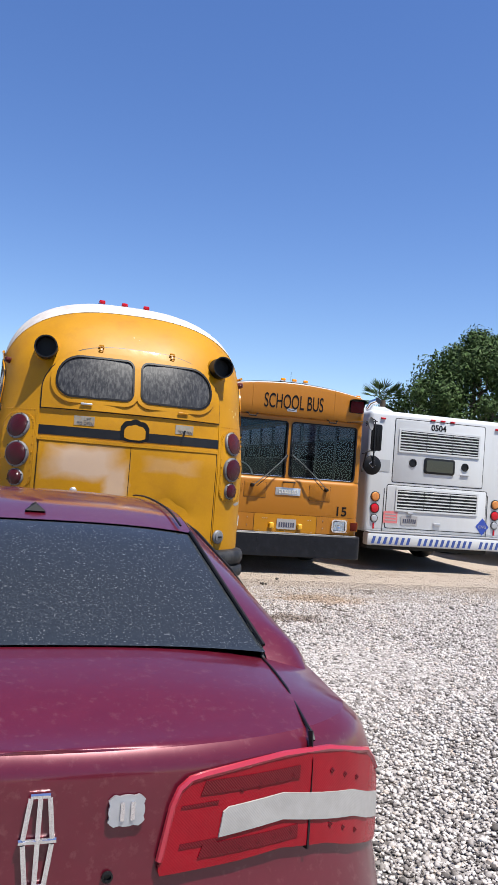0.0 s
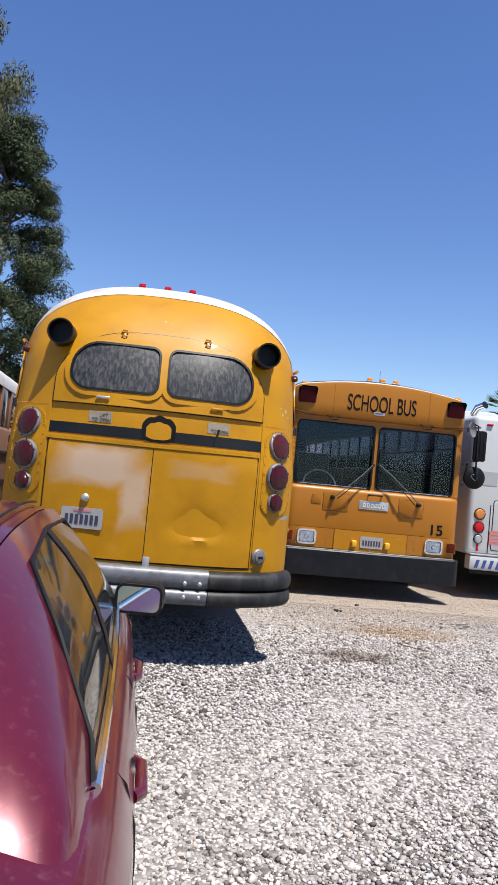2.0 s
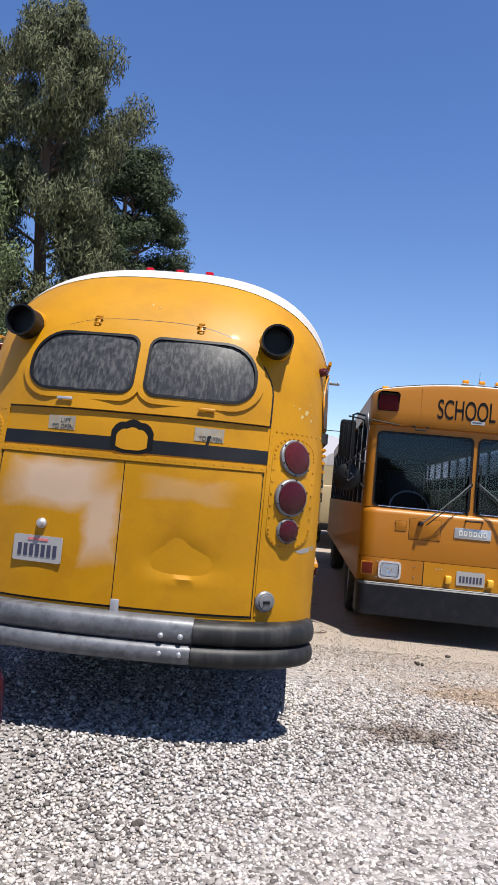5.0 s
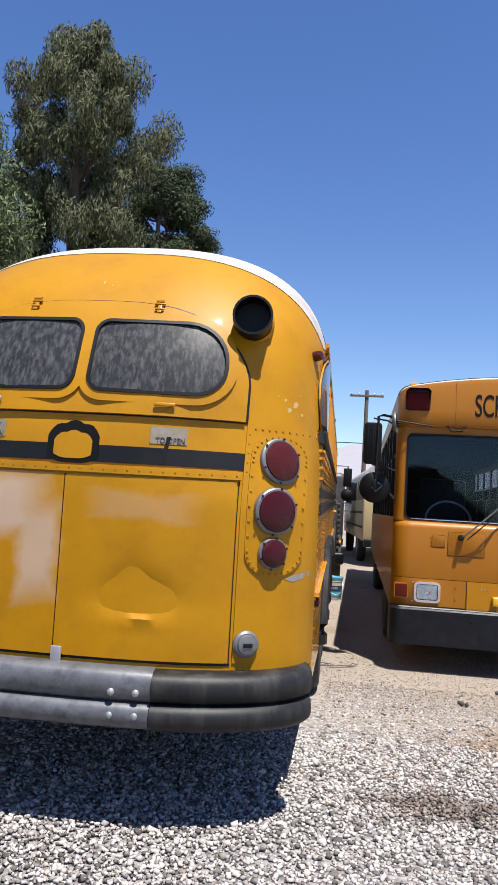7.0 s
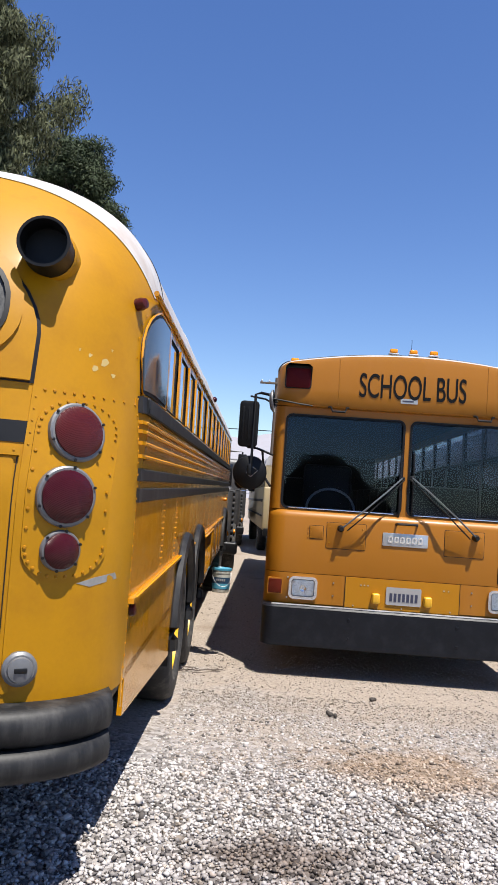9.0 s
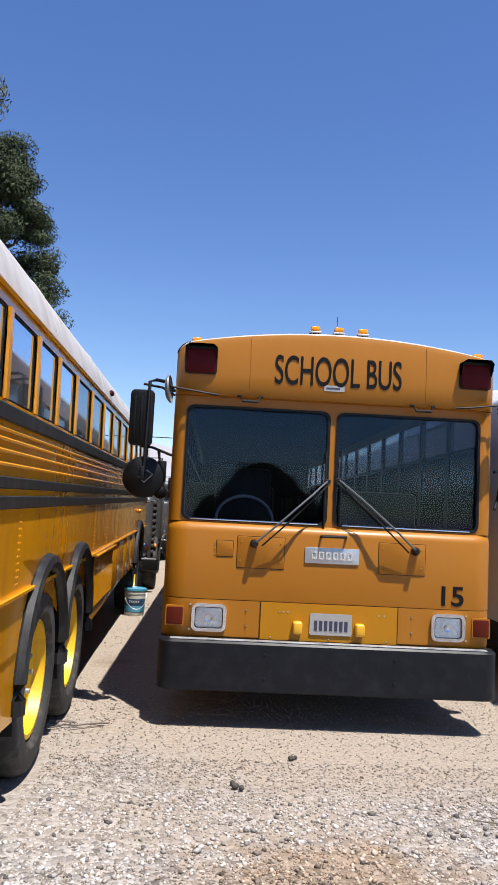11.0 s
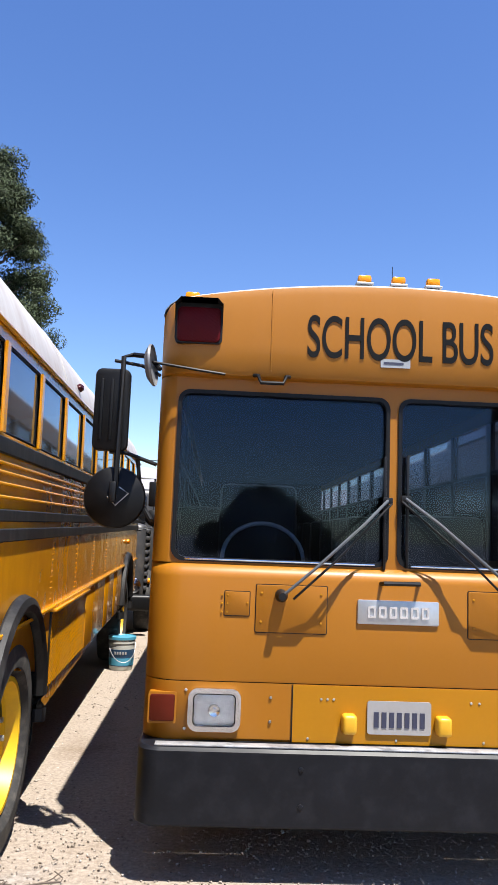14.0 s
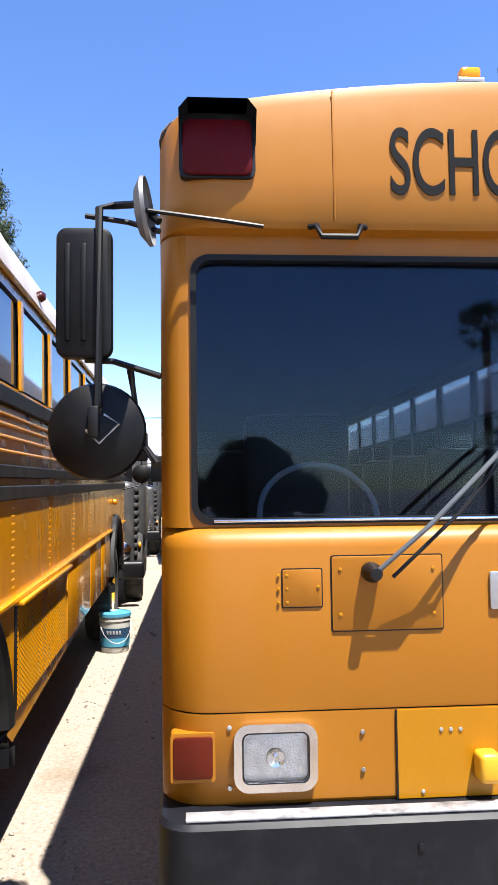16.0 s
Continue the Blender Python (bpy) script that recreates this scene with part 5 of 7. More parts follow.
def flat_bus(m):
    bus = thing("school_bus", "orange-yellow flat-fronted school bus with large split windscreen", "bus", m)

    def shell(zs, ys, halfw, mat, name, label, front=True):
        """A wrap-round panel: front between rounded corners, running back along both sides."""
        plan = []
        r = 0.16
        for i in range(7):
            a = radians(90 * i / 6)
            plan.append((-halfw + r - r * math.cos(a), r - r * math.sin(a)))
        nx = 10
        plan += [(-halfw + r + (2 * halfw - 2 * r) * i / nx, 0) for i in range(1, nx)]
        plan += [(-x, y) for x, y in reversed(plan[:7])]
        vs, fs = [], []
        for z, dy in zs:
            for x, y in plan:
                vs.append((x, y + dy, z))
        w = len(plan)
        for j in range(len(zs) - 1):
            for i in range(w - 1):
                fs.append((j * w + i, j * w + i + 1, (j + 1) * w + i + 1, (j + 1) * w + i))
        return raw(name, vs, fs, mat, bus, label)

    # lower front, belt and sill
    shell([(0.60, 0.02), (0.62, 0.004), (0.875, 0.002)], None, GW, ORANGE, "lower_front_panel", "orange lower front panel")
    shell([(0.879, 0.002), (0.89, 0.0), (1.36, 0.0), (1.39, 0.008), (1.412, 0.03), (1.425, 0.055)], None, GW, ORANGE, "front_panel", "orange front panel below the windscreen")
    part("front_gap", box((0, 0.07, 0.88), (2.2, 0.1, 0.03)), BLACK, bus)
    # windscreen surround with two openings
    hole = {}
    for k, (x0, x1) in (("a", (-1.10, -0.045)), ("b", (0.012, 1.085))):
        hole[k] = round_rect(x0, 1.440, x1, 2.275, 0.055, 5)
    f = bmesh.new()
    verts = [f.verts.new((x, 0.055, z)) for x, z in ((-1.118, 1.425), (1.118, 1.425), (1.118, 2.345), (-1.118, 2.345))]
    edges = [f.edges.new((verts[i], verts[(i + 1) % 4])) for i in range(4)]
    for k in hole:
        hv = [f.verts.new((x, 0.055, z)) for x, z in hole[k]]
        edges += [f.edges.new((hv[i], hv[(i + 1) % len(hv)])) for i in range(len(hv))]
    bmesh.ops.triangle_fill(f, edges=edges, use_beauty=True)
    g = bmesh.ops.extrude_face_region(f, geom=f.faces[:])
    bmesh.ops.translate(f, vec=(0, 0.05, 0), verts=[v for v in g["geom"] if isinstance(v, bmesh.types.BMVert)])
    part("windscreen_surround", f, ORANGE, bus, "orange surround of the windscreen")
    for s in (-1, 1):
        vs, fs = [], []
        for z in (1.425, 2.345):
            for i in range(7):
                a = radians(90 * i / 6)
                vs.append((s * (GW - 0.0875 + 0.0875 * math.sin(a)), 0.055 + 0.12 - 0.12 * math.cos(a), z))
        raw("corner_post", vs, [(i, i + 1, i + 8, i + 7) for i in range(6)], ORANGE, bus)
    for k in hole:
        x0, x1 = (-1.10, -0.045) if k == "a" else (0.012, 1.085)
        inner = round_rect(x0 + 0.012, 1.452, x1 - 0.012, 2.263, 0.050, 5)
        outer = round_rect(x0 - 0.007, 1.433, x1 + 0.007, 2.282, 0.06, 5)
        ws = part("windscreen", slab(inner, 0.078, 0.084), SCREEN, bus, "dark reflecting windscreen pane", smooth=0)
        part("gasket", ring(outer, inner, 0.045, 0.095), GASKET, ws, "black rubber windscreen gasket")
        part("bead", box(((x0 + x1) / 2, 0.046, 1.444), (x1 - x0 - 0.12, 0.012, 0.010), 0.003), CHROME, ws, "bright metal bead")
    # brow with arched top: a recessed field in the middle for the sign
    vs, fs = [], []
    n = 28
    prof = [(0.055, None, 2.345), (0.004, None, 2.352), (-0.008, None, 2.372), (-0.010, 0.30, 0), (-0.008, 0.85, 0), (0.005, 0.95, 0), (0.035, 0.985, 0), (0.10, 1.0, 0), (0.5, 1.01, 0)]
    for i in range(n + 1):
        t = -1 + 2 * i / n
        x = GW * math.sin(t * math.pi / 2)
        cy = 0.16 * (1 - math.sqrt(max(0, 1 - max(0, (abs(x) - GW + 0.16) / 0.16) ** 2)))
        top = arch(x)
        for dy, k, z in prof:
            vs.append((x, dy + cy, z if k is None else 2.372 + (top - 2.372) * k))
    w = len(prof)
    fs = [(i * w + j, (i + 1) * w + j, (i + 1) * w + j + 1, i * w + j + 1) for i in range(n) for j in range(w - 1)]
    raw("brow", vs, [q for k, q in enumerate(fs) if k % (w - 1) < 5], ORANGE, bus, "orange brow over the windscreen carrying the sign")
    raw("roof_lip", vs, [q for k, q in enumerate(fs) if k % (w - 1) >= 5], ROOFWHITE, bus, "white roof lip")
    # sides, window band, roof
    L = 11.0
    for s in (-1, 1):
        part("side_panel", box((s * (GW - 0.02), L / 2 + 0.1, 1.02), (0.04, L - 0.12, 0.86)), ORANGE, bus, "orange side panel")
        part("window_rail", box((s * (GW - 0.02), L / 2 + 0.1, 2.59), (0.04, L - 0.12, 0.20)), ORANGE, bus)
        y = 0.16
        while y < L - 0.3:
            part("window_post", box((s * (GW - 0.02), y + 0.045, 1.97), (0.036, 0.09, 1.04)), BLACK, bus)
            part("window_pane", box((s * (GW - 0.03), y + 0.48, 2.305), (0.006, 0.78, 0.37)), SIDEGLASS, bus, "clear upper sash of a side window")
            part("window_pane", box((s * (GW - 0.03), y + 0.48, 1.77), (0.006, 0.78, 0.64)), CARDARK, bus, "dark lower sash of a side window")
            part("sash_bar", box((s * (GW - 0.03), y + 0.48, 2.105), (0.02, 0.78, 0.03)), BLACK, bus)
            y += 0.87
        for yy in (1.9, 7.6):
            wheel(bus, s * (GW - 0.14), yy, 0.50, 0.26, s, 0.29, DULL)
    vs, fs = [], []
    for y in (0.10, L):
        for i in range(n + 1):
            x = GW * math.sin((-1 + 2 * i / n) * math.pi / 2)
            vs.append((x, y, arch(x) + 0.01))
    raw("roof", vs, [(i, i + 1, n + 2 + i, n + 1 + i) for i in range(n)], ROOFWHITE, bus, "white roof")
    part("floor_pan", box((0, L / 2, 0.72), (2.34, L - 0.2, 0.14)), CABIN, bus, "dark floor and underbody")
    part("rear_wall", box((0, L, 1.65), (2.36, 0.05, 1.9)), CABIN, bus)
    for s in (-1, 1):
        part("pillar_liner", box((s * 1.140, 0.16, 1.86), (0.04, 0.09, 0.92)), GASKET, bus)
    part("ceiling_liner", box((0, L / 2, 2.60), (2.30, L - 0.3, 0.02)), CABIN, bus)
    # bumper
    plan = []
    r = 0.10
    for i in range(6):
        a = radians(90 * i / 5)
        plan.append((-GW - 0.005 + r - r * math.cos(a), r - r * math.sin(a)))
    plan = [(-GW - 0.005, 0.40)] + plan
    plan += [(-x, y) for x, y in reversed(plan)]
    prof = [(0.10, 0.262), (0.008, 0.262), (0.0, 0.270), (0.0, 0.588), (0.012, 0.602), (0.12, 0.608)]
    vs = []
    for k, (x, y) in enumerate(plan):
        for d, z in prof:
            s = (1 - d / (GW + 0.2))
            vs.append((x * s, y - 0.11 + d, z))
    w = len(prof)
    fs = [(i * w + j, (i + 1) * w + j, (i + 1) * w + j + 1, i * w + j + 1) for i in range(len(plan) - 1) for j in range(w - 1)]
    raw("bumper", vs, fs, BUMPER, bus, "wide black steel front bumper, scuffed")
    part("bumper_top", box((0, -0.062, 0.6075), (2.26, 0.060, 0.008), 0.003), SCUFFED, bus, "scuffed bare metal along the bumper top")
    flat_front(bus)
    return bus


GB = flat_bus(pose(3.972, 10.915, 0))


# ---- white transit bus seen from behind ----
def louvre(bus, x0, x1, z0, z1, n, gaps):
    """A louvred opening: dark backing, frame and separate slats."""
    back = part("louvre", slab(round_rect(x0, z0, x1, z1, 0.01, 2), -0.0135, 0.0), BLACK, bus, "louvred engine opening")
    part("louvre_frame", ring(round_rect(x0 - 0.03, z0 - 0.03, x1 + 0.03, z1 + 0.03, 0.02, 3), round_rect(x0, z0, x1, z1, 0.01, 3), -0.024, 0.0), BUSWHITE, back)
    h = (z1 - z0) / n
    xs = [x0] + [x0 + (x1 - x0) * g for g in gaps] + [x1]
    for a, b in zip(xs, xs[1:]):
        for i in range(n):
            s = box(((a + b) / 2, -0.021, z0 + h * (i + 0.55)), (b - a - 0.012, 0.012, h * 0.36), 0.002, seg=1)
            part("slat", s, BUSWHITE, back)


def white_bus(m):
    bus = thing("transit_bus", "white transit bus with louvred engine doors and striped bumper", "bus", m)
    W = 1.33
    body = box((0, 5.6, 1.66), (2 * W, 11.2, 2.06), 0.09, seg=4)
    part("body", body, BUSWHITE, bus, "white bus body")
    pod = slab([(-0.62, 2.58), (0.35, 2.58), (0.38, 2.68), (0.30, 2.76), (0.12, 2.82), (-0.45, 2.80), (-0.60, 2.74)], 0.9, 3.8, bevel=0.03)
    pod.transform(Matrix.Translation((-0.78, 0, 0.03)))
    part("roof_pod", pod, BUSWHITE, bus, "white domed roof pod")
    part("exhaust", pipe([(-1.16, 0.5, 2.55), (-1.16, 0.5, 2.74), (-1.13, 0.44, 2.84), (-1.06, 0.34, 2.88)], 0.055, 14), CHROME, bus, "curved chrome exhaust stack")
    part("exhaust_mouth", lathe([(0.058, 0), (0.06, 0.01), (0.048, 0.012), (0, 0.005)], 16, Matrix.Translation((-1.06, 0.34, 2.88)) @ Vector((0.4, -0.8, 0.35)).to_track_quat("Z", "Y").to_matrix().to_4x4()), BLACK, bus)
    part("underbody", box((0, 5.6, 0.52), (2.3, 10.8, 0.36)), BLACK, bus, "dark underbody")
    face = Matrix.Rotation(radians(90), 4, "X")
    # upper and lower engine doors
    for z0, z1, x0, x1, mat in ((1.50, 2.57, -0.86, 0.86, BUSWHITE), (0.72, 1.44, -0.94, 0.96, BUSGREY)):
        part("engine_door", slab(round_rect(x0, z0, x1, z1, 0.03, 3), -0.008, 0.01, bevel=0.004), BUSWHITE, bus, "white engine door")
        part("door_gap", ring(round_rect(x0 - 0.012, z0 - 0.012, x1 + 0.012, z1 + 0.012, 0.035, 3), round_rect(x0 + 0.002, z0 + 0.002, x1 - 0.002, z1 - 0.002, 0.03, 3), -0.002, 0.004), BLACK, bus)
    louvre(bus, -0.76, 0.74, 2.04, 2.38, 7, (0.33, 0.66))
    louvre(bus, -0.75, 0.77, 1.04, 1.37, 6, (0.33, 0.66))
    part("grey_panel", slab(round_rect(-1.27, 1.66, -0.92, 1.86, 0.01, 2), -0.006, 0.004), BUSGREY, bus, "grey vent panel")
    lb = part("lamp_box", slab(round_rect(-0.29, 1.68, 0.30, 1.95, 0.05, 4), -0.03, 0.0, bevel=0.01), BLACK, bus, "black display box")
    part("display_glass", slab(round_rect(-0.25, 1.715, 0.26, 1.915, 0.03, 4), -0.034, -0.03), CARDARK, lb, "dark display glass")
    for x in (-0.50, 0.50):
        part("vent_hole", lathe([(0.07, 0.0), (0.07, 0.014), (0.055, 0.016), (0.052, 0.004), (0, 0.004)], 18, Matrix.Translation((x, -0.008, 1.84)) @ face), BLACK, bus, "round black vent")
    part("door_grip", box((0.50, -0.02, 1.70), (0.16, 0.02, 0.02), 0.005), DULL, bus)
    letters("0504", 0.145, BLACKINK, Matrix.Translation((-0.05, -0.012, 2.425)) @ face, bus, "fleet_number", "black numerals above the louvre", bold=0.003)
    for x in (-0.17, 0.02, 0.21, -1.10, 1.10):
        part("marker_lamp", box((x, -0.01, 2.60 if abs(x) < 1 else 2.55), (0.09, 0.03, 0.03), 0.008), BRIGHTRED, bus, "small red marker lamp")
    for s in (-1, 1):
        for z, r, mat, lab in ((1.23, 0.075, AMBERLENS_PALE, "orange"), (1.035, 0.075, BRIGHTRED, "red"), (0.865, 0.06, DULL, "grey")):
            lamp = part("tail_lamp", lathe([(r * 1.15, 0), (r * 1.15, 0.012), (r, 0.014)], 22, Matrix.Translation((s * 1.15, 0.0, z)) @ face), BLACK, bus, "round tail lamp")
            part("lens", lathe([(r, 0.01), (r * 0.8, 0.03), (0, 0.038)], 22, Matrix.Translation((s * 1.15, 0.0, z)) @ face), mat, lamp, lab + " lamp glass")
        part("reflector", box((s * 1.15, -0.006, 0.74), (0.03, 0.012, 0.10), 0.003), BRIGHTRED, bus)
        part("corner_seam", box((s * 0.99, -0.003, 1.0), (0.01, 0.008, 0.75)), BLACK, bus)
        for y in (2.6, 8.4):
            wheel(bus, s * (W - 0.16), y, 0.48, 0.28, s, 0.28, DULL)
        # side windows
        for i in range(8):
            part("window_pane", box((s * (W - 0.002), 1.6 + 1.2 * i, 1.72), (0.012, 1.05, 0.66), 0.003), CARDARK, bus, "dark side window")
    # notices, plate, handle, diamond sign
    nt = part("notice", slab(round_rect(-0.98, 0.80, -0.72, 1.0, 0.005, 2), -0.010, -0.006), REDSTICKER, bus, "faded red notice")
    for i in range(3):
        part("text_bar", box((-0.85, -0.0115, 0.85 + 0.05 * i), (0.20, 0.002, 0.018)), PLATEWHITE, nt)
    number_plate(bus, Matrix.Translation((-0.50, -0.012, 0.86)) @ face)
    part("plate_lamp", box((-0.50, -0.025, 0.985), (0.10, 0.04, 0.03), 0.01), DULL, bus)
    part("door_handle", box((0.02, -0.02, 0.82), (0.14, 0.03, 0.05), 0.012), DULL, bus, "steel door handle")
    dm = slab([(0.94, 0.70), (1.07, 0.85), (0.94, 1.0), (0.81, 0.85)], -0.013, -0.008)
    dm.transform(Matrix.Translation((-0.03, 0, -0.02)))
    d = part("diamond_sign", dm, BLUE, bus, "blue diamond sign with white letters")
    letters("CNG", 0.075, PLATEWHITE, Matrix.Translation((0.91, -0.0145, 0.805)) @ face, d)
    # bumper with slanted blue and white stripes
    bump = part("bumper", box((0, -0.05, 0.53), (2.62, 0.20, 0.21), 0.03), BUSWHITE, bus, "white rear bumper")
    for i in range(24):
        x = -1.24 + 0.106 * i
        if abs(x + 0.46) < 0.05 or abs(x - 0.70) < 0.05:
            continue
        part("hazard_stripe", slab([(x, 0.455), (x + 0.05, 0.455), (x + 0.085, 0.575), (x + 0.035, 0.575)], -0.154, -0.149), HAZARD, bump)
    part("bumper_shelf", box((0, -0.06, 0.645), (2.60, 0.18, 0.02), 0.006), DULL, bump)
    return bus


AMBERLENS_PALE = lens("dull_orange_lens", (0.50, 0.19, 0.05), 0.2)
WB = white_bus(pose(6.98, 11.75, 0, 0, 0, -1.0))


# ---- wine-red saloon car ----
def curve(keys):
    """A smooth function through (place, value) pairs."""
    ys, vs = [k[0] for k in keys], [k[1] for k in keys]

    def f(y):
        if y <= ys[0]:
            return vs[0]
        if y >= ys[-1]:
            return vs[-1]
        i = max(k for k in range(len(ys) - 1) if ys[k] <= y)
        h = ys[i + 1] - ys[i]
        t = (y - ys[i]) / h

        def slope(k):
            if k in (0, len(ys) - 1):
                return (vs[min(k + 1, len(ys) - 1)] - vs[max(k - 1, 0)]) / (ys[min(k + 1, len(ys) - 1)] - ys[max(k - 1, 0)])
            a, b = (vs[k] - vs[k - 1]) / (ys[k] - ys[k - 1]), (vs[k + 1] - vs[k]) / (ys[k + 1] - ys[k])
            return 0.0 if a * b <= 0 else 2 * a * b / (a + b)
        return (2 * t ** 3 - 3 * t ** 2 + 1) * vs[i] + (t ** 3 - 2 * t ** 2 + t) * h * slope(i) + (3 * t ** 2 - 2 * t ** 3) * vs[i + 1] + (t ** 3 - t ** 2) * h * slope(i + 1)
    return f


C_LEN = 4.18
c_half = curve([(0.0, 0.80), (0.30, 0.835), (0.9, 0.872), (1.8, 0.882), (2.8, 0.872), (3.4, 0.85), (3.9, 0.78), (4.12, 0.62), (4.18, 0.50)])
c_sh = curve([(0.0, 0.860), (0.3, 0.870), (0.9, 0.895), (1.8, 0.882), (2.6, 0.862), (3.1, 0.82), (3.7, 0.74), (4.05, 0.62), (4.18, 0.52)])
c_mid = curve([(0.0, 0.878), (0.12, 0.884), (0.35, 0.935), (0.585, 0.962), (1.0, 0.97), (2.7, 0.96), (2.95, 0.925), (3.3, 0.89), (3.8, 0.80), (4.1, 0.66), (4.18, 0.54)])
c_rear = curve([(0.20, 0.10), (0.34, 0.015), (0.46, -0.012), (0.555, 0.0), (0.575, 0.040), (0.70, 0.050), (0.83, 0.058), (0.864, 0.064), (0.874, 0.080)])
c_roof = curve([(0.585, 0.966), (1.125, 1.236), (1.45, 1.288), (1.85, 1.303), (2.25, 1.285), (2.6, 1.13), (2.95, 0.93)])
c_rail = curve([(0.585, 0.632), (1.125, 0.522), (1.6, 0.530), (2.2, 0.535), (2.6, 0.585), (2.95, 0.655)])
c_side = curve([(0.0, 0.93), (0.15, 0.97), (0.45, 1.0), (0.68, 1.0), (0.86, 0.985), (0.95, 0.950), (1.0, 0.905)])


def tail_bow(x):
    return 0.32 * (1 - math.sqrt(max(0.0, 1 - min(1.0, abs(x) / 0.845) ** 2.4)))


def car_tail(x, z, off=0.0):
    """A point on the car's tail, off metres outwards."""
    y = c_rear(z) + tail_bow(x)
    e = 0.008
    n = Vector(((tail_bow(x + e) - tail_bow(x - e)) / (2 * e), -1, (c_rear(z + e) - c_rear(z - e)) / (2 * e) * 0.4)).normalized()
    return Vector((x, y, z)) + n * off


def tail_patch(poly, thick, off, mat, name, parent, label="", cut=0.045):
    """A sheet laid on the car's tail, outline in x and z."""
    own = bmesh.new()
    own.faces.new([own.verts.new((x, 0, z)) for x, z in poly])
    xs = [p[0] for p in poly]
    n = max(2, int((max(xs) - min(xs)) / cut))
    for i in range(1, n):
        bmesh.ops.bisect_plane(own, geom=own.verts[:] + own.edges[:] + own.faces[:], plane_co=(min(xs) + (max(xs) - min(xs)) * i / n, 0, 0), plane_no=(1, 0, 0), dist=1e-5)
    g = bmesh.ops.extrude_face_region(own, geom=own.faces[:])
    top = {v for v in g["geom"] if isinstance(v, bmesh.types.BMVert)}
    for v in own.verts:
        v.co = car_tail(v.co.x, v.co.z, off + thick if v in top else off)
    return part(name, own, mat, parent, label)


def cabin_pt(s, y, f, off=0.0):
    """A point on the cabin's flank: f from 0 at the belt to 1 at the roof rail."""
    xb, zb = c_half(y) * 0.905 - 0.008, c_sh(y) - 0.004 - max(0.0, 0.60 - y) * 1.3
    xt, zt = c_rail(y), c_roof(y) - 0.022 - max(0.0, 0.60 - y) * 1.3
    k = 0.045 * math.sin(math.pi * f)
    x, z = xb + (xt - xb) * f + k * 0.8 + off * 0.8, zb + (zt - zb) * f + k * 0.35 + off * 0.6
    return Vector((s * x, y, z))


def flank(s, poly, off, mat, name, parent, label="", n=14):
    """A sheet on the cabin's flank between a lower and an upper line, each of (y, f) points."""
    lo, hi = poly
    flo, fhi = curve(lo), curve(hi)
    y0, y1 = max(lo[0][0], hi[0][0]), min(lo[-1][0], hi[-1][0])
    vs, fs = [], []
    m = 5
    for i in range(n + 1):
        y = y0 + (y1 - y0) * i / n
        for j in range(m + 1):
            vs.append(cabin_pt(s, y, flo(y) + (max(fhi(y), flo(y)) - flo(y)) * j / m, off))
    fs = [(i * (m + 1) + j, (i + 1) * (m + 1) + j, (i + 1) * (m + 1) + j + 1, i * (m + 1) + j + 1) for i in range(n) for j in range(m)]
    return raw(name, vs, fs, mat, parent, label)


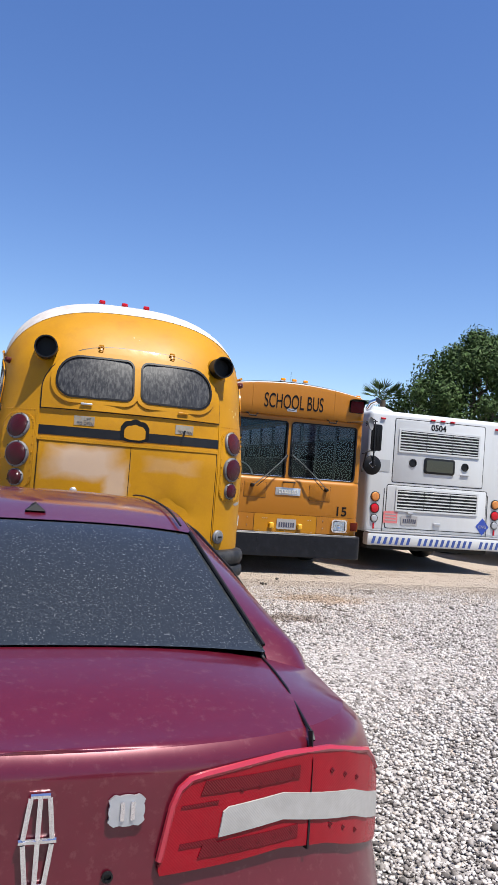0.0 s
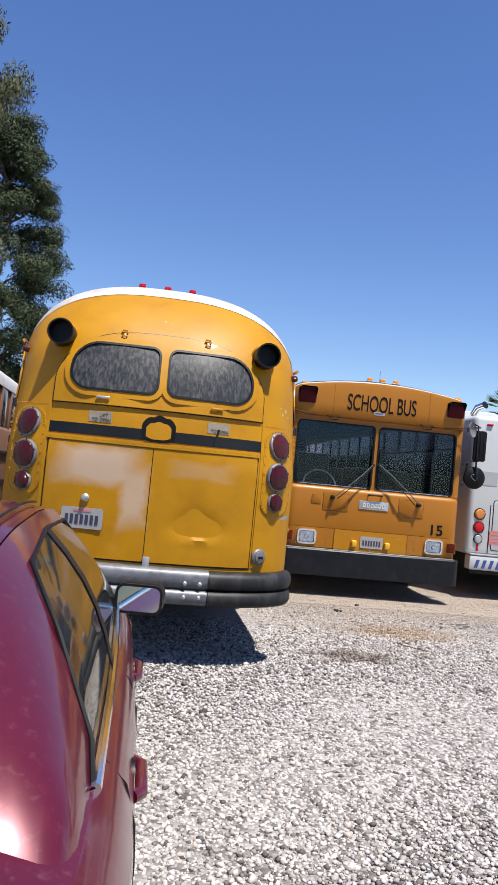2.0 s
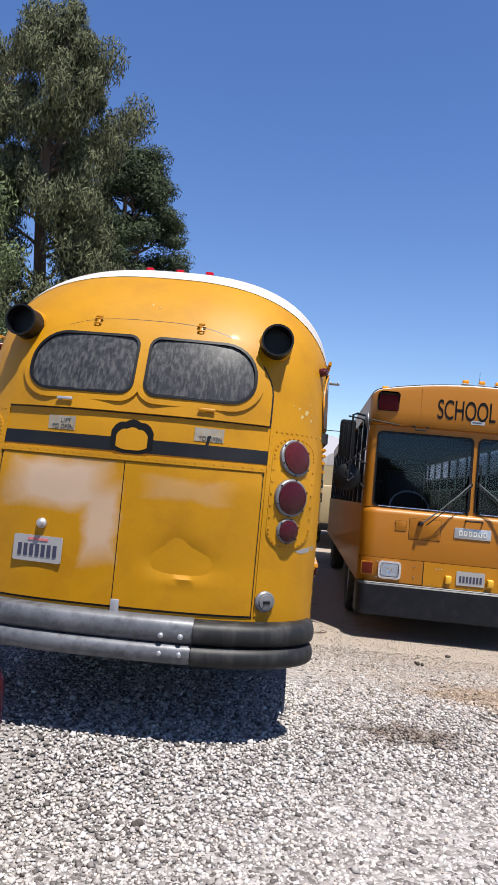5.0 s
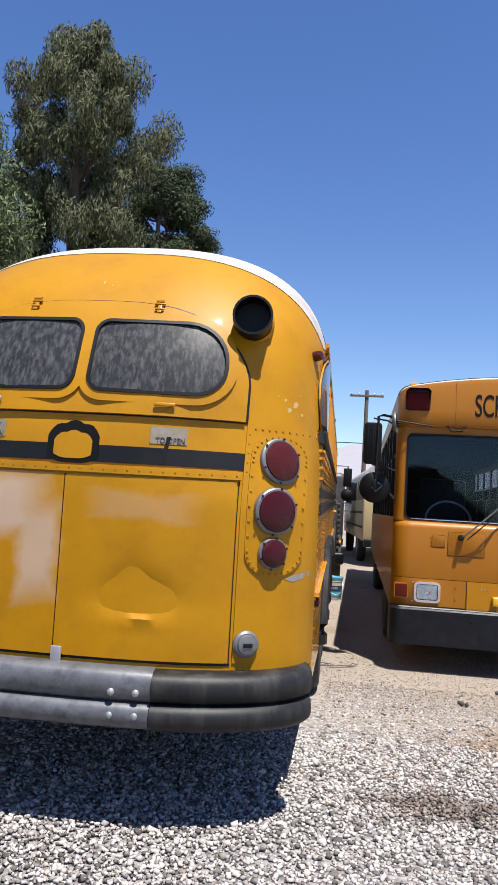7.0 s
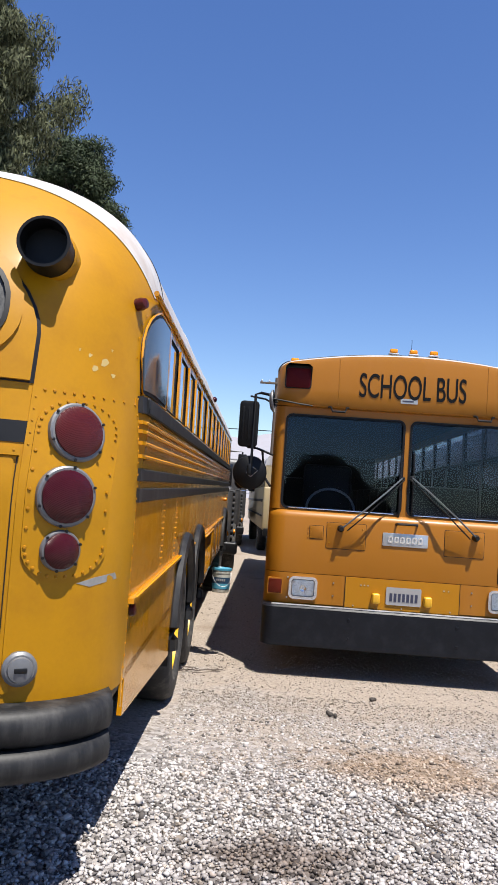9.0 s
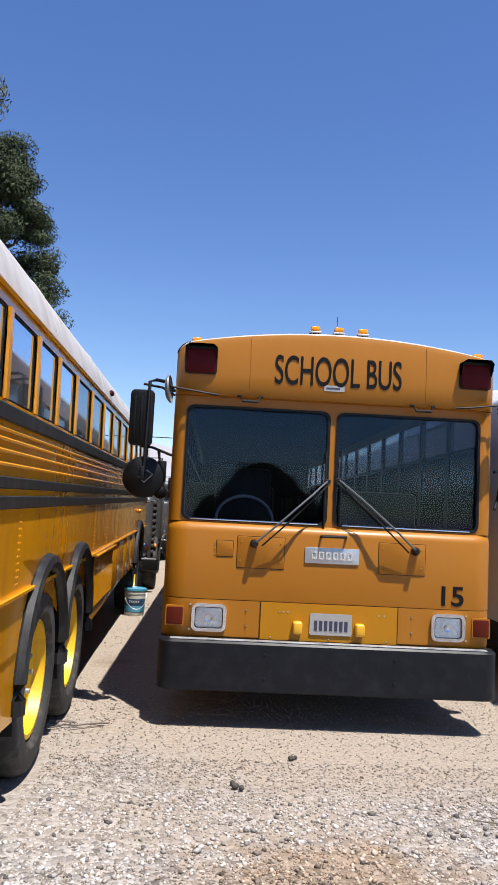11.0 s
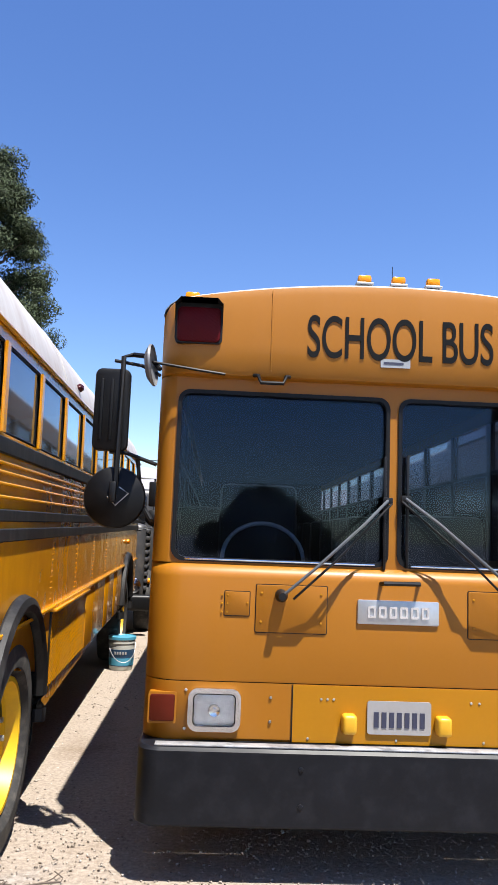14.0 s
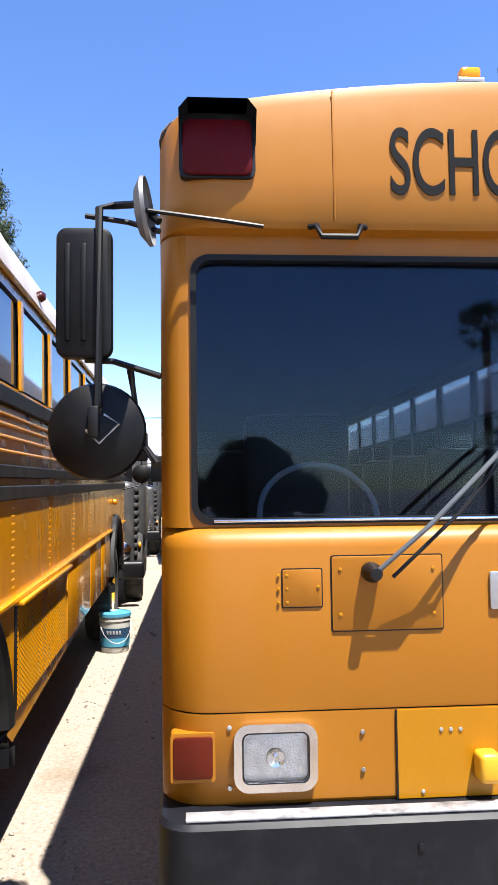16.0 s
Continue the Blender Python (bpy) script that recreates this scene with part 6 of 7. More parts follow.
def red_car(m):
    car = thing("car", "dusty wine-red saloon car parked on the gravel", "car", m)
    # lower body: rows from sill to shoulder along a line from the middle of the tail to the nose
    rows = [0.0, 0.12, 0.28, 0.42, 0.56, 0.66, 0.76, 0.86, 0.93, 0.97, 1.0]
    bow = [0.845 * math.sin(math.pi / 2 * i / 12) for i in range(13)]
    ys = [0.34 + (C_LEN - 0.34) * (i / 44) for i in range(45)]
    arches = ((0.80, 0.345), (3.30, 0.345))
    for s in (-1, 1):
        vs, fs = [], []
        for r in rows:
            for x in bow:
                z = 0.20 + r * (0.874 - 0.20)
                p = Vector((x * c_side(r), c_rear(z) + tail_bow(x), z))
                vs.append((s * p.x, p.y, p.z))
            for y in ys[1:]:
                z = 0.20 + r * (c_sh(y) - 0.20)
                vs.append((s * c_half(y) * c_side(r) * (1.0 if y > 0.3 else 1.0), y, z))
        w = len(bow) + len(ys) - 1
        for j in range(len(rows) - 1):
            for i in range(w - 1):
                q = (j * w + i, j * w + i + 1, (j + 1) * w + i + 1, (j + 1) * w + i)
                c = [sum(vs[k][a] for k in q) / 4 for a in range(3)]
                if any(math.hypot(c[1] - ay, c[2] - 0.31) < ar for ay, ar in arches) and abs(c[0]) > 0.5:
                    continue
                fs.append(q)
        raw("body_side", vs, fs, WINE, car, "wine-red body side with sculpted shoulder")
        # arch lips and wells
        for ay, ar in arches:
            arc = [(s * c_half(ay) * 0.995, ay + (ar + 0.01) * math.cos(radians(a)), 0.31 + (ar + 0.01) * math.sin(radians(a))) for a in range(-15, 196, 10)]
            part("arch_lip", pipe(arc, 0.022, 6), WINE, car)
            part("wheel_well", lathe([(ar + 0.012, -0.28), (ar + 0.012, 0.0), (0, -0.20)], 24, Matrix.Translation((s * (c_half(ay) - 0.02), ay, 0.31)) @ Matrix.Rotation(radians(90 * s), 4, "Y")), BLACK, car)
            t = wheel(car, s * (c_half(ay) - 0.105), ay, 0.31, 0.20, s, 0.215, BLACK, dish=0.02)
            sp = bmesh.new()
            for k in range(7):
                a = 2 * math.pi * k / 7
                c = Vector((s * (c_half(ay) - 0.012), ay, 0.31))
                d = Vector((0, math.cos(a), math.sin(a)))
                rod(c + d * 0.03, c + d * 0.205 - Vector((s * 0.01, 0, 0)), 0.026, sp, 8, r2=0.017)
            rod((s * (c_half(ay) - 0.05), ay, 0.31), (s * (c_half(ay) - 0.002), ay, 0.31), 0.045, sp, 16)
            rimring = [(s * (c_half(ay) - 0.02), ay + 0.208 * math.cos(2 * math.pi * k / 32), 0.31 + 0.208 * math.sin(2 * math.pi * k / 32)) for k in range(32)]
            pipe(rimring, 0.014, 6, sp, True)
            part("alloy_spokes", sp, ALLOY, t, "silver alloy spokes")
    # deck, hood and cabin base
    top_pts = []
    for x in bow:
        top_pts.append((x * c_side(1.0), c_rear(0.874) + tail_bow(x), 0.874))
    for y in ys[1:]:
        top_pts.append((c_half(y) * c_side(1.0), y, c_sh(y)))
    vs, fs = [], []
    m2 = 12
    for x, y, z in top_pts:
        for j in range(-m2, m2 + 1):
            t = j / m2
            zc = c_mid(y)
            vs.append((x * t, y if abs(t) > 0 or True else y, zc + (z - zc) * abs(t) ** 3.2))
    w = 2 * m2 + 1
    deck, hood = [], []
    for i in range(len(top_pts) - 1):
        for j in range(w - 1):
            (deck if top_pts[i][1] < 0.66 else hood).append((i * w + j, i * w + j + 1, (i + 1) * w + j + 1, (i + 1) * w + j))
    raw("boot_lid", vs, deck, WINE, car, "dusty wine-red boot lid")
    raw("bonnet", vs, hood, WINE, car, "wine-red bonnet and scuttle")
    # shut lines of the boot lid
    for s in (-1, 1):
        line = []
        for i in range(16):
            y = 0.60 - (0.60 - 0.185) * i / 15
            x = 0.625 - 0.03 * (i / 15) ** 2 - 0.01
            hw = (c_half(y) if y > 0.34 else 0.845 * 0.93) * c_side(1.0)
            z = c_mid(y) + (c_sh(y) - c_mid(y)) * (x / hw) ** 3.2
            line.append((s * x, y, z + 0.001))
        line += [tuple(car_tail(s * 0.585, z, 0.001)) for z in (0.870, 0.858)]
        part("shut_line", pipe(line, 0.0035, 6), BLACK, car)
    # greenhouse
    def top_strip(y0, y1, inset, off, mat, name, label, n=14, crown=0.02):
        vs, fs = [], []
        for i in range(n + 1):
            y = y0 + (y1 - y0) * i / n
            w = c_rail(y) - inset
            for j in range(-8, 9):
                t = j / 8
                vs.append((w * t, y - 0.05 * (1 - t * t) * (1 if y < 1.2 else 0) * (1 - abs((y - 0.855) / 0.4) if abs(y - 0.855) < 0.4 else 0), c_roof(y) + off - (crown + 0.002) * abs(t) ** 3))
        fs = [(i * 17 + j, i * 17 + j + 1, (i + 1) * 17 + j + 1, (i + 1) * 17 + j) for i in range(n) for j in range(16)]
        return raw(name, vs, fs, mat, car, label)
    top_strip(0.60, 2.98, 0.0, -0.012, CABIN, "cabin_liner", "dark cabin")
    top_strip(0.575, 1.115, 0.012, 0.0, REARGLASS, "rear_window", "dark rear window spotted with dust")
    top_strip(1.12, 2.24, 0.0, 0.004, WINE, "roof_panel", "dusty wine-red roof")
    top_strip(2.25, 2.95, 0.02, 0.0, CARDARK, "windscreen", "dark windscreen")
    for s in (-1, 1):
        part("window_trim", pipe([(s * (c_rail(y) - 0.006), y, c_roof(y) - 0.016) for y in [0.60 + 0.52 * i / 10 for i in range(11)]], 0.006, 6), GASKET, car)
        flank(s, ([(0.575, 0.0), (2.95, 0.0)], [(0.575, 1.0), (2.95, 1.0)]), -0.006, CABIN, "cabin_side", car)
        # rear pillar, rail and front pillar in body colour
        flank(s, ([(0.48, 0.0), (0.80, 0.0), (0.95, 0.10), (1.12, 0.55), (1.30, 0.84), (2.2, 0.90), (2.5, 0.86), (2.95, 0.05)], [(0.48, 1.0), (2.95, 1.0)]), 0.004, WINE, "pillar_and_rail", car, "wine-red rear pillar and roof rail", n=30)
        # windows
        flank(s, ([(0.86, 0.03), (1.68, 0.02)], [(0.86, 0.05), (0.95, 0.14), (1.12, 0.56), (1.30, 0.83), (1.68, 0.89)]), 0.003, SIDETINT, "rear_door_window", car, "tinted rear door window")
        flank(s, ([(1.76, 0.02), (2.72, 0.02)], [(1.76, 0.89), (2.2, 0.89), (2.45, 0.80), (2.72, 0.30)]), 0.003, SIDETINT, "front_door_window", car, "tinted front door window")
        flank(s, ([(1.68, 0.0), (1.76, 0.0)], [(1.68, 0.90), (1.76, 0.90)]), 0.006, BLACK, "door_post", car)
        part("chrome_trim", pipe([cabin_pt(s, y, f, 0.012) for y, f in ((0.82, 0.0), (1.3, 0.0), (1.8, 0.0), (2.3, 0.0), (2.78, 0.0))], 0.011, 8), CHROME, car, "chrome strip under the side windows")
        part("window_trim", pipe([cabin_pt(s, y, f, 0.008) for y, f in ((0.82, 0.01), (0.95, 0.13), (1.12, 0.56), (1.30, 0.84), (1.7, 0.90), (2.2, 0.90), (2.5, 0.80), (2.76, 0.10))], 0.006, 6), GASKET, car)
        # door shut lines, handles, mirror
        for y, b in ((0.98, 0.10), (1.72, 0.0), (2.78, 0.02)):
            z1 = c_sh(y)
            pts = [(s * (c_half(y + b * (1 - r)) * c_side(r) + 0.0005), y + b * (1 - r) - (0.12 * (0.5 - r) if (y < 1 and r < 0.5) else 0), 0.20 + r * (z1 - 0.20)) for r in (0.12, 0.28, 0.42, 0.56, 0.68, 0.80, 0.92, 1.0)]
            part("shut_line", pipe(pts, 0.0035, 6), BLACK, car)
        for y, z in ((1.20, 0.765), (2.14, 0.748)):
            x = s * (c_half(y) * 0.985)
            h = part("door_handle", pipe([(x, y - 0.095, z), (x + s * 0.018, y - 0.075, z), (x + s * 0.021, y + 0.06, z + 0.006), (x, y + 0.085, z + 0.006)], 0.014, 10), WINE, car, "wine-red door handle")
            part("handle_cup", lathe([(0.042, -0.004), (0.042, 0.003), (0, 0.002)], 16, Matrix.Translation((x, y, z)) @ Matrix.Rotation(radians(90 * s), 4, "Y")), BLACK, h)
        mh = box((0, 0, 0), (0.20, 0.13, 0.125), 0.045, seg=4)
        mh.transform(Matrix.Translation((s * 0.885, 2.70, 0.905)) @ Matrix.Rotation(radians(-8 * s), 4, "Z"))
        mi = part("door_mirror", mh, BLACK, car, "dark door mirror housing")
        g = slab(round_rect(-0.088, -0.052, 0.088, 0.052, 0.028, 5), -0.070, -0.064)
        g.transform(Matrix.Translation((s * 0.885, 2.70, 0.905)) @ Matrix.Rotation(radians(-8 * s), 4, "Z"))
        part("mirror_glass", g, MIRROR, mi, "blue-reflecting mirror glass")
        f = ring(round_rect(-0.097, -0.060, 0.097, 0.060, 0.032, 5), round_rect(-0.086, -0.050, 0.086, 0.050, 0.027, 5), -0.073, -0.055)
        f.transform(Matrix.Translation((s * 0.885, 2.70, 0.905)) @ Matrix.Rotation(radians(-8 * s), 4, "Z"))
        part("mirror_rim", f, BLACK, mi)
        part("mirror_foot", box((s * 0.80, 2.74, 0.88), (0.12, 0.05, 0.04), 0.015), BLACK, mi)
        # tail lamps: red glass with a clear band, split by the boot's shut line
        def flip(poly):
            return [(s * x, z) for x, z in (poly if s > 0 else poly[::-1])]
        zt, zb = lambda x: 0.826 + (min(x, 0.56) - 0.29) * 0.09 - max(0, x - 0.58) * 0.26, lambda x: 0.640 + 0.02 * min(1, (x - 0.24) / 0.3) - max(0, x - 0.56) * 0.34
        outer = [(0.235, 0.645)] + [(x, zb(x)) for x in (0.4, 0.5, 0.62, 0.70, 0.77, 0.80)] + [(0.812, 0.60), (0.812, 0.70), (0.800, 0.745), (0.782, 0.772)] + [(x, zt(x)) for x in (0.75, 0.72, 0.62, 0.5, 0.4)] + [(0.320, 0.826), (0.290, 0.820), (0.268, 0.803), (0.254, 0.772), (0.242, 0.715), (0.233, 0.672), (0.231, 0.655)]
        tl = tail_patch(flip(outer), 0.010, 0.002, LAMPRED, "tail_lamp", car, "wide red tail lamp with clear band")
        zm = lambda x, k: 0.706 + k * (0.054 + 0.02 * max(0, x - 0.5)) + (min(x, 0.56) - 0.36) * 0.07 - max(0, x - 0.6) * 0.45
        tail_patch(flip([(0.352, 0.704), (0.5, zm(0.5, 0)), (0.7, zm(0.7, 0)), (0.80, zm(0.8, 0)), (0.80, zm(0.8, 1)), (0.7, zm(0.7, 1)), (0.5, zm(0.5, 1)), (0.372, 0.760), (0.360, 0.752)]), 0.004, 0.012, CLEARLENS, "clear_band", tl, "clear reversing light band")
        rim = [(0.800, 0.745), (0.782, 0.772)] + [(x, zt(x)) for x in (0.75, 0.72, 0.62, 0.5, 0.4)] + [(0.320, 0.826), (0.290, 0.820), (0.268, 0.803), (0.254, 0.772), (0.242, 0.715), (0.233, 0.672)]
        part("lamp_rim", pipe([car_tail(s * x, z, 0.009) for x, z in rim], 0.0075, 6), LIPRED, tl, "pinkish red moulded lip")
        for z0, z1 in ((0.690, 0.700), (0.766, 0.772)):
            tail_patch(flip([(0.27, z0), (0.35, z0 + 0.003), (0.35, z1 + 0.003), (0.272, z1)]), 0.0012, 0.0122, DEEPRED, "dark_band", tl)
        for x in (0.40, 0.44, 0.48, 0.52, 0.63, 0.67, 0.71):
            for z in (zm(x, 1) + 0.028, zm(x, 0) - 0.030):
                part("lamp_cell", lathe([(0.007, 0.0), (0.006, 0.001), (0, 0.0015)], 4, Matrix.Translation(car_tail(s * x, z, 0.0130)) @ Matrix.Rotation(radians(90), 4, "X")), DEEPRED, tl)
        for k, (a, b) in enumerate(((0.30, 0.54), (0.30, 0.54))):
            z0 = 0.775 + 0.014 if k == 0 else 0.668
            tail_patch(flip([(a + 0.01, z0), (b, z0 + 0.004), (b, z0 + 0.030), (a + 0.02, z0 + 0.026)]), 0.0015, 0.0122, DEEPRED, "dark_band", tl, "deep red lamp band")
        tail_patch(flip([(0.566, 0.64), (0.571, 0.64), (0.580, 0.875), (0.575, 0.875)]), 0.012, 0.002, BLACK, "lamp_gap", tl)
    part("roof_joint", pipe([(0.485, y, c_roof(y) + 0.0) for y in [1.14 + 0.1 * i for i in range(11)]], 0.004, 6), BLACK, car)
    part("roof_joint", pipe([(-0.485, y, c_roof(y) + 0.0) for y in [1.14 + 0.1 * i for i in range(11)]], 0.004, 6), BLACK, car)
    # roof aerial fin
    fin = bmesh.new()
    v = [fin.verts.new(p) for p in ((-0.034, 1.18, 0), (0.034, 1.18, 0), (0.028, 1.32, 0), (-0.028, 1.32, 0), (0, 1.21, 0.022), (0, 1.26, 0.026))]
    for q in ((0, 1, 4), (1, 2, 5, 4), (2, 3, 5), (3, 0, 4, 5), (0, 3, 2, 1)):
        fin.faces.new([v[k] for k in q])
    fin.transform(Matrix.Translation((0.0, 0, c_roof(1.22) + 0.003)))
    part("aerial_fin", fin, GASKET, car, "black roof aerial fin")
    # emblem as a plain chrome frame, badge as a plain metal shape
    emblem = None
    for a, b in (((-0.026, 0.735), (-0.017, 0.808)), ((0.026, 0.735), (0.017, 0.808)), ((-0.026, 0.725), (-0.017, 0.652)), ((0.026, 0.725), (0.017, 0.652)), ((-0.034, 0.730), (0.034, 0.730)), ((0.0, 0.812), (0.0, 0.648)), ((-0.018, 0.810), (0.018, 0.810)), ((-0.018, 0.650), (0.018, 0.650))):
        em = bmesh.new()
        rod(car_tail(a[0], a[1], 0.010), car_tail(b[0], b[1], 0.010), 0.0052, em, 6)
        bar = part("emblem_bar" if emblem else "emblem", em, CHROME, emblem or car)
        emblem = emblem or bar
    bd = bmesh.new()
    badge = []
    for i in range(32):
        a = 2 * math.pi * i / 32
        r = 0.041 if i % 8 in (3, 4, 5) else 0.034
        badge.append((0.163 + r * math.cos(a) * 1.05, 0.772 + r * math.sin(a) * 0.85))
    bg = tail_patch(badge, 0.006, 0.003, SILVERPLATE, "badge", car, "grey metal cross-shaped badge")
    tail_patch(round_rect(0.150, 0.755, 0.158, 0.790, 0.002, 2), 0.003, 0.0095, CHROME, "raised_bar", bg)
    tail_patch(round_rect(0.170, 0.755, 0.178, 0.790, 0.002, 2), 0.003, 0.0095, CHROME, "raised_bar", bg)
    part("key_hole", lathe([(0.011, 0), (0.011, 0.005), (0.007, 0.006), (0.006, 0.001), (0, 0.001)], 14, Matrix.Translation(car_tail(0.135, 0.652, 0.002)) @ Matrix.Rotation(radians(90), 4, "X")), BLACK, car, "black key hole")
    # bumper shadow line and underside
    part("floor_pan", box((0, 2.1, 0.24), (1.5, 3.7, 0.08)), BLACK, car)
    for x, y in ((-0.38, 2.0), (0.38, 2.0), (-0.38, 1.15), (0.38, 1.15)):
        part("head_rest", box((x, y, 1.02), (0.26, 0.10, 0.16), 0.04), SEATMAT, car, "dark head rest")
    return car


ALLOY = paint("silver_alloy", (0.55, 0.55, 0.56), 0.25, 0.9, var=0.12)
DEEPRED = lens("deep_red_band", (0.09, 0.002, 0.006), 0.15, 0.3)
LAMPRED = lens("red_lamp_plastic", (0.20, 0.002, 0.008), 0.12, 0.10)
LIPRED = paint("pinkish_red_lip", (0.30, 0.020, 0.034), 0.25, var=0.1, coat=0.4)
REARGLASS = paint("dust_spotted_rear_glass", (0.018, 0.021, 0.024), 0.14, var=0.4, scale=90, dirt=(0.16, 0.165, 0.17), dirt_amt=0.75, specks=(0.58, 0.68), grain=150, spec=0.6)
SIDETINT = paint("tinted_side_glass", (0.016, 0.017, 0.018), 0.05, var=0.3, spec=0.9, dirt=(0.09, 0.085, 0.08), dirt_amt=0.3)
CAR = red_car(pose(0.30, 1.69, 0, 0, 0, 2.0))


# ---- trees ----
def leaf_mat(name, base, var):
    m = paint(name, base, 0.7, var=var, scale=1.2, grain=9, spec=0.12)
    N, L = m.node_tree.nodes, m.node_tree.links
    g = N.new("ShaderNodeNewGeometry")
    hs = [n for n in N if n.type == "HUE_SAT"][0]
    old = hs.inputs["Value"].links[0].from_socket
    mu = N.new("ShaderNodeMath")
    mu.operation = "MULTIPLY_ADD"
    L.new(g.outputs["Random Per Island"], mu.inputs[0])
    mu.inputs[1].default_value, mu.inputs[2].default_value = 1.2, -0.5
    ad = N.new("ShaderNodeMath")
    L.new(mu.outputs[0], ad.inputs[0])
    L.new(old, ad.inputs[1])
    L.new(ad.outputs[0], hs.inputs["Value"])
    return m


BARK = paint("grey_brown_bark", (0.104, 0.08, 0.064), 0.9, var=0.3, scale=3, bump=0.6, streak=True)
LEAF_A = leaf_mat("olive_drooping_foliage", (0.074, 0.080, 0.042), 0.3)
LEAF_B = leaf_mat("dark_pine_foliage", (0.042, 0.056, 0.029), 0.3)
LEAF_C = leaf_mat("pale_green_foliage", (0.095, 0.118, 0.055), 0.3)
LEAF_D = leaf_mat("broadleaf_foliage", (0.040, 0.068, 0.022), 0.3)


def foliage(rng, centres, per, spread, size, droop, mat, parent, label):
    """Many small leaves: thin blades round clump centres, drooping by an amount."""
    n = len(centres) * per
    c = np.repeat(np.array([q[:3] for q in centres]), per, 0)
    rad = np.repeat(np.array([q[3] for q in centres]), per)
    d = rng.normal(size=(n, 3))
    d /= np.linalg.norm(d, axis=1)[:, None]
    p = c + d * (rad * rng.random(n) ** 0.45)[:, None] * np.array(spread)
    out = d + rng.normal(size=(n, 3)) * 0.45 + np.array((0, 0, 0.25))
    ax = np.cross(out, rng.normal(size=(n, 3))) + np.array((0, 0, -droop))
    ax /= np.linalg.norm(ax, axis=1)[:, None]
    sd = np.cross(ax, out)
    sd /= np.linalg.norm(sd, axis=1)[:, None] + 1e-9
    ln = size[0] * (0.6 + 0.8 * rng.random(n))[:, None]
    wd = size[1] * (0.6 + 0.8 * rng.random(n))[:, None]
    v = np.stack([p - ax * ln * 0.5, p + sd * wd * 0.5, p + ax * ln * 0.5, p - sd * wd * 0.5], 1).reshape(-1, 3)
    me = bpy.data.meshes.new("crown")
    me.from_pydata(v.tolist(), [], np.arange(4 * n).reshape(-1, 4).tolist())
    me.materials.append(mat)
    ob = new("crown", me)
    ob.parent = parent
    ob["label"] = label
    return ob


def limb(bm, p, q, r0, r1, rng, bend=0.08):
    pts = []
    d = (Vector(q) - Vector(p)).length
    for i in range(6):
        t = i / 5
        pts.append(Vector(p).lerp(Vector(q), t) + Vector((rng.normal(), rng.normal(), rng.normal() * 0.5)) * bend * d * math.sin(math.pi * t) * 0.5)
    for i in range(5):
        rod(pts[i], pts[i + 1], r0 + (r1 - r0) * i / 5, bm, 7, r0 + (r1 - r0) * (i + 1) / 5)
    return pts


def tree(seed, at, height, shape, mat, label, clumps, per, crad, leaf, droop, trunk_r=0.35, category="tree", cone=1.0, spread=(1, 1, 1), ecc=1.0):
    """shape(h) gives the crown's radius at height share h; limbs run from the trunk to clumps of leaves."""
    rng = np.random.default_rng(seed)
    t = thing("tree", label, category, pose(*at))
    bm = bmesh.new()
    spine = limb(bm, (0, 0, -0.1), (rng.normal() * 0.4, rng.normal() * 0.4, height * 0.96), trunk_r, 0.05, rng, 0.06)
    centres = []
    for i in range(clumps):
        h = 0.14 + 0.84 * (i + rng.random()) / clumps
        a = rng.random() * 2 * math.pi
        r = shape(h) * (0.35 + 0.65 * rng.random() ** 0.6)
        x, y = r * math.cos(a) * ecc, r * math.sin(a)
        z = h * height + r * 0.15
        k = crad * (0.6 + 0.7 * rng.random())
        centres.append((x, y, z, k))
        if i % 3 == 0:
            base = Vector((0, 0, max(0.5, z - r * 0.7)))
            limb(bm, base, (x * 0.95, y * 0.95, z - 0.1), 0.09, 0.02, rng, 0.12)
    part("trunk", bm, BARK, t, "grey-brown trunk with limbs")
    foliage(rng, centres, per, spread, leaf, droop, mat, t, "uneven crown of small leaves")
    return t


tree(3, (-10.3, 33.5, 0), 21.4, lambda h: 3.75 * (0.66 + 0.38 * math.sin(9.0 * h + 0.6) ** 2) * (1.0 if h < 0.82 else (1.12 - h) / 0.30), LEAF_A, "tall olive-green tree with drooping branches", 210, 900, 0.78, (0.25, 0.052), 1.6, 0.5, spread=(1.0, 1.0, 1.25))
tree(5, (-8.6, 42.0, 0), 19.6, lambda h: 5.6 * (1.04 - h) ** 0.62, LEAF_B, "dark green pine-like tree with dense crown", 270, 700, 0.78, (0.20, 0.058), 0.2, 0.5, spread=(1.15, 1.15, 0.75))
tree(8, (-11.6, 26.5, 0), 14.4, lambda h: 4.0 * math.sin(min(1.0, 1.12 * h) * 2.6 + 0.35), LEAF_C, "pale green bushy tree", 150, 650, 0.95, (0.22, 0.055), -0.8, 0.35)
tree(9, (-17.5, 36.0, 0), 17.0, lambda h: 5.5 * (1.06 - h) ** 0.7, LEAF_B, "dark green tree behind the others", 120, 300, 1.2, (0.30, 0.06), 0.2, 0.5)
tree(11, (23.5, 36.0, 0), 9.7, lambda h: 4.6 * math.sin(min(1.0, h) * 2.5 + 0.5), LEAF_D, "broad green tree behind the white bus", 150, 420, 0.95, (0.24, 0.09), 0.3, 0.35)
tree(12, (29.5, 33.0, 0), 8.4, lambda h: 4.6 * math.sin(min(1.0, h) * 2.5 + 0.5), LEAF_D, "broad green tree in the distance", 110, 360, 1.0, (0.24, 0.09), 0.3, 0.35)


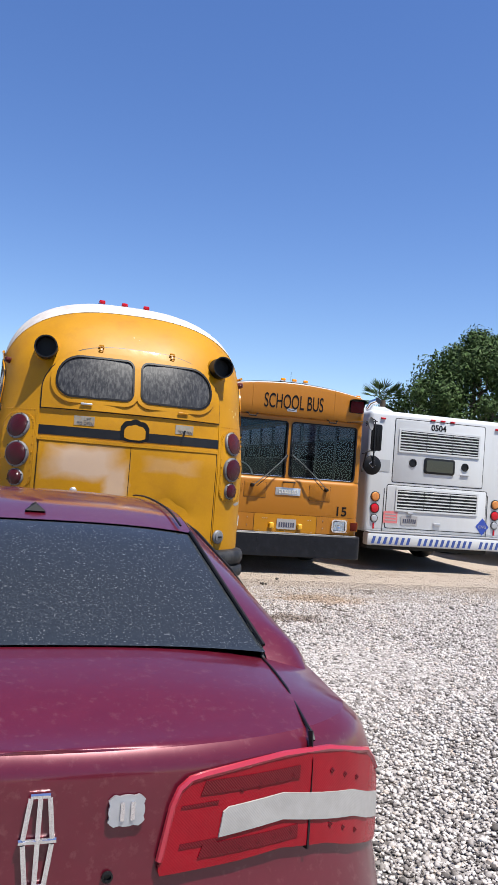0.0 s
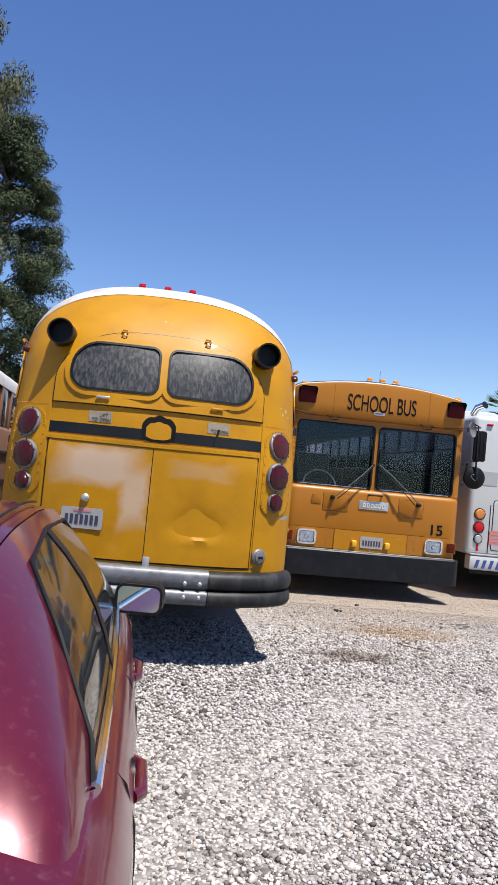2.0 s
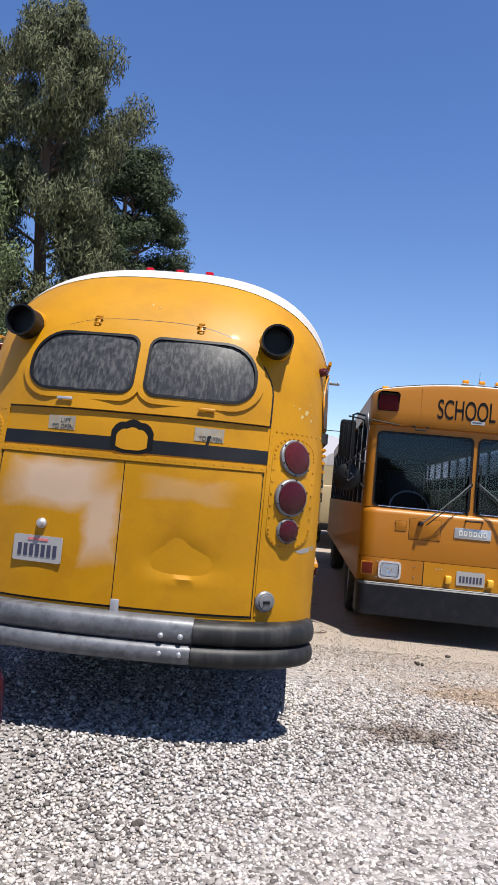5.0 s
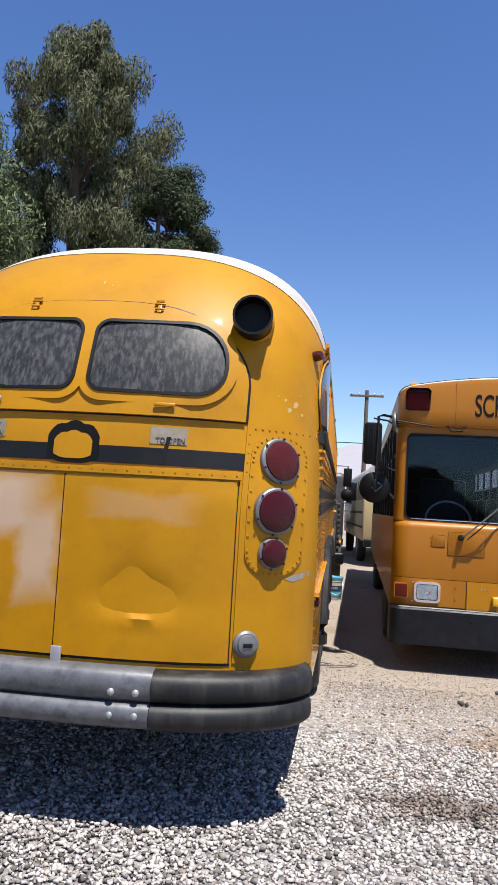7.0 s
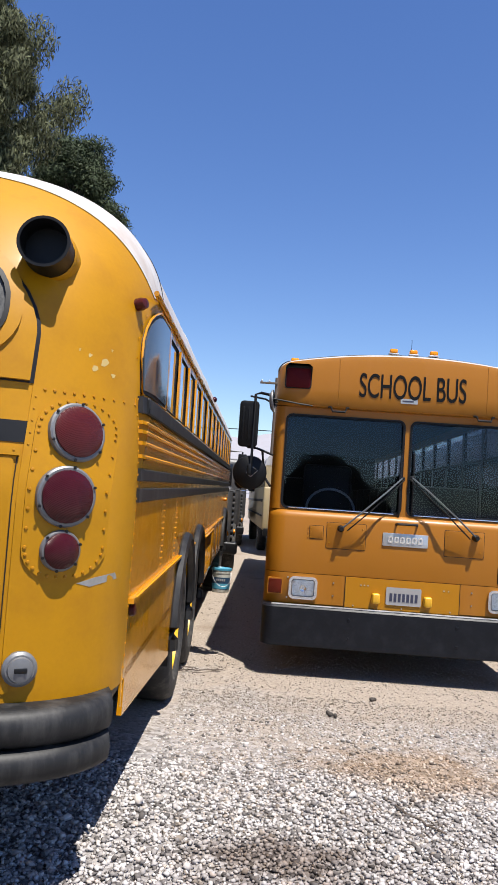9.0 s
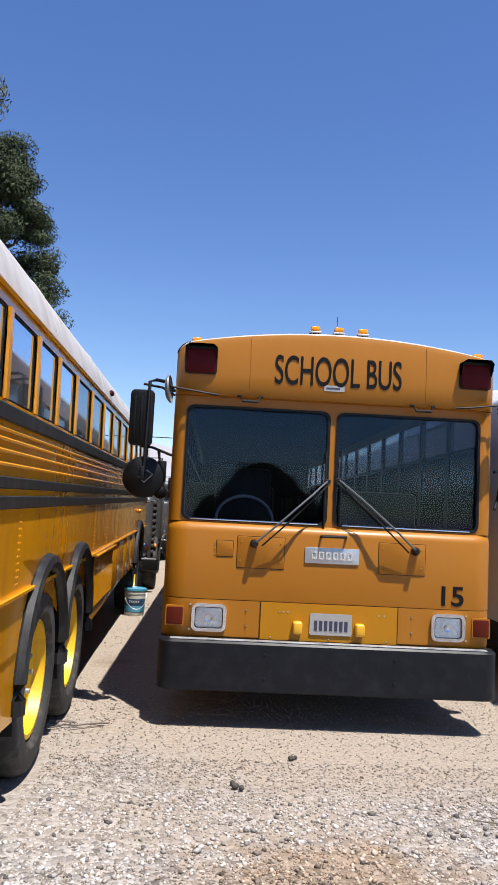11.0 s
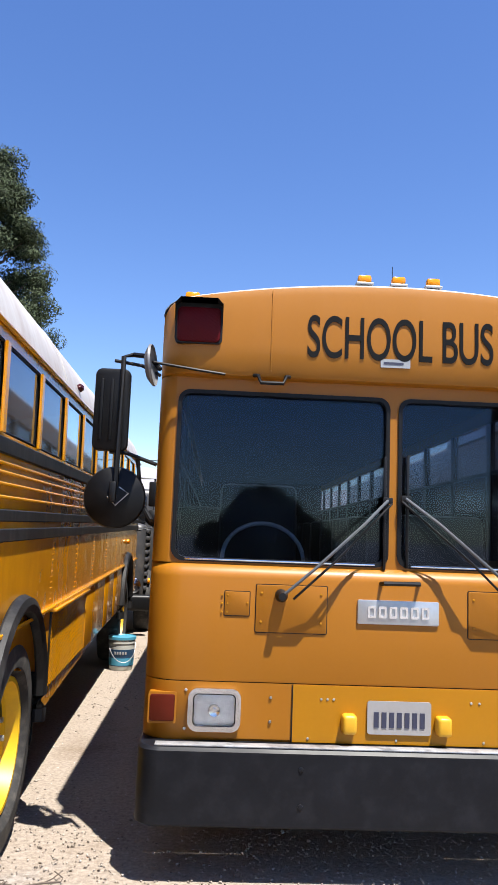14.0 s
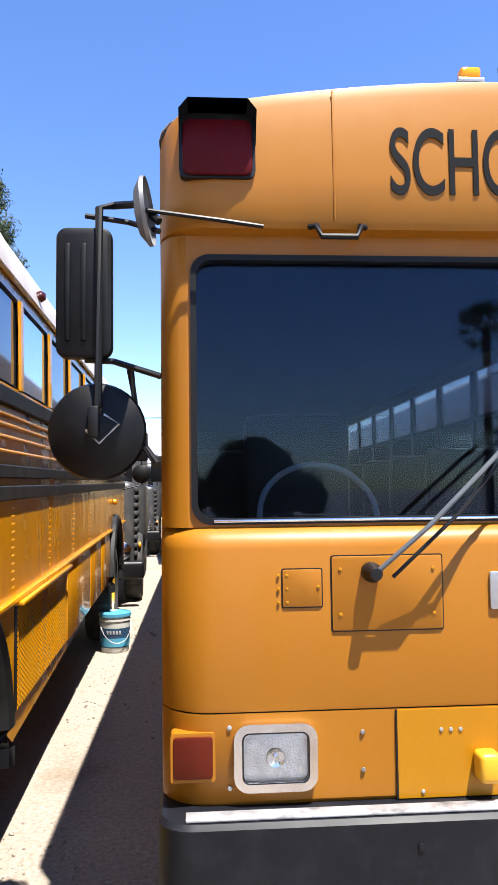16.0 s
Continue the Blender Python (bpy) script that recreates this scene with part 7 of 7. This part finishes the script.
def palm(at, height, seed):
    rng = np.random.default_rng(seed)
    t = thing("palm_tree", "fan palm with spiky green crown", "palm", pose(*at))
    part("trunk", rod((0, 0, -0.1), (0.1, 0, height), 0.2, None, 10, 0.16), BARK, t, "straight palm trunk")
    own = bmesh.new()
    for i in range(46):
        a, e = rng.random() * 2 * math.pi, -0.5 + 1.7 * rng.random()
        d = Vector((math.cos(a) * math.cos(e), math.sin(a) * math.cos(e), math.sin(e)))
        base, hub = Vector((0.1, 0, height)), Vector((0.1, 0, height)) + d * 0.7
        for k in range(9):
            w = (k - 4) / 4
            side = d.cross(Vector((0, 0, 1))).normalized()
            tip = hub + (d + side * w * 0.9 + Vector((0, 0, -0.25 * abs(w)))).normalized() * 0.75
            v = [own.verts.new(q) for q in (hub, (hub + tip) / 2 + side * 0.03 + Vector((0, 0, 0.03)), tip, (hub + tip) / 2 - side * 0.03)]
            own.faces.new(v)
        rod(base, hub, 0.012, own, 5)
    part("crown", own, LEAF_D, t, "crown of stiff fan leaves", smooth=0)


palm((18.6, 38.0, 0), 6.1, 2)
palm((15.0, -17.0, 0), 8.2, 4)
tree(21, (5.2, -17.0, 0), 3.2, lambda h: 3.3 * (1.05 - h) ** 0.7, LEAF_B, "dark bushy tree behind the viewer", 70, 420, 0.6, (0.30, 0.10), 0.2, 0.3)
tree(22, (-2.5, -22.0, 0), 3.4, lambda h: 2.3 * math.sin(min(1.0, h) * 2.5 + 0.5), LEAF_D, "green bushy tree behind the viewer", 90, 300, 0.9, (0.30, 0.10), 0.2, 0.3)


# ---- distance ----
def hills():
    """A hazy ridge far beyond the yard."""
    # distance haze is put into the hillside's base colour
    m = paint("hazy_hillside", (0.26, 0.25, 0.27), 0.95, var=0.12, scale=0.01, grain=0.05)
    vs, fs = [], []
    n, rr = 160, 9
    for i in range(n + 1):
        a = radians(20 + 140 * i / n)
        for j in range(rr):
            t = j / (rr - 1)
            d = 1500 + 700 * t
            ridge = 150 + 90 * noise.noise(Vector((i * 0.055, 2.0, 0))) + 45 * noise.noise(Vector((i * 0.17, 7.0, 0)))
            z = ridge * math.sin(t * math.pi / 2) * (0.9 + 0.25 * noise.noise(Vector((i * 0.2, j * 0.6, 5)))) - 2
            vs.append((d * math.cos(a), d * math.sin(a), z))
    fs = [(i * rr + j, i * rr + j + 1, (i + 1) * rr + j + 1, (i + 1) * rr + j) for i in range(n) for j in range(rr - 1)]
    return tagged(raw("backdrop", vs, fs, m, label="hazy grey-mauve mountain ridge"), "hazy grey-mauve mountain ridge on the horizon", "hills", kind="structure")


hills()


def utility_pole(at, h):
    t = thing("utility_pole", "wooden utility pole with cross arm", "pole", pose(*at))
    part("pole", rod((0, 0, -0.1), (0, 0, h), 0.15, None, 12, 0.11), BARK, t, "weathered wooden pole")
    part("cross_arm", box((0, -0.12, h - 0.35), (2.0, 0.1, 0.12), 0.01), BARK, t, "wooden cross arm")
    for x in (-0.9, -0.45, 0.45, 0.9):
        part("insulator", lathe([(0.05, 0), (0.06, 0.06), (0.03, 0.12), (0, 0.14)], 10, Matrix.Translation((x, -0.12, h - 0.29))), DULL, t)
    return t


utility_pole((2.63, 48.5, 0), 8.7)
part("overhead_wire", pipe([(-60 + 4 * i, 50.0 - 0.1 * i, 5.5 + 0.0018 * (i * 4 - 60) ** 2 * 0.15) for i in range(31)], 0.025, 5), BLACK)
tagged(bpy.data.objects["overhead_wire"], "thin dark overhead wire across the yard", "wire")


# ---- other vehicles ----
def plain_bus(m, paint_mat, roof_mat, label, length=10.0, w=1.2, h=2.85, shut=False):
    """A bus seen far off or only in part: body, roof, windows, wheels."""
    b = thing("school_bus", label, "bus", m)
    part("body", box((0, length / 2, 1.25), (2 * w, length, 1.15), 0.06, seg=3), paint_mat, b, "painted lower body")
    for s in (-1, 1):
        for i in range(int((length - 0.6) / 0.8)):
            part("window_pane", box((s * (w - 0.03), 0.7 + 0.8 * i, 2.10), (0.02, 0.64, 0.56), 0.004), CARDARK, b, "dark side window")
            part("window_post", box((s * (w - 0.02), 0.30 + 0.8 * i, 2.10), (0.035, 0.12, 0.58), 0.006), paint_mat, b)
        part("rub_rail", box((s * (w + 0.012), length / 2, 1.45), (0.025, length - 0.3, 0.07), 0.008), BLACK, b, "black rub rail")
        part("rub_rail", box((s * (w + 0.012), length / 2, 1.05), (0.025, length - 0.3, 0.05), 0.008), BLACK, b, "black rub rail")
        for y in (2.2, length - 1.9):
            wheel(b, s * (w - 0.15), y, 0.48, 0.26, s, 0.28, DULL)
    own = slab([(w * math.copysign(abs(math.cos(a)) ** 0.6, math.cos(a)), 2.36 + (h - 2.36) * math.sin(a) ** 0.8) for a in [math.pi * i / 16 for i in range(17)]], 0.02, length)
    part("roof", own, roof_mat, b, "arched roof")
    for y in (0.05, length - 0.05):
        part("end_wall", box((0, y, 2.08), (2 * w - 0.06, 0.06, 0.62)), paint_mat, b)
        part("end_window", box((0, y + (-0.04 if y < 1 else 0.04), 2.06), (1.5, 0.02, 0.46), 0.006), CARDARK, b, "dark end window")
    part("bumper", box((0, -0.06, 0.62), (2.3, 0.14, 0.20), 0.03), BLACK, b, "black bumper")
    return b


TAN = paint("sun_faded_tan_paint", (0.4, 0.304, 0.16), 0.5, var=0.12, dirt=(0.32, 0.264, 0.2), dirt_amt=0.5)
REDBROWN = paint("old_red_brown_paint", (0.24, 0.12, 0.07), 0.5, var=0.2)
plain_bus(pose(3.75, 24.2, 0, 0, 0, 4.0), TAN, ROOFWHITE, "tan school bus with pale roof parked behind", 9.5)
plain_bus(pose(-2.15, 8.3, 0, 0, 0, 2.5), REDBROWN, ROOFWHITE, "old red-brown bus with white roof beside the yellow bus", 9.0, h=2.75)
plain_bus(pose(10.4, 13.2, 0, 0, 0, -1.0), BUSWHITE, ROOFWHITE, "white bus at the end of the row", 10.5)

def truck(m):
    """Dark lorry nose with stacked grille slats and chrome parts."""
    t = thing("truck", "dark old lorry with slatted nose and chrome trim", "truck", m)
    part("cab", box((0, 2.2, 1.55), (2.1, 2.4, 1.5), 0.12, seg=3), TRUCKDARK, t, "dark cab")
    part("nose", box((0, 0.55, 1.10), (1.8, 1.1, 1.2), 0.10, seg=3), TRUCKDARK, t, "dark nose")
    for i in range(9):
        part("grille_slat", box((0, -0.02, 0.70 + 0.11 * i), (1.5, 0.06, 0.06), 0.015), DULL, t)
        for s in (-1, 1):
            part("side_rib", box((s * 0.92, 0.6, 0.70 + 0.11 * i), (0.06, 1.0, 0.07), 0.02), TRUCKDARK, t)
    for s in (-1, 1):
        part("headlamp", lathe([(0.12, 0), (0.12, 0.05), (0.09, 0.07), (0, 0.08)], 18, Matrix.Translation((s * 0.75, -0.02, 0.75)) @ Matrix.Rotation(radians(90), 4, "X")), CHROME, t, "round chrome headlamp")
        part("indicator", lathe([(0.05, 0), (0.045, 0.03), (0, 0.04)], 14, Matrix.Translation((s * 0.96, 0.3, 0.80)) @ Matrix.Rotation(radians(90 * s), 4, "Y")), AMBERLENS, t, "amber indicator")
        part("mirror", box((s * 1.22, 1.2, 1.9), (0.18, 0.05, 0.40), 0.02), BLACK, t, "black side mirror")
        part("mirror_arm", pipe([(s * 1.0, 1.2, 2.1), (s * 1.22, 1.2, 2.12), (s * 1.22, 1.2, 1.65), (s * 1.0, 1.2, 1.62)], 0.014, 6), CHROME, t)
        for y in (0.7, 4.2):
            wheel(t, s * 0.88, y, 0.48, 0.26, s, 0.28, DULL)
    part("bumper", box((0, -0.12, 0.50), (2.1, 0.18, 0.24), 0.05, seg=3), BLACK, t, "black bumper")
    part("windscreen", box((0, 0.985, 1.95), (1.7, 0.02, 0.45), 0.005), CARDARK, t, "dark windscreen")
    part("bed", box((0, 4.4, 1.0), (2.1, 2.6, 0.35), 0.03), TRUCKDARK, t, "dark load bed")
    return t


TRUCKDARK = paint("faded_black_paint", (0.045, 0.045, 0.048), 0.45, var=0.3, dirt=(0.16, 0.14, 0.12), dirt_amt=0.5)
truck(pose(1.12, 19.0, 0, 0, 0, 3.0))
truck(pose(0.95, 27.0, 0, 0, 0, 2.0))


# ---- small things on the ground ----
def bucket(m):
    b = thing("paint_bucket", "white plastic bucket with blue lid and blue label", "bucket", m)
    part("tub", lathe([(0, 0.0), (0.128, 0.0), (0.132, 0.01), (0.146, 0.30), (0.152, 0.30), (0.152, 0.318), (0.147, 0.318), (0.149, 0.345)], 32), TUB, b, "pale plastic tub")
    part("label_band", lathe([(0.136, 0.05), (0.1375, 0.05), (0.1455, 0.235), (0.144, 0.235)], 32), LABEL, b, "dark blue and green printed label")
    part("label_field", lathe([(0.1375, 0.06), (0.139, 0.06), (0.1425, 0.14), (0.141, 0.14)], 32), TUBBLUE, b)
    for i in range(5):
        a = radians(232 + 12 * i)
        p = Vector((0.146 * math.cos(a), 0.146 * math.sin(a), 0.195))
        x = box((0, 0, 0), (0.018, 0.004, 0.034), 0.001)
        x.transform(Matrix.Translation(p) @ Matrix.Rotation(a + math.pi / 2, 4, "Z"))
        part("print_bar", x, PLATEWHITE, b)
    part("lid", lathe([(0.150, 0.342), (0.158, 0.342), (0.158, 0.372), (0.150, 0.376), (0.143, 0.366), (0, 0.366)], 32), TUBBLUE, b, "blue snap lid")
    wire = [(0.152 * math.cos(radians(a)), 0.152 * math.sin(radians(a)) - 0.02 * math.sin(radians(a - 180)), 0.30 - 0.20 * math.sin(radians(a - 180))) for a in range(180, 361, 12)]
    part("handle", pipe(wire, 0.004, 6), DULL, b, "bent wire handle")
    return b


TUB = paint("pale_plastic", (0.48, 0.48, 0.44), 0.45, var=0.1, dirt=(0.36, 0.32, 0.264), dirt_amt=0.4)
TUBBLUE = paint("blue_plastic", (0.06, 0.2475, 0.36), 0.4, var=0.1)
LABEL = paint("dark_blue_label", (0.02, 0.05, 0.10), 0.4, var=0.3, scale=14)
bucket(pose(2.075, 16.15, 0.0, 0, 0, 15))


def twig(m, seed, n=7, length=0.4):
    rng = np.random.default_rng(seed)
    t = bmesh.new()
    pts = [Vector((-length / 2 + length * i / 6, rng.normal() * 0.015, 0.012 + 0.006 * rng.random())) for i in range(7)]
    pipe(pts, 0.005, 5, t)
    for k in range(n):
        p = pts[k % 6 + 1]
        pipe([p, p + Vector((rng.normal() * 0.05, rng.normal() * 0.06, 0.01)), p + Vector((rng.normal() * 0.09, rng.normal() * 0.10, 0.012))], 0.003, 5, t)
    ob = part("twig", t, BARK)
    ob.matrix_world = m
    return tagged(ob, "dry brown twig lying on the dirt", "twig", "twigs on the ground")


twig(pose(3.60, 8.04, 0.0, 0, 0, 125), 1, 2, 0.35)
twig(pose(2.25, 10.75, 0.0, 0, 0, 20), 2, 9, 0.45)
twig(pose(4.65, 9.3, 0.0, 0, 0, 60), 3, 4, 0.3)


def clod(m, seed):
    rng = np.random.default_rng(seed)
    own = bmesh.new()
    for k in range(5):
        c = Vector((rng.normal() * 0.016, rng.normal() * 0.014, 0.012 + 0.012 * rng.random()))
        o = bmesh.new()
        bmesh.ops.create_icosphere(o, subdivisions=2, radius=0.012 + 0.006 * rng.random())
        for v in o.verts:
            v.co *= 1 + 0.25 * noise.noise(v.co * 60)
        o.transform(Matrix.Translation(c))
        join(own, o)
    ob = part("dirt_clod", own, CLOD)
    ob.matrix_world = m
    return tagged(ob, "dark clod of dirt on the gravel", "clod", "clods on the ground")


CLOD = paint("dark_earth", (0.05, 0.042, 0.035), 0.9, var=0.4, scale=30, bump=0.5)
clod(pose(1.52, 5.79, 0.0), 1)
clod(pose(3.66, 10.23, 0.0), 2)
clod(pose(3.30, 9.72, 0.0), 3)


# ---- loose stones ----
def stones(seed, areas, mat, label):
    """Crushed stone over the yard: dense on the gravel, thin on the packed dirt."""
    rng = np.random.default_rng(seed)
    ico = bmesh.new()
    bmesh.ops.create_cube(ico, size=1.5)
    bmesh.ops.triangulate(ico, faces=ico.faces[:])
    base = np.array([v.co[:] for v in ico.verts])
    faces = np.array([[v.index for v in f.verts] for f in ico.faces])
    ico.free()
    P, R = [], []
    for (x0, x1), (y0, y1), dens, r in areas:
        n = int((x1 - x0) * (y1 - y0) * dens)
        x, y = x0 + (x1 - x0) * rng.random(n), y0 + (y1 - y0) * rng.random(n)
        P.append(np.stack([x, y], 1))
        R.append(r * np.exp(rng.normal(size=n) * 0.26))
    P, R = np.concatenate(P), np.concatenate(R)
    n = len(P)
    # four shapes of broken stone, turned and scaled at random
    shapes = [base * (1 + 0.28 * rng.normal(size=(len(base), 3))).clip(0.45, 1.6) for _ in range(6)]
    which = rng.integers(0, 6, n)
    q = rng.normal(size=(n, 4))
    q /= np.linalg.norm(q, axis=1)[:, None]
    w, a, b, c = q.T
    rot = np.stack([1 - 2 * (b * b + c * c), 2 * (a * b - w * c), 2 * (a * c + w * b), 2 * (a * b + w * c), 1 - 2 * (a * a + c * c), 2 * (b * c - w * a), 2 * (a * c - w * b), 2 * (b * c + w * a), 1 - 2 * (a * a + b * b)], 1).reshape(n, 3, 3)
    sc = np.stack([R * (0.8 + 0.5 * rng.random(n)), R * (0.8 + 0.5 * rng.random(n)), R * 0.75], 1)
    V = np.array(shapes)[which] * sc[:, None, :]
    V = np.einsum("nij,nkj->nki", rot, V)
    V[:, :, 2] *= 0.75
    V[:, :, :2] += P[:, None, :]
    V[:, :, 2] += (R * (0.15 + 0.45 * rng.random(n)))[:, None]
    k = len(base)
    F = (faces[None] + (np.arange(n) * k)[:, None, None]).reshape(-1, 3)
    me = bpy.data.meshes.new("gravel")
    me.vertices.add(n * k)
    me.vertices.foreach_set("co", V.reshape(-1))
    m = len(F)
    me.loops.add(m * 3)
    me.polygons.add(m)
    me.loops.foreach_set("vertex_index", F.reshape(-1).astype(np.int32))
    me.polygons.foreach_set("loop_start", np.arange(0, m * 3, 3, dtype=np.int32))
    me.polygons.foreach_set("loop_total", np.full(m, 3, dtype=np.int32))
    me.update(calc_edges=True)
    me.materials.append(mat)
    return tagged(new("gravel", me), label, "gravel", kind="stuff")


def stone_mat(name, stops):
    m = bpy.data.materials.new(name)
    m.use_nodes = True
    N, L = m.node_tree.nodes, m.node_tree.links
    b = N["Principled BSDF"]
    g = N.new("ShaderNodeNewGeometry")
    r = N.new("ShaderNodeValToRGB")
    e = r.color_ramp.elements
    while len(e) < 5:
        e.new(0.5)
    for el, (p, c) in zip(e, stops):
        el.position, el.color = p, (*c, 1)
    L.new(g.outputs["Random Per Island"], r.inputs[0])
    co = N.new("ShaderNodeTexCoord")
    n = N.new("ShaderNodeTexNoise")
    n.inputs["Scale"].default_value, n.inputs["Detail"].default_value = 160, 4
    L.new(co.outputs["Object"], n.inputs[0])
    hs = N.new("ShaderNodeHueSaturation")
    mu = N.new("ShaderNodeMath")
    mu.operation = "MULTIPLY_ADD"
    L.new(n.outputs[0], mu.inputs[0])
    mu.inputs[1].default_value, mu.inputs[2].default_value = 0.5, 0.75
    L.new(mu.outputs[0], hs.inputs["Value"])
    L.new(r.outputs[0], hs.inputs["Color"])
    L.new(hs.outputs[0], b.inputs["Base Color"])
    b.inputs["Roughness"].default_value = 0.85
    b.inputs["Specular IOR Level"].default_value = 0.25
    return m


STONE = stone_mat("crushed_stone", ((0.0, (0.070, 0.062, 0.058)), (0.22, (0.20, 0.18, 0.17)), (0.5, (0.37, 0.343, 0.328)), (0.85, (0.49, 0.465, 0.45)), (1.0, (0.40, 0.335, 0.29))))
EARTHSTONE = stone_mat("earthy_pebbles", ((0.0, (0.14, 0.115, 0.094)), (0.3, (0.24, 0.20, 0.165)), (0.7, (0.32, 0.275, 0.235)), (0.95, (0.38, 0.34, 0.30)), (1.0, (0.42, 0.395, 0.37))))
stain(STONE)
stain(EARTHSTONE)
stones(12, (((0.9, 5.2), (2.6, 8.6), 2500, 0.0088), ((0.9, 3.0), (2.6, 6.0), 900, 0.0075), ((5.2, 10.0), (3.0, 9.2), 750, 0.0100), ((-2.6, 0.9), (4.6, 9.0), 950, 0.0092), ((2.2, 7.5), (8.6, 9.6), 700, 0.0078)), STONE, "loose pale grey crushed stone on the yard")
stones(13, (((2.2, 7.5), (8.6, 10.2), 2000, 0.0052), ((2.0, 9.0), (10.2, 12.5), 600, 0.0044), ((1.9, 2.9), (12.5, 20.0), 160, 0.0055), ((2.4, 4.2), (7.2, 8.8), 500, 0.0075)), EARTHSTONE, "earthy brown pebbles on the packed dirt")
for ob in bpy.data.objects:
    if ob.name.split(".")[0] in ("rivets", "screws", "wheel_nuts"):
        ob["kind"] = "stuff"
